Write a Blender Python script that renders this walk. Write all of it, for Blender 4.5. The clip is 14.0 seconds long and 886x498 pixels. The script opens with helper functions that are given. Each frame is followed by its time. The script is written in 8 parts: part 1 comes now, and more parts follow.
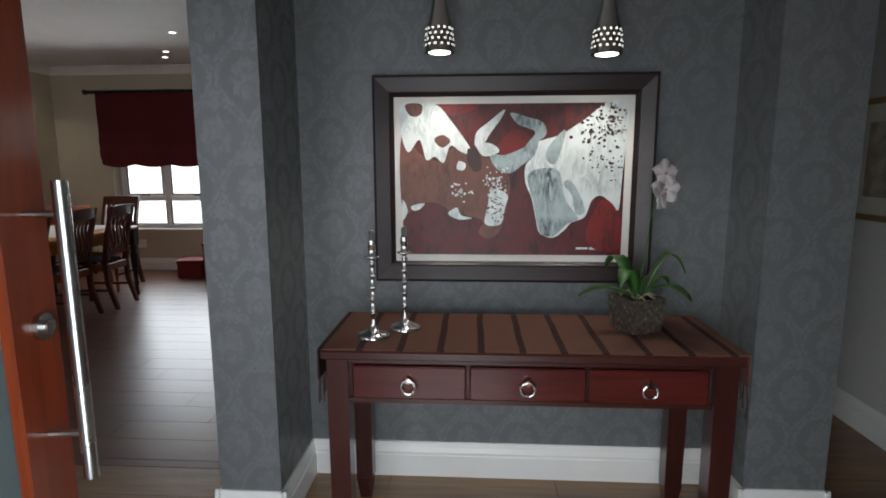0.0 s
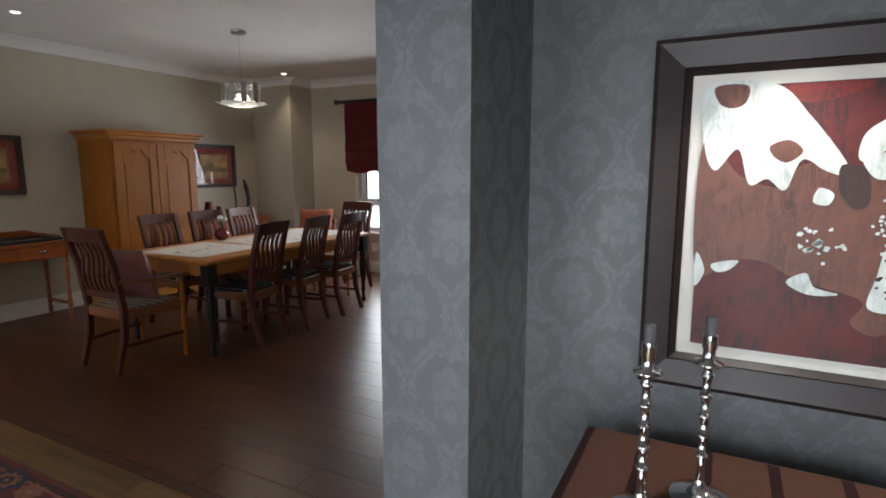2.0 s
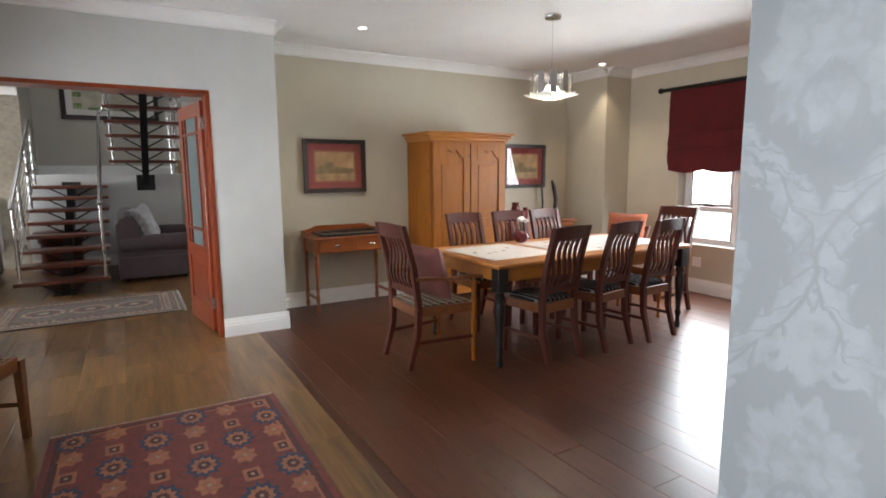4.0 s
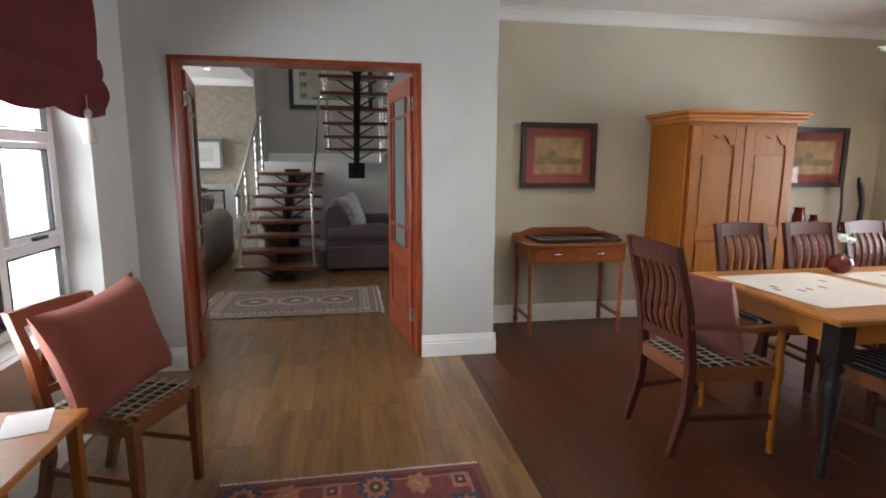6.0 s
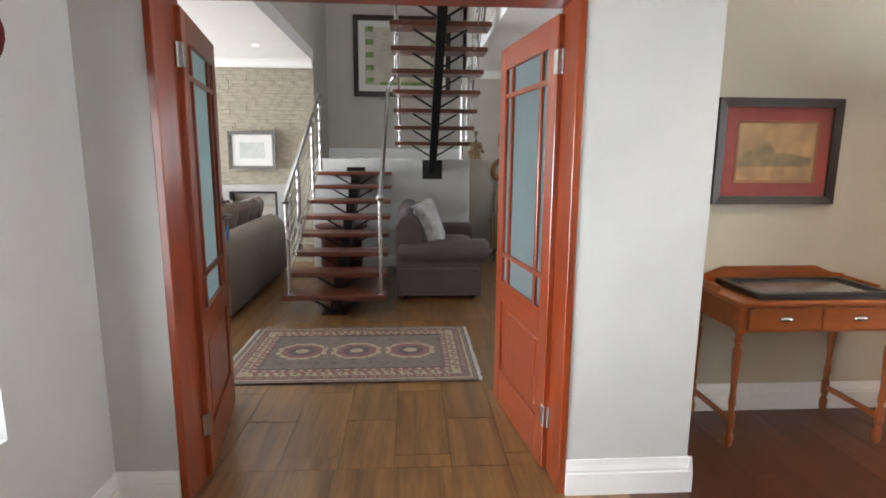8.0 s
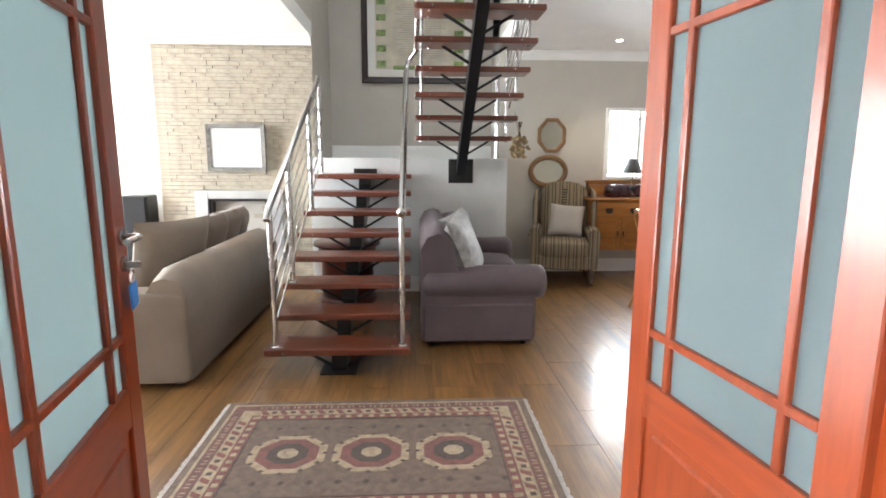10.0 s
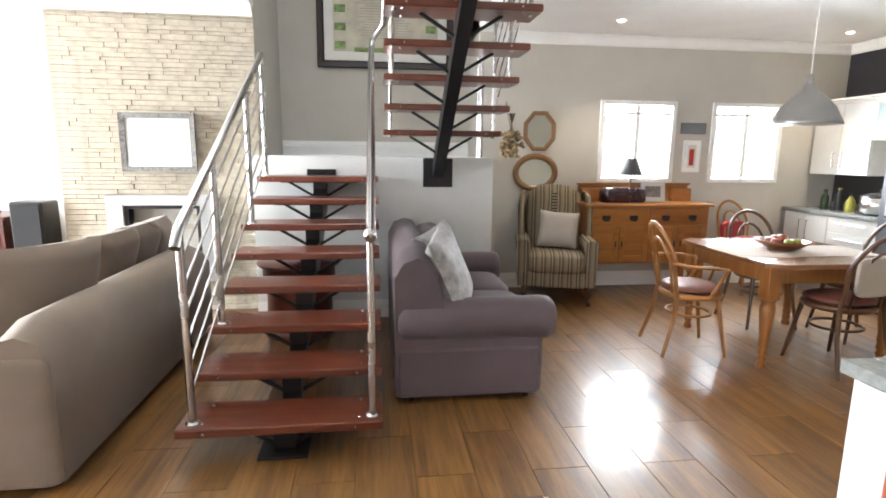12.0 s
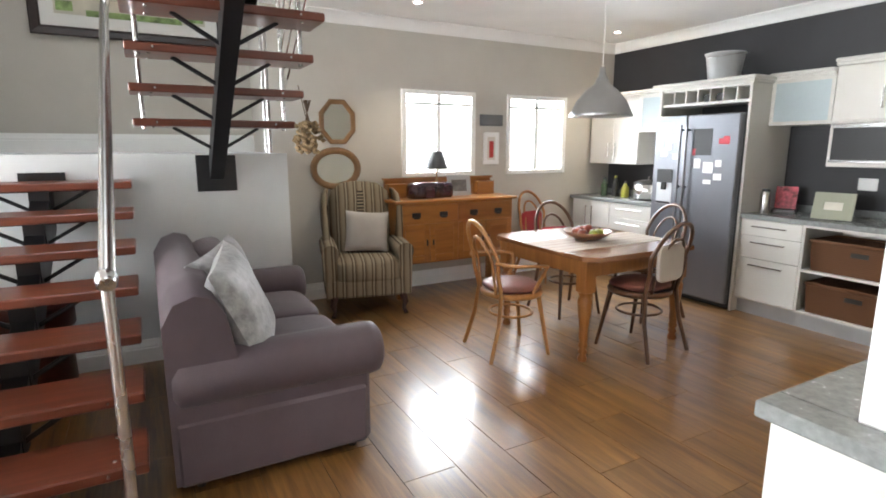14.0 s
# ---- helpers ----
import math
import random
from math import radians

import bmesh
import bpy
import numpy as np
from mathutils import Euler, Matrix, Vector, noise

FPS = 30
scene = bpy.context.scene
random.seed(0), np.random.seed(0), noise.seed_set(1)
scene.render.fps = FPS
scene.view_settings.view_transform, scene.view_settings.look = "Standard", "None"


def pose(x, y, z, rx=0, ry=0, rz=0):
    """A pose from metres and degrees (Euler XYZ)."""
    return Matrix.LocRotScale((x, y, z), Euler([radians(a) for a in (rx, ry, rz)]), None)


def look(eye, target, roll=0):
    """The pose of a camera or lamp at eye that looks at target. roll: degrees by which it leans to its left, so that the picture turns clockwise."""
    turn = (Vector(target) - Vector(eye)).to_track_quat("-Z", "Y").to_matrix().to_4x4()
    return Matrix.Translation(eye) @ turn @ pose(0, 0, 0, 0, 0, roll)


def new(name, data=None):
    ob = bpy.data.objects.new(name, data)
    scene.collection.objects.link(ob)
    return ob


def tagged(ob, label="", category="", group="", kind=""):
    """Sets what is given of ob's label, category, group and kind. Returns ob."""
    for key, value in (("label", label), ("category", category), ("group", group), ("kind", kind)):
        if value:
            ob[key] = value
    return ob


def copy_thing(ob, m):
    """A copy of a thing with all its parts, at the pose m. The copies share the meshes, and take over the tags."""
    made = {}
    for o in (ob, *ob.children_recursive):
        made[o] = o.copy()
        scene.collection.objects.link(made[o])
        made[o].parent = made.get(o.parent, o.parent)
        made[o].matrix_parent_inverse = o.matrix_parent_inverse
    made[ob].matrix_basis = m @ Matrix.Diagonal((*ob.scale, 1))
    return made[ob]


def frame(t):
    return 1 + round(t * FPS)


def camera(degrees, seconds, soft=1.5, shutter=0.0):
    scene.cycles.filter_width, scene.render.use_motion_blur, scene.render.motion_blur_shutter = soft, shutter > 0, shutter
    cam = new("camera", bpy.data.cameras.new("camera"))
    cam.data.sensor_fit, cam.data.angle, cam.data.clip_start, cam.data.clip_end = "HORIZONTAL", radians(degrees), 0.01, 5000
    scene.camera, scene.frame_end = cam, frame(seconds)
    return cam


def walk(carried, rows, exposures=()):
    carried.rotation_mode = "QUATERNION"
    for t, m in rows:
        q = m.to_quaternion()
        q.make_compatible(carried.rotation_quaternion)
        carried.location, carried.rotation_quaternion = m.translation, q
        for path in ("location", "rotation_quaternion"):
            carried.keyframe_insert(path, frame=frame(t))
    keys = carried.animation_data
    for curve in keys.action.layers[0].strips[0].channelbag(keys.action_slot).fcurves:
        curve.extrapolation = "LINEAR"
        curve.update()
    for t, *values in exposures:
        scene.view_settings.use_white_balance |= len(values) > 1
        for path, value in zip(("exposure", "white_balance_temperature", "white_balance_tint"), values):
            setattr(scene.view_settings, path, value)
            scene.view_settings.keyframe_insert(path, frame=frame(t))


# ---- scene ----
cam = camera(79.0, 14.0, soft=1.8)
PATH = [
    (0, (0.134, 0.056, 1.409), (0.018, 2.029, 1.101), -0.2),
    (0.5, (0.073, 0.308, 1.429), (-0.115, 2.277, 1.129), -0.0),
    (1, (0.027, 0.513, 1.449), (-0.35, 2.454, 1.149), 0.0),
    (1.5, (-0.026, 0.684, 1.455), (-0.675, 2.551, 1.153), -0.2),
    (2, (-0.124, 0.862, 1.469), (-1.028, 2.621, 1.171), 0.0),
    (2.5, (-0.229, 1.012, 1.486), (-1.38, 2.619, 1.181), -0.2),
    (3, (-0.339, 1.168, 1.49), (-1.711, 2.589, 1.184), -0.2),
    (3.5, (-0.421, 1.302, 1.453), (-1.981, 2.517, 1.159), -0.3),
    (4, (-0.531, 1.409, 1.411), (-2.243, 2.404, 1.132), -0.4),
    (4.2, (-0.605, 1.453, 1.41), (-2.371, 2.352, 1.133), -0.3),
    (6.3, (-1.857, 1.537, 1.431), (-3.809, 1.832, 1.108), 0.3),
    (6.5, (-2.01, 1.528, 1.43), (-3.965, 1.796, 1.105), 0.3),
    (7, (-2.449, 1.498, 1.44), (-4.413, 1.683, 1.111), 0.4),
    (7.5, (-2.888, 1.432, 1.446), (-4.855, 1.574, 1.114), 0.3),
    (8, (-3.332, 1.373, 1.454), (-5.3, 1.494, 1.118), 0.4),
    (8.2, (-3.501, 1.353, 1.454), (-5.471, 1.464, 1.125), 0.2),
    (10.3, (-4.98, 1.163, 1.431), (-6.949, 1.261, 1.095), 0.3),
    (10.5, (-5.102, 1.145, 1.43), (-7.071, 1.243, 1.093), 0.5),
    (11, (-5.339, 1.096, 1.434), (-7.307, 1.215, 1.097), 0.6),
    (11.5, (-5.568, 1.1, 1.441), (-7.532, 1.271, 1.1), 0.6),
    (12, (-5.774, 1.126, 1.457), (-7.729, 1.371, 1.109), 0.6),
    (12.5, (-5.959, 1.145, 1.465), (-7.884, 1.557, 1.113), 0.5),
    (13, (-6.117, 1.191, 1.455), (-7.991, 1.791, 1.1), 0.2),
    (13.5, (-6.269, 1.225, 1.462), (-8.073, 2.008, 1.099), 0.1),
    (14, (-6.396, 1.231, 1.476), (-8.119, 2.174, 1.103), 0.0),
]
EXPOSURES = [(0.0, -1.5), (1.0, -1.3), (2.0, -1.0), (2.6, -0.7), (3.0, -0.4), (3.5, 0.05), (4.2, 0.4), (6.5, 0.15), (7.5, 0.6), (8.2, 1.0), (10.3, 1.75), (12.0, 1.87), (13.0, 1.9), (14.0, 1.68)]
walk(cam, [(t, look(eye, target, roll)) for t, eye, target, roll in PATH], EXPOSURES)

# ---- world and lights ----
world = bpy.data.worlds.new("sky")
scene.world = world
world.use_nodes = True
sky = world.node_tree.nodes.new("ShaderNodeTexSky")
sky.sky_type, sky.sun_disc = "NISHITA", False
sky.sun_elevation, sky.sun_rotation = radians(40), radians(200)
world.node_tree.links.new(sky.outputs[0], world.node_tree.nodes["Background"].inputs[0])
world.node_tree.nodes["Background"].inputs[1].default_value = 0.12


def area(name, at, target, w, h, power, colour=(1, 1, 1), spread=180):
    d = bpy.data.lights.new(name, "AREA")
    d.shape, d.size, d.size_y, d.energy, d.color, d.spread = "RECTANGLE", w, h, power, colour, radians(spread)
    ob = new(name, d)
    ob.matrix_world = look(at, target)
    return ob


def spot(name, at, target, power, angle, colour, blend=0.6, radius=0.03):
    d = bpy.data.lights.new(name, "SPOT")
    d.energy, d.spot_size, d.spot_blend, d.color, d.shadow_soft_size = power, radians(angle), blend, colour, radius
    ob = new(name, d)
    ob.matrix_world = look(at, target)
    return ob


DAY = (0.87, 0.935, 1.0)
WARM = (1.0, 0.86, 0.66)
area("daylight_dining_window", (-3.95, 7.0, 1.25), (-3.95, 4.0, 0.3), 1.5, 1.3, 76, DAY, 150)
area("daylight_side_window", (-4.2, 0.10, 1.25), (-5.1, 2.4, 0.95), 1.3, 1.2, 27, DAY, 120)
area("daylight_front_door", (0.0, -0.25, 0.9), (-0.1, 3.0, 0.0), 0.8, 1.5, 50, DAY, 145)
area("daylight_sidelight", (-1.5, 0.10, 1.2), (-1.2, 3.0, 0.6), 0.8, 1.7, 18, DAY, 150)
area("daylight_patio", (-9.2, -4.85, 1.3), (-9.2, 0.0, 1.0), 4.0, 2.2, 76, DAY, 140)
area("daylight_kitchen_window", (-11.33, 3.98, 1.62), (-8.0, 3.98, 0.6), 0.8, 0.8, 12, DAY, 130)
area("daylight_kitchen_window", (-11.33, 5.27, 1.62), (-8.0, 5.2, 0.6), 0.8, 0.8, 12, DAY, 130)
# fill lamp added under the closed stairwell ceiling; no window stands there
area("fill_stair_void", (-9.2, 1.1, 5.0), (-9.4, 1.1, 0.0), 2.2, 1.6, 18, DAY)
spot("painting_spot", (0.004, 2.10, 1.80), (0.02, 2.2, 0.8), 26, 110, (1.0, 0.95, 0.86))
spot("painting_spot", (0.605, 2.10, 1.79), (0.60, 2.2, 0.8), 26, 110, (1.0, 0.95, 0.86))
bulb = bpy.data.lights.new("chandelier_bulb", "POINT")
bulb.energy, bulb.color, bulb.shadow_soft_size = 32, WARM, 0.05
new("chandelier_bulb", bulb).location = (-4.1, 4.55, 2.045)
for x, y, power in ((-5.22, 3.32, 26), (-5.36, 6.45, 26), (-10.82, 3.41, 15), (-10.9, 5.85, 22), (-7.8, 3.4, 30), (-9.87, -0.38, 12)):
    spot("downlight_beam", (x, y, 2.685), (x, y, 0), power, 100, WARM)

# ---- materials ----


def nodes_of(name):
    m = bpy.data.materials.new(name)
    m.use_nodes = True
    t = m.node_tree
    return m, t, t.nodes["Principled BSDF"]


def link(t, a, b):
    t.links.new(a, b)


def mix_colours(t, fac, a, b):
    n = t.nodes.new("ShaderNodeMix")
    n.data_type = "RGBA"
    if hasattr(fac, "links"):
        link(t, fac, n.inputs[0])
    else:
        n.inputs[0].default_value = fac
    for sock, v in ((n.inputs[6], a), (n.inputs[7], b)):
        if hasattr(v, "links"):
            link(t, v, sock)
        else:
            sock.default_value = (*v, 1)
    return n.outputs[2]


def math_node(t, op, a, b=0.0, clamp=False):
    n = t.nodes.new("ShaderNodeMath")
    n.operation, n.use_clamp = op, clamp
    for sock, v in zip(n.inputs, (a, b)):
        if hasattr(v, "links"):
            link(t, v, sock)
        else:
            sock.default_value = v
    return n.outputs[0]


def coords(t, scale=(1, 1, 1), turn=(0, 0, 0)):
    c = t.nodes.new("ShaderNodeTexCoord")
    m = t.nodes.new("ShaderNodeMapping")
    m.inputs["Scale"].default_value = scale
    m.inputs["Rotation"].default_value = turn
    link(t, c.outputs["Object"], m.inputs[0])
    return m.outputs[0]


def noise_node(t, vec, scale, detail=4.0, rough=0.55, distort=0.0):
    n = t.nodes.new("ShaderNodeTexNoise")
    n.inputs["Scale"].default_value, n.inputs["Detail"].default_value = scale, detail
    n.inputs["Roughness"].default_value, n.inputs["Distortion"].default_value = rough, distort
    link(t, vec, n.inputs["Vector"])
    return n.outputs[0]


def bump(t, p, height, strength=0.2, dist=0.01):
    b = t.nodes.new("ShaderNodeBump")
    b.inputs["Strength"].default_value, b.inputs["Distance"].default_value = strength, dist
    link(t, height, b.inputs["Height"])
    link(t, b.outputs[0], p.inputs["Normal"])


def ramp(t, fac, lo, hi):
    n = t.nodes.new("ShaderNodeMapRange")
    n.inputs[1].default_value, n.inputs[2].default_value = lo, hi
    link(t, fac, n.inputs[0])
    return n.outputs[0]


def plain(name, colour, rough=0.5, metal=0.0, vary=0.08, scale=3.0, relief=0.03, fine=60.0, coat=0.0, sheen=0.0):
    """A painted, woven or metal surface with broad and fine variation."""
    m, t, p = nodes_of(name)
    v = coords(t)
    broad = noise_node(t, v, scale, 5)
    grain = noise_node(t, v, fine, 3)
    dark = tuple(c * (1 - 1.6 * vary) for c in colour)
    light = tuple(min(1, c * (1 + vary)) for c in colour)
    link(t, mix_colours(t, ramp(t, broad, 0.3, 0.7), dark, light), p.inputs["Base Color"])
    link(t, math_node(t, "ADD", math_node(t, "MULTIPLY", broad, 0.14), rough - 0.07), p.inputs["Roughness"])
    p.inputs["Metallic"].default_value = metal
    p.inputs["Coat Weight"].default_value = coat
    p.inputs["Sheen Weight"].default_value = sheen
    if relief:
        bump(t, p, grain, relief * 6, 0.004)
    return m


def wood(name, dark, light, along="X", rough=0.35, scale=1.0, coat=0.0, vary=0.25, relief=0.12, spec=0.5):
    """Wood with long grain along one axis; each object or island takes its own tone."""
    m, t, p = nodes_of(name)
    stretch = {"X": (1.2, 14, 14), "Y": (14, 1.2, 14), "Z": (14, 14, 1.2)}[along]
    c = t.nodes.new("ShaderNodeTexCoord")
    info = t.nodes.new("ShaderNodeObjectInfo")
    off = t.nodes.new("ShaderNodeVectorMath")
    off.operation = "ADD"
    link(t, c.outputs["Object"], off.inputs[0])
    k = t.nodes.new("ShaderNodeCombineXYZ")
    r = math_node(t, "MULTIPLY", info.outputs["Random"], 37.0)
    for s in k.inputs:
        link(t, r, s)
    link(t, k.outputs[0], off.inputs[1])
    mp = t.nodes.new("ShaderNodeMapping")
    mp.inputs["Scale"].default_value = tuple(s * scale for s in stretch)
    link(t, off.outputs[0], mp.inputs[0])
    v = mp.outputs[0]
    grain = noise_node(t, v, 1.6, 6, 0.58, 0.6)
    fine = noise_node(t, v, 7.0, 4, 0.6)
    both = math_node(t, "ADD", math_node(t, "MULTIPLY", grain, 0.75), math_node(t, "MULTIPLY", fine, 0.25))
    col = mix_colours(t, ramp(t, both, 0.26, 0.74), dark, light)
    tone = math_node(t, "ADD", math_node(t, "MULTIPLY", info.outputs["Random"], vary), 1 - vary * 0.6)
    hsv = t.nodes.new("ShaderNodeHueSaturation")
    link(t, tone, hsv.inputs["Value"])
    link(t, col, hsv.inputs["Color"])
    link(t, hsv.outputs[0], p.inputs["Base Color"])
    link(t, math_node(t, "ADD", math_node(t, "MULTIPLY", fine, 0.08), rough - 0.04), p.inputs["Roughness"])
    p.inputs["Coat Weight"].default_value = coat
    p.inputs["Coat Roughness"].default_value = 0.12
    p.inputs["Specular IOR Level"].default_value = spec
    if relief:
        bump(t, p, both, relief, 0.004)
    return m


def tile_glaze(name, dark, light):
    """Glazed tile printed with narrow streaked boards; each tile takes its own stretch of the print."""
    m, t, p = nodes_of(name)
    c = t.nodes.new("ShaderNodeTexCoord")
    info = t.nodes.new("ShaderNodeObjectInfo")
    k = t.nodes.new("ShaderNodeCombineXYZ")
    r = math_node(t, "MULTIPLY", info.outputs["Random"], 41.0)
    for s in k.inputs:
        link(t, r, s)
    off = t.nodes.new("ShaderNodeVectorMath")
    off.operation = "ADD"
    link(t, c.outputs["Object"], off.inputs[0])
    link(t, k.outputs[0], off.inputs[1])
    vs = []
    for scale in ((0.9, 9.0, 9.0), (2.2, 38.0, 38.0), (7.0, 120.0, 120.0)):
        mp = t.nodes.new("ShaderNodeMapping")
        mp.inputs["Scale"].default_value = scale
        link(t, off.outputs[0], mp.inputs[0])
        vs.append(mp.outputs[0])
    board = noise_node(t, vs[0], 1.0, 3, 0.5, 0.3)
    streak = noise_node(t, vs[1], 1.0, 5, 0.62, 0.8)
    fine = noise_node(t, vs[2], 1.0, 3, 0.6)
    both = math_node(t, "ADD", math_node(t, "MULTIPLY", board, 0.45), math_node(t, "ADD", math_node(t, "MULTIPLY", streak, 0.42), math_node(t, "MULTIPLY", fine, 0.13)))
    col = mix_colours(t, ramp(t, both, 0.37, 0.63), dark, light)
    hsv = t.nodes.new("ShaderNodeHueSaturation")
    link(t, math_node(t, "ADD", math_node(t, "MULTIPLY", info.outputs["Random"], 0.22), 0.88), hsv.inputs["Value"])
    link(t, col, hsv.inputs["Color"])
    link(t, hsv.outputs[0], p.inputs["Base Color"])
    smear = noise_node(t, c.outputs["Object"], 3.2, 4)
    link(t, math_node(t, "ADD", math_node(t, "MULTIPLY", smear, 0.16), math_node(t, "ADD", math_node(t, "MULTIPLY", streak, 0.16), 0.22)), p.inputs["Roughness"])
    p.inputs["Specular IOR Level"].default_value = 0.6
    p.inputs["Coat Weight"].default_value = 0.55
    link(t, math_node(t, "ADD", math_node(t, "MULTIPLY", smear, 0.20), math_node(t, "MULTIPLY", streak, 0.16)), p.inputs["Coat Roughness"])
    wavy = noise_node(t, c.outputs["Object"], 5.0, 2)
    bump(t, p, math_node(t, "ADD", wavy, math_node(t, "MULTIPLY", streak, 0.10)), 0.16, 0.012)
    link(t, p.inputs["Normal"].links[0].from_socket, p.inputs["Coat Normal"])
    return m


def wallpaper(name, ground, figure):
    """Damask: scalloped palmettes inside ogee bands of leaves, in staggered rows, paler and glossier than their ground."""
    m, t, p = nodes_of(name)
    c = t.nodes.new("ShaderNodeTexCoord")
    s = t.nodes.new("ShaderNodeSeparateXYZ")
    link(t, c.outputs["Object"], s.inputs[0])

    def op(kind, a, b=0.0):
        return math_node(t, kind, a, b)

    def wave(x, freq, amount):
        return op("MULTIPLY", op("COSINE", op("MULTIPLY", x, freq)), amount)

    wob = op("MULTIPLY", noise_node(t, c.outputs["Object"], 30.0, 4), 0.11)
    gu = op("ADD", op("DIVIDE", op("ADD", s.outputs[0], s.outputs[1]), 0.235), wob)
    gv = op("ADD", op("DIVIDE", s.outputs[2], 0.385), wob)
    shapes = []
    for off in (0.0, 0.5):
        a = op("ABSOLUTE", op("SUBTRACT", op("FRACT", op("ADD", gu, off)), 0.5))
        b = op("SUBTRACT", op("FRACT", op("ADD", gv, off)), 0.5)
        # palmette: a scalloped oval, split by a dark calyx ring
        x, y = op("DIVIDE", a, 0.25), op("DIVIDE", op("ADD", b, 0.02), 0.20)
        r = op("SQRT", op("ADD", op("MULTIPLY", x, x), op("MULTIPLY", y, y)))
        th = op("ARCTAN2", y, x)
        rim = op("SUBTRACT", op("ADD", 0.94, op("ADD", wave(th, 9.0, 0.09), wave(th, 27.0, 0.035))), r)
        solid = ramp(t, rim, -0.04, 0.06)
        x2, y2 = op("DIVIDE", a, 0.10), op("DIVIDE", op("ADD", b, 0.13), 0.075)
        r2 = op("SQRT", op("ADD", op("MULTIPLY", x2, x2), op("MULTIPLY", y2, y2)))
        ring = op("MULTIPLY", ramp(t, op("ABSOLUTE", op("SUBTRACT", r2, op("ADD", 1.0, wave(th, 14.0, 0.08)))), 0.26, 0.12), 0.8)
        veins = op("MULTIPLY", ramp(t, wave(th, 18.0, 1.0), 0.70, 0.97), ramp(t, r, 0.30, 0.55))
        heart = ramp(t, op("ABSOLUTE", op("SUBTRACT", r, op("ADD", 0.42, wave(th, 9.0, 0.06)))), 0.07, 0.03)
        cut = op("MAXIMUM", ring, op("MAXIMUM", op("MULTIPLY", veins, 0.18), op("MULTIPLY", heart, 0.45)))
        shapes.append(op("MULTIPLY", solid, op("SUBTRACT", 1.0, cut)))
        # crown of small leaves above and a pair of scrolls beside it
        x3, y3 = op("DIVIDE", op("SUBTRACT", a, 0.13), 0.055), op("DIVIDE", op("SUBTRACT", b, 0.27), 0.036)
        r3 = op("SQRT", op("ADD", op("MULTIPLY", x3, x3), op("MULTIPLY", y3, y3)))
        shapes.append(ramp(t, op("ABSOLUTE", op("SUBTRACT", r3, 0.9)), 0.5, 0.3))
        x4, y4 = op("DIVIDE", a, op("ADD", 0.085, wave(b, 150.0, 0.02))), op("DIVIDE", op("SUBTRACT", b, 0.30), 0.09)
        shapes.append(ramp(t, op("SQRT", op("ADD", op("MULTIPLY", x4, x4), op("MULTIPLY", y4, y4))), 1.05, 0.9))
        if off == 0.0:
            # ogee band of serrated leaves between the two rows
            d = op("SUBTRACT", a, op("ADD", 0.25, wave(b, 2 * math.pi, 0.25)))
            half = op("ADD", 0.068, op("MULTIPLY", op("FRACT", op("ADD", op("MULTIPLY", b, 13.0), op("MULTIPLY", d, 4.0))), 0.05))
            band = ramp(t, op("SUBTRACT", half, op("ABSOLUTE", d)), -0.01, 0.015)
            lobes = ramp(t, op("FRACT", op("ADD", op("MULTIPLY", b, 13.0), op("MULTIPLY", op("ABSOLUTE", d), 9.0))), 0.04, 0.20)
            vein = op("MULTIPLY", ramp(t, op("ABSOLUTE", d), 0.004, 0.016), lobes)
            shapes.append(op("MULTIPLY", band, vein))
    fac = shapes[0]
    for f in shapes[1:]:
        fac = op("MAXIMUM", fac, f)
    broad = noise_node(t, c.outputs["Object"], 2.2, 4)
    mid = noise_node(t, c.outputs["Object"], 38.0, 4)
    fine = noise_node(t, c.outputs["Object"], 160.0, 2)
    fac2 = math_node(t, "MULTIPLY", fac, op("MULTIPLY", ramp(t, broad, 0.1, 0.5), ramp(t, mid, 0.30, 0.56)), True)
    link(t, mix_colours(t, fac2, ground, figure), p.inputs["Base Color"])
    link(t, op("SUBTRACT", 0.52, op("MULTIPLY", fac, 0.10)), p.inputs["Roughness"])
    p.inputs["Specular IOR Level"].default_value = 0.55
    bump(t, p, op("ADD", op("MULTIPLY", fac, 0.3), op("MULTIPLY", fine, 0.5)), 0.10, 0.002)
    return m


def strokes(name, light, dark, angle, amount=0.5, rough=0.5):
    """Oil paint laid on in long brush strokes."""
    m, t, p = nodes_of(name)
    v = coords(t, (26, 26, 7), (0, radians(angle), 0))
    a = noise_node(t, v, 1.4, 6, 0.65, 1.6)
    b = noise_node(t, coords(t), 9.0, 4)
    f = math_node(t, "MULTIPLY", ramp(t, a, 0.62, 0.38), ramp(t, b, 0.35, 0.62))
    link(t, mix_colours(t, math_node(t, "MULTIPLY", f, amount), light, dark), p.inputs["Base Color"])
    p.inputs["Roughness"].default_value = rough
    bump(t, p, a, 0.2, 0.002)
    return m


def glass(name, colour=(1, 1, 1), rough=0.0):
    m, t, p = nodes_of(name)
    p.inputs["Base Color"].default_value = (*colour, 1)
    p.inputs["Transmission Weight"].default_value, p.inputs["Roughness"].default_value = 1.0, rough
    p.inputs["IOR"].default_value = 1.45
    return m


def glow(name, colour, strength):
    m, t, p = nodes_of(name)
    p.inputs["Base Color"].default_value = (*colour, 1)
    p.inputs["Emission Color"].default_value = (*colour, 1)
    p.inputs["Emission Strength"].default_value = strength
    return m


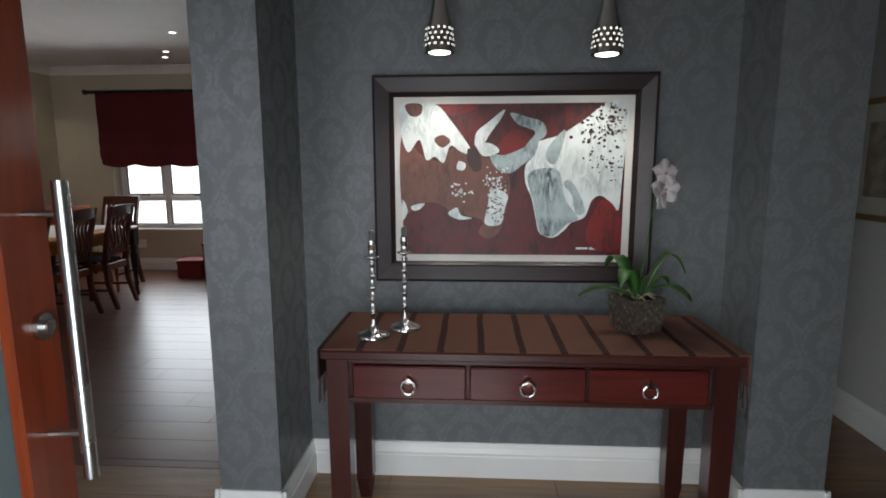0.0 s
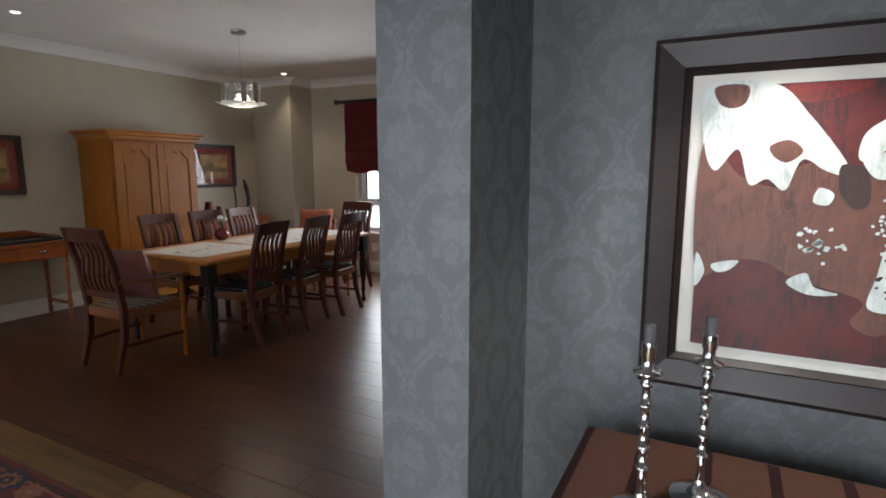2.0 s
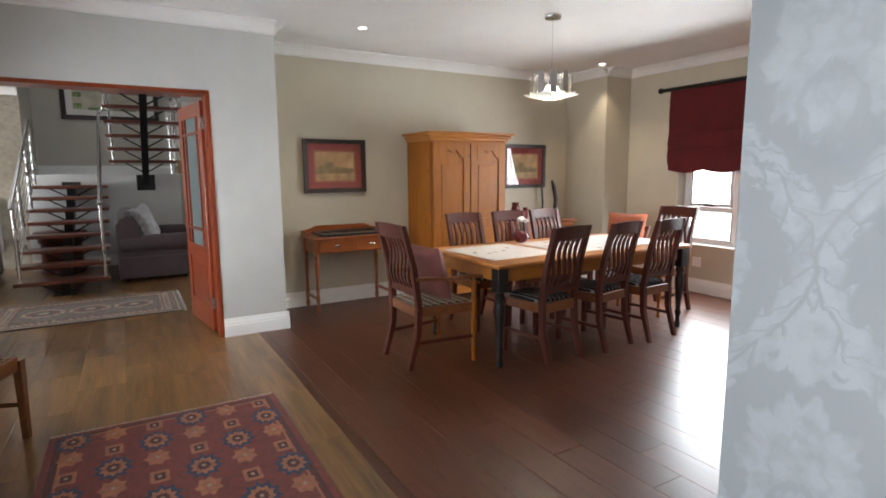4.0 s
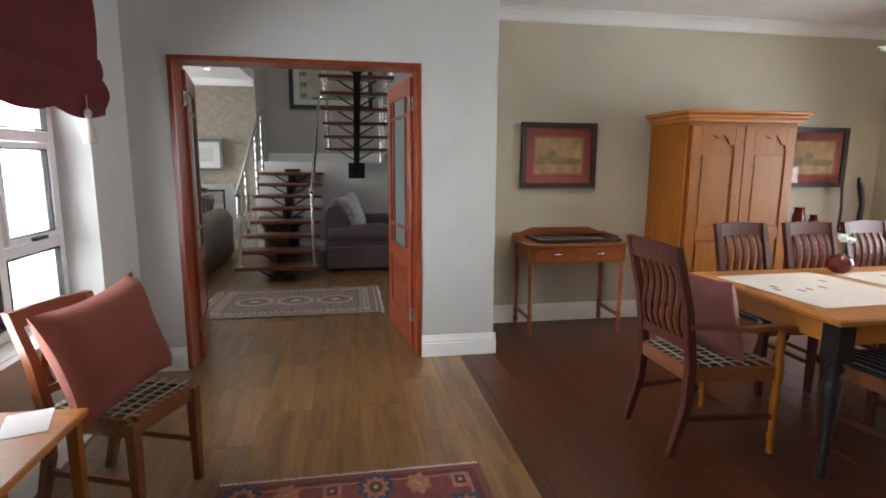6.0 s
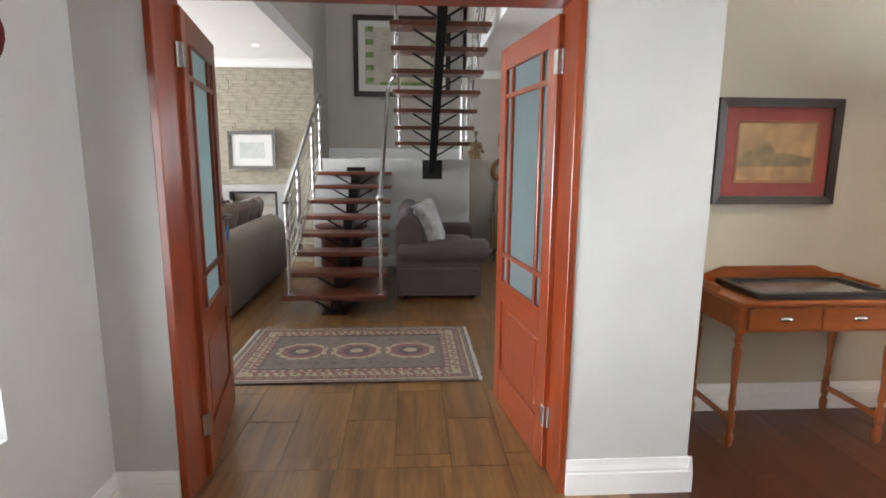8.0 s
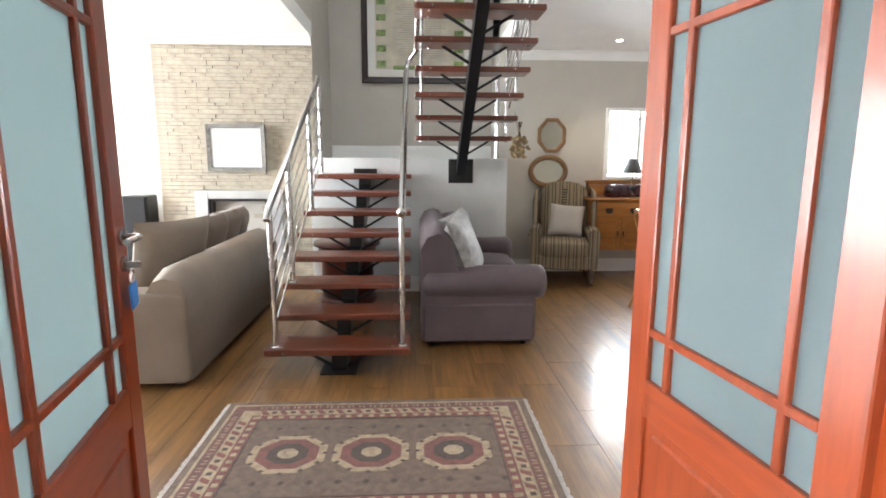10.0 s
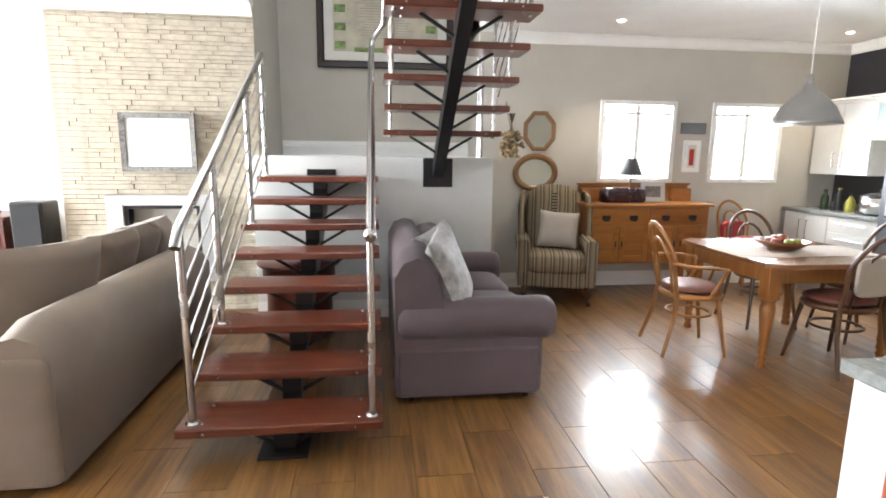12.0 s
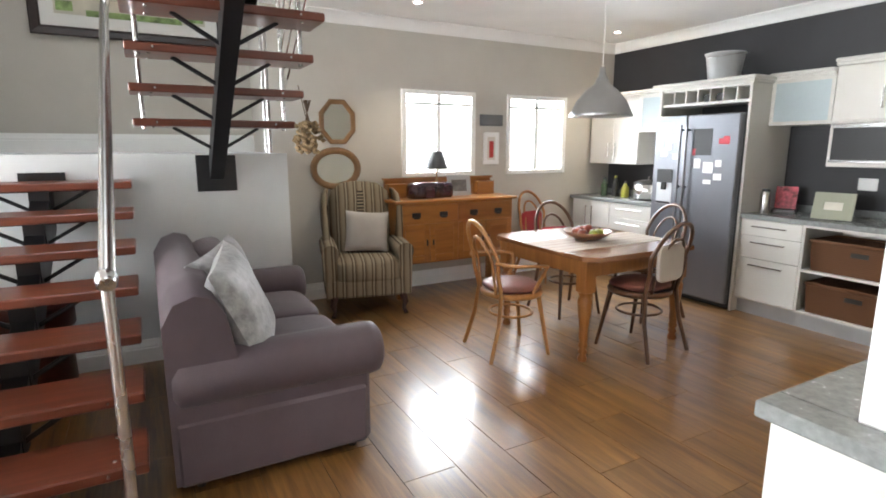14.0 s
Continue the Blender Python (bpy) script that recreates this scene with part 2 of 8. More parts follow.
def translucent(name, colour, weight=0.5):
    m, t, p = nodes_of(name)
    tr = t.nodes.new("ShaderNodeBsdfTranslucent")
    tr.inputs[0].default_value = (*colour, 1)
    mx = t.nodes.new("ShaderNodeMixShader")
    mx.inputs[0].default_value = weight
    v = coords(t)
    link(t, mix_colours(t, noise_node(t, v, 40, 3), tuple(c * 0.9 for c in colour), colour), p.inputs["Base Color"])
    p.inputs["Roughness"].default_value = 0.7
    out = t.nodes["Material Output"]
    link(t, p.outputs[0], mx.inputs[1])
    link(t, tr.outputs[0], mx.inputs[2])
    link(t, mx.outputs[0], out.inputs[0])
    return m


def stripes(name, bands, axis, width, rough=0.8):
    """Woven cloth with stripes across one axis."""
    m, t, p = nodes_of(name)
    c = t.nodes.new("ShaderNodeTexCoord")
    s = t.nodes.new("ShaderNodeSeparateXYZ")
    link(t, c.outputs["Object"], s.inputs[0])
    wob = math_node(t, "MULTIPLY", noise_node(t, c.outputs["Object"], 6.0, 2), 0.012)
    f = math_node(t, "FRACT", math_node(t, "DIVIDE", math_node(t, "ADD", s.outputs["XYZ".index(axis)], wob), width))
    cr = t.nodes.new("ShaderNodeValToRGB")
    cr.color_ramp.interpolation = "CONSTANT"
    els = cr.color_ramp.elements
    while len(els) < len(bands):
        els.new(0.5)
    for e, (pos, col) in zip(els, bands):
        e.position, e.color = pos, (*col, 1)
    link(t, f, cr.inputs[0])
    weave = noise_node(t, coords(t, (1, 1, 1)), 220.0, 2)
    link(t, mix_colours(t, math_node(t, "MULTIPLY", weave, 0.25), cr.outputs[0], (0.02, 0.015, 0.012)), p.inputs["Base Color"])
    p.inputs["Roughness"].default_value = rough
    p.inputs["Specular IOR Level"].default_value = 0.2
    bump(t, p, weave, 0.3, 0.003)
    return m


M_PAPER = wallpaper("damask_wallpaper", (0.124, 0.132, 0.136), (0.160, 0.171, 0.177))
M_BEIGE = plain("beige_wall_paint", (0.52, 0.47, 0.37), 0.62, vary=0.03, relief=0.012, fine=120)
M_GREY = plain("pale_grey_wall_paint", (0.55, 0.545, 0.52), 0.62, vary=0.03, relief=0.012, fine=120)
M_LIVING = plain("stone_grey_wall_paint", (0.50, 0.47, 0.42), 0.62, vary=0.03, relief=0.012, fine=120)
M_WHITE = plain("white_gloss_paint", (0.82, 0.82, 0.80), 0.32, vary=0.03, relief=0.01)
M_CEIL = plain("white_ceiling_paint", (0.80, 0.79, 0.77), 0.7, vary=0.02, relief=0.01)
M_BLACKWALL = plain("charcoal_wall_paint", (0.025, 0.024, 0.027), 0.5, vary=0.1, relief=0.01)
M_DARKFLOOR = wood("dark_stained_planks", (0.050, 0.0150, 0.0072), (0.110, 0.035, 0.016), "X", 0.33, 1.3, vary=0.35, relief=0.02, spec=0.5)
M_TILE = tile_glaze("wood_look_tile", (0.092, 0.041, 0.012), (0.272, 0.138, 0.040))
M_GROUT = plain("tile_grout", (0.10, 0.062, 0.034), 0.8)
M_REDWOOD = wood("red_stained_meranti", (0.15, 0.022, 0.006), (0.30, 0.052, 0.013), "Z", 0.3, 1.0, coat=0.25, vary=0.12, relief=0.03)
M_REDWOOD_X = wood("red_stained_meranti_rail", (0.15, 0.022, 0.006), (0.30, 0.052, 0.013), "X", 0.3, 1.0, coat=0.25, vary=0.12, relief=0.03)
M_MAHOG = wood("mahogany_stain", (0.026, 0.0065, 0.0055), (0.062, 0.016, 0.012), "X", 0.3, 1.2, coat=0.3, vary=0.15)
M_MAHOG_Z = wood("mahogany_stain_upright", (0.026, 0.0065, 0.0055), (0.062, 0.016, 0.012), "Z", 0.3, 1.2, coat=0.3, vary=0.15)
M_DRAWER = wood("mahogany_drawer_front", (0.052, 0.0075, 0.0065), (0.105, 0.018, 0.014), "X", 0.25, 1.2, coat=0.4, vary=0.1)
M_CHAIRWOOD = wood("dark_chair_wood", (0.048, 0.010, 0.006), (0.108, 0.024, 0.013), "Z", 0.45, 1.4, coat=0.0, vary=0.2, spec=0.35)
M_CHAIRSEAT = wood("warm_chair_wood", (0.13, 0.04, 0.013), (0.26, 0.09, 0.028), "X", 0.32, 1.4, coat=0.2, vary=0.15)
M_PINE = wood("honey_pine", (0.20, 0.060, 0.005), (0.37, 0.122, 0.010), "Z", 0.42, 0.7, coat=0.0, vary=0.12, spec=0.3)
M_PINE_X = wood("honey_pine_top", (0.36, 0.12, 0.02), (0.53, 0.21, 0.04), "Y", 0.34, 0.7, coat=0.12, vary=0.12)
M_DESKWOOD = wood("cherry_desk_wood", (0.19, 0.046, 0.011), (0.33, 0.090, 0.022), "Y", 0.3, 1.0, coat=0.25, vary=0.12)
M_BLACKLEG = plain("black_painted_wood", (0.012, 0.011, 0.011), 0.35)
M_TREAD = wood("reddish_hardwood_tread", (0.085, 0.02, 0.010), (0.20, 0.052, 0.026), "Y", 0.3, 1.0, coat=0.2, vary=0.2)
M_CHEST = wood("red_mahogany_chest", (0.075, 0.014, 0.010), (0.15, 0.034, 0.022), "Y", 0.35, 1.0, coat=0.2)
M_BLACKSTEEL = plain("black_painted_steel", (0.012, 0.012, 0.014), 0.4, 0.2)
M_STEEL = plain("brushed_stainless_steel", (0.56, 0.555, 0.545), 0.26, 1.0, vary=0.05, relief=0)
M_CHROME = plain("polished_chrome", (0.75, 0.75, 0.76), 0.1, 1.0, vary=0.03, relief=0)
M_ALU = plain("white_window_aluminium", (0.78, 0.78, 0.78), 0.4, 0.0, vary=0.02)
M_GLASS = glass("clear_glass")
M_FROST = translucent("frosted_door_glass", (0.40, 0.48, 0.49), 0.75)
M_BLIND = plain("crimson_blind_cloth", (0.105, 0.006, 0.008), 0.9, vary=0.15, fine=180, relief=0.06)
M_BLACKMETAL = plain("black_curtain_rod", (0.01, 0.008, 0.008), 0.4)
M_OUT = glow("bright_overcast_distance", (0.95, 0.98, 1.0), 6.0)
M_LAMPGLOW = glow("lit_lamp", (1.0, 0.93, 0.82), 20.0)
M_GREYSOFA = plain("aubergine_grey_upholstery", (0.104, 0.075, 0.088), 0.62, vary=0.14, fine=160, relief=0.05, sheen=0.12)
M_TAUPE = plain("taupe_upholstery", (0.205, 0.165, 0.13), 0.85, vary=0.1, fine=160, relief=0.05, sheen=0.2)
M_TAUPE_DK = plain("mocha_cushion_cloth", (0.12, 0.085, 0.062), 0.85, vary=0.15, fine=140, relief=0.06, sheen=0.2)
M_STONE = plain("sandstone_cladding", (0.39, 0.345, 0.275), 0.85, vary=0.16, scale=9, fine=45, relief=0.16)
M_LANDING = plain("pale_blue_grey_plaster", (0.66, 0.68, 0.68), 0.5, vary=0.04, relief=0.01)

# ---- mesh helpers ----


class Solid:
    """Collects shapes into one mesh."""

    def __init__(self):
        self.v, self.f, self.smooth = [], [], []

    def add(self, verts, faces, smooth=False):
        n = len(self.v)
        self.v += [tuple(p) for p in verts]
        self.f += [tuple(i + n for i in f) for f in faces]
        self.smooth += [smooth] * len(faces)
        return self

    def box(self, x0, x1, y0, y1, z0, z1, b=0.0, turn=None):
        """A block, its edges cut by b."""
        if x0 > x1:
            x0, x1 = x1, x0
        if y0 > y1:
            y0, y1 = y1, y0
        if z0 > z1:
            z0, z1 = z1, z0
        b = min(b, (x1 - x0) * 0.45, (y1 - y0) * 0.45, (z1 - z0) * 0.45)
        if b <= 0:
            vs = [(x, y, z) for x in (x0, x1) for y in (y0, y1) for z in (z0, z1)]
            fs = [(0, 1, 3, 2), (4, 6, 7, 5), (0, 4, 5, 1), (2, 3, 7, 6), (0, 2, 6, 4), (1, 5, 7, 3)]
        else:
            vs, idx = [], {}
            for i, x in enumerate((x0, x1)):
                for j, y in enumerate((y0, y1)):
                    for k, z in enumerate((z0, z1)):
                        sx, sy, sz = (b, -b)[i], (b, -b)[j], (b, -b)[k]
                        idx[i, j, k, 0] = len(vs)
                        vs.append((x, y + sy, z + sz))
                        idx[i, j, k, 1] = len(vs)
                        vs.append((x + sx, y, z + sz))
                        idx[i, j, k, 2] = len(vs)
                        vs.append((x + sx, y + sy, z))
            fs = []
            for i in (0, 1):
                q = [idx[i, 0, 0, 0], idx[i, 1, 0, 0], idx[i, 1, 1, 0], idx[i, 0, 1, 0]]
                fs.append(q if i else q[::-1])
                q = [idx[0, i, 0, 1], idx[0, i, 1, 1], idx[1, i, 1, 1], idx[1, i, 0, 1]]
                fs.append(q if i else q[::-1])
                q = [idx[0, 0, i, 2], idx[1, 0, i, 2], idx[1, 1, i, 2], idx[0, 1, i, 2]]
                fs.append(q if i else q[::-1])
            for i in (0, 1):
                for j in (0, 1):
                    q = [idx[i, j, 0, 0], idx[i, j, 1, 0], idx[i, j, 1, 1], idx[i, j, 0, 1]]
                    fs.append(q)
                    q = [idx[i, 0, j, 0], idx[i, 1, j, 0], idx[i, 1, j, 2], idx[i, 0, j, 2]]
                    fs.append(q)
                    q = [idx[0, i, j, 1], idx[1, i, j, 1], idx[1, i, j, 2], idx[0, i, j, 2]]
                    fs.append(q)
            for i in (0, 1):
                for j in (0, 1):
                    for k in (0, 1):
                        fs.append([idx[i, j, k, 0], idx[i, j, k, 1], idx[i, j, k, 2]])
        if turn is not None:
            vs = [turn @ Vector(p) for p in vs]
        return self.add(vs, fs)

    def rod(self, a, b, r, r2=None, n=12, cap=True):
        """A straight round bar from a to b."""
        a, b = Vector(a), Vector(b)
        r2 = r if r2 is None else r2
        q = (b - a).to_track_quat("Z", "Y")
        vs = []
        for p, rad in ((a, r), (b, r2)):
            for i in range(n):
                w = 2 * math.pi * i / n
                vs.append(p + q @ Vector((rad * math.cos(w), rad * math.sin(w), 0)))
        self.add(vs, [(i, (i + 1) % n, n + (i + 1) % n, n + i) for i in range(n)], True)
        if cap:
            self.add(vs, [tuple(range(n))[::-1], tuple(range(n, 2 * n))])
        return self

    def tube(self, pts, r, n=10, closed=False):
        """A round bar bent through points."""
        pts = [Vector(p) for p in pts]
        m = len(pts)
        vs = []
        up = None
        for i, p in enumerate(pts):
            a = pts[i - 1] if i or closed else pts[0]
            b = pts[(i + 1) % m] if i < m - 1 or closed else pts[-1]
            d = (b - a).normalized()
            if up is None:
                up = d.orthogonal().normalized()
            up = (up - d * up.dot(d)).normalized()
            side = d.cross(up)
            rad = r[i] if isinstance(r, (list, tuple)) else r
            for k in range(n):
                w = 2 * math.pi * k / n
                vs.append(p + rad * (math.cos(w) * up + math.sin(w) * side))
        fs = []
        for i in range(m if closed else m - 1):
            j = (i + 1) % m
            fs += [(i * n + k, i * n + (k + 1) % n, j * n + (k + 1) % n, j * n + k) for k in range(n)]
        self.add(vs, fs, True)
        if not closed:
            self.add(vs[:n], [tuple(range(n))[::-1]])
            self.add(vs[-n:], [tuple(range(n))])
        return self

    def lathe(self, profile, at=(0, 0, 0), n=20, turn=None):
        """A turned shape: profile of (radius, height), bottom to top."""
        vs = []
        for r, z in profile:
            for i in range(n):
                w = 2 * math.pi * i / n
                p = Vector((r * math.cos(w), r * math.sin(w), z))
                vs.append(Vector(at) + (turn @ p if turn is not None else p))
        fs = []
        for k in range(len(profile) - 1):
            fs += [(k * n + i, k * n + (i + 1) % n, (k + 1) * n + (i + 1) % n, (k + 1) * n + i) for i in range(n)]
        self.add(vs, fs, True)
        self.add(vs[:n], [tuple(range(n))[::-1]])
        self.add(vs[-n:], [tuple(range(n))])
        return self

    def prism(self, outline, axis, lo, hi, smooth=False):
        """An outline of 2D points drawn out along an axis ('x': outline is y, z; 'y': x, z; 'z': x, y)."""
        def put(a, b, c):
            return {"x": (c, a, b), "y": (a, c, b), "z": (a, b, c)}[axis]
        n = len(outline)
        vs = [put(a, b, lo) for a, b in outline] + [put(a, b, hi) for a, b in outline]
        self.add(vs, [(i, (i + 1) % n, n + (i + 1) % n, n + i) for i in range(n)], smooth)
        self.add(vs, [tuple(range(n))[::-1], tuple(range(n, 2 * n))])
        return self

    def loft(self, rings, smooth=True, caps=True):
        """Rings of equal count joined in order."""
        n = len(rings[0])
        vs = [p for ring in rings for p in ring]
        fs = []
        for k in range(len(rings) - 1):
            fs += [(k * n + i, k * n + (i + 1) % n, (k + 1) * n + (i + 1) % n, (k + 1) * n + i) for i in range(n)]
        self.add(vs, fs, smooth)
        if caps:
            self.add(rings[0], [tuple(range(n))[::-1]], smooth)
            self.add(rings[-1], [tuple(range(n))], smooth)
        return self

    def pillow(self, w, h, d, turn, pinch=0.06, n=14):
        """A stuffed square cushion, w wide, h high, d thick, in the x-z plane of turn."""
        for side in (1, -1):
            vs = []
            for j in range(n + 1):
                for i in range(n + 1):
                    u, v = 2 * i / n - 1, 2 * j / n - 1
                    k = (max(0, 1 - u ** 4) * max(0, 1 - v ** 4)) ** 0.5
                    sx = 1 - pinch * (1 - v * v) * abs(u) ** 3
                    sz = 1 - pinch * (1 - u * u) * abs(v) ** 3
                    lump = 1 + 0.10 * math.sin(3.1 * u + 1.3) * math.cos(2.6 * v + 0.4)
                    vs.append(turn @ Vector((u * w / 2 * sx, side * d / 2 * k * lump, v * h / 2 * sz)))
            m = n + 1
            fs = [(j * m + i, j * m + i + 1, (j + 1) * m + i + 1, (j + 1) * m + i) for j in range(n) for i in range(n)]
            self.add(vs, fs if side < 0 else [f[::-1] for f in fs], True)
        return self

    def cushion(self, x0, x1, y0, y1, z0, z1, puff=0.03, e=5.0, n=20, m=12, turn=None):
        """A soft block: a rounded box with swollen faces."""
        cx, cy, cz = (x0 + x1) / 2, (y0 + y1) / 2, (z0 + z1) / 2
        a, b, c = (x1 - x0) / 2, (y1 - y0) / 2, (z1 - z0) / 2

        def se(w, k):
            return math.copysign(abs(w) ** (2 / k), w)
        vs = []
        for j in range(m + 1):
            f = -math.pi / 2 + math.pi * j / m
            for i in range(n):
                w = 2 * math.pi * i / n
                x, y, z = se(math.cos(f), e) * se(math.cos(w), e), se(math.cos(f), e) * se(math.sin(w), e), se(math.sin(f), e)
                q = 1 + puff * (1 - x * x) * (1 - y * y) / max(c, 0.02)
                p = Vector((cx + a * x, cy + b * y, cz + c * z * q))
                vs.append(turn @ p if turn is not None else p)
        fs = [(j * n + i, j * n + (i + 1) % n, (j + 1) * n + (i + 1) % n, (j + 1) * n + i) for j in range(m) for i in range(n)]
        return self.add(vs, fs, True)

    def mesh(self, name):
        me = bpy.data.meshes.new(name)
        me.from_pydata(self.v, [], self.f)
        me.polygons.foreach_set("use_smooth", self.smooth)
        bm = bmesh.new()
        bm.from_mesh(me)
        bmesh.ops.recalc_face_normals(bm, faces=bm.faces)
        bm.to_mesh(me)
        bm.free()
        return me


def part(name, solid, material, parent=None, label="", at=None):
    """Links a solid as one mesh object under a thing or a part."""
    me = solid.mesh(name) if isinstance(solid, Solid) else solid
    if not me.materials:
        me.materials.append(material)
    ob = new(name, me)
    ob.parent = parent
    if at is not None:
        ob.matrix_basis = at if isinstance(at, Matrix) else Matrix.Translation(at)
    return tagged(ob, label)


def thing(name, label, category, at=(0, 0, 0), turn=0.0, group="", kind=""):
    ob = new(name)
    ob.empty_display_size = 0.1
    ob.matrix_basis = pose(*at, 0, 0, turn)
    return tagged(ob, label, category, group, kind)


def setting(name, solid, material, label, category, at=None):
    return tagged(part(name, solid, material, None, "", at), label, category, kind="structure")


def box(*a, **k):
    return Solid().box(*a, **k)


# ---- structure: floors, walls, ceilings ----
H = 2.70
floor = setting("floor", box(-12.6, 3.0, -5.2, 7.4, -0.12, -0.012), M_GROUT, "grout bed under wood-look tiles and dark planks", "floor")
setting("wall_alcove", box(-0.848, 1.49, 2.345, 2.6, 0, H), M_PAPER, "dark grey damask wallpaper behind the console table", "wall")
setting("pillar_1", box(-0.848, -0.609, 1.935, 2.345, 0, H), M_PAPER, "square pillar with grey damask wallpaper", "pillar")
setting("pillar_2", box(1.185, 1.49, 2.05, 2.345, 0, H), M_PAPER, "square pillar with grey damask wallpaper", "pillar")
setting("wall_dining_east", box(-0.9, -0.7, 2.6, 7.12, 0, H), M_BEIGE, "plain beige painted wall", "wall")
setting("wall_entry_east", box(2.2, 2.4, -0.75, 4.2, 0, H), M_GREY, "pale grey painted wall beside the entry", "wall")
setting("wall_passage_end", box(1.5, 2.4, 4.2, 4.4, 0, H), M_GREY, "pale grey painted wall closing the passage", "wall")
setting("wall_passage_side", box(1.3, 1.5, 2.6, 4.2, 0, H), M_PAPER, "dark grey damask wallpaper beside the passage", "wall")
# front wall with the open front door
setting("wall_front", box(-0.75, -0.56, -0.14, 0.02, 0, H).box(0.52, 2.2, -0.14, 0.02, 0, H).box(-0.56, 0.52, -0.14, 0.02, 2.15, H), M_GREY, "pale grey wall round the front door", "wall")
setting("wall_jog", box(-0.95, -0.75, -0.75, 0.15, 0, H), M_GREY, "pale grey painted return wall", "wall")
# long side wall with its window
WX0, WX1, WZ0, WZ1 = -4.92, -3.45, 0.60, 2.05
setting("wall_side", box(-5.68, WX0, -0.12, 0.15, 0, H).box(WX1, -1.95, -0.12, 0.15, 0, H).box(-1.05, -0.95, -0.12, 0.15, 0, H).box(-1.95, -1.05, -0.12, 0.15, 2.1, H).box(-1.95, -1.05, -0.12, 0.15, 0, 0.25).box(WX0, WX1, -0.12, 0.15, 0, WZ0).box(WX0, WX1, -0.12, 0.15, WZ1, H), M_GREY, "pale grey painted wall with a tall window", "wall")
# wall with the double doors, and the pier beside it
DY0, DY1, DZ = 0.41, 2.045, 2.10
setting("wall_doorway", box(-5.68, -5.45, 0.15, DY0, 0, H).box(-5.68, -5.45, DY1, 2.59, 0, H).box(-5.68, -5.45, DY0, DY1, DZ, H), M_GREY, "pale grey wall with a wide doorway", "wall")
setting("wall_dining_west", box(-6.40, -6.2, 2.59, 7.12, 0, H).box(-6.2, -5.68, 2.39, 2.59, 0, H), M_BEIGE, "warm beige painted dining room wall", "wall")
setting("dining_pillar", box(-6.2, -5.49, 6.68, 7.12, 0, H), M_BEIGE, "beige painted corner pillar", "pillar")
# dining end wall with its window
VX0, VX1, VZ0, VZ1 = -4.74, -3.2, 0.56, 2.05
setting("wall_dining_end", box(-6.4, VX0, 7.12, 7.36, 0, H).box(VX1, -0.7, 7.12, 7.36, 0, H).box(VX0, VX1, 7.12, 7.36, 0, VZ0).box(VX0, VX1, 7.12, 7.36, VZ1, H), M_BEIGE, "warm beige wall with a window", "wall")
setting("ceiling", box(-5.68, 2.4, -0.75, 2.6, H, H + 0.15).box(-6.4, -0.7, 2.6, 7.36, H, H + 0.15).box(-0.7, 2.4, 2.6, 4.4, H, H + 0.15), M_CEIL, "white painted ceiling", "ceiling")

# living room and kitchen
LX = -11.5
setting("wall_living_west", box(-11.5, -11.3, -5.0, -1.6, 0, H), M_WHITE, "bright white living room wall", "wall")
setting("chimney_core", box(-11.3, -10.885, -1.6, -0.003, 0, H), plain("sandy_mortar", (0.36, 0.32, 0.25), 0.9), "mortar behind the stone cladding", "wall")
setting("wall_stair_side", box(-12.25, -10.88, 0.0, 0.09, 0, 5.2), M_LIVING, "grey-beige wall beside the stair landing", "wall")
setting("wall_stair_back", box(-12.25, -12.1, 0.09, 2.2, 0, 5.2), M_LIVING, "grey-beige wall behind the stair landing", "wall")
setting("wall_stair_east", box(-12.1, -11.5, 2.2, 2.35, 0, 5.2), M_LIVING, "grey-beige return wall by the landing", "wall")
KW = [(3.54, 4.42), (4.84, 5.70)]
KZ0, KZ1 = 1.17, 2.05
w = box(-11.7, LX, 2.35, KW[0][0], 0, H).box(-11.7, LX, KW[0][1], KW[1][0], 0, H).box(-11.7, LX, KW[1][1], 6.6, 0, H)
for a, b in KW:
    w.box(-11.7, LX, a, b, 0, KZ0).box(-11.7, LX, a, b, KZ1, H)
setting("wall_kitchen_west", w, M_LIVING, "grey-beige wall with two shuttered windows", "wall")
setting("wall_kitchen_north", box(-11.7, -6.4, 6.45, 6.65, 0, H), M_BLACKWALL, "charcoal painted kitchen wall", "wall")
setting("wall_kitchen_east", box(-6.60, -6.4, 3.3, 6.45, 0, H), M_BEIGE, "beige wall closing the kitchen", "wall")
setting("wall_kitchen_pier", box(-6.9, -6.4, 2.52, 3.3, 0, H), M_CEIL, "white painted pier at the kitchen counter", "wall")
setting("wall_living_east", box(-5.68, -5.5, -5.0, 0.15, 0, H), M_LIVING, "grey-beige living room wall", "wall")
setting("wall_living_south", box(-11.5, -11.3, -5.2, -5.0, 0, H).box(-11.3, -7.1, -5.2, -5.0, 2.45, H).box(-7.1, -5.5, -5.2, -5.0, 0, H), M_WHITE, "white wall with a wide patio opening", "wall")
setting("ceiling_living", box(-12.25, -5.68, -5.2, -0.003, H, H + 0.15).box(-10.87, -5.68, -0.003, 0.09, H, H + 0.15).box(-12.25, -5.68, 2.2, 2.39, H, H + 0.15).box(-12.25, -6.4, 2.39, 6.65, H, H + 0.15).box(-7.4, -5.68, 0.09, 2.2, H, H + 0.15), M_CEIL, "white painted ceiling with a stair opening", "ceiling")
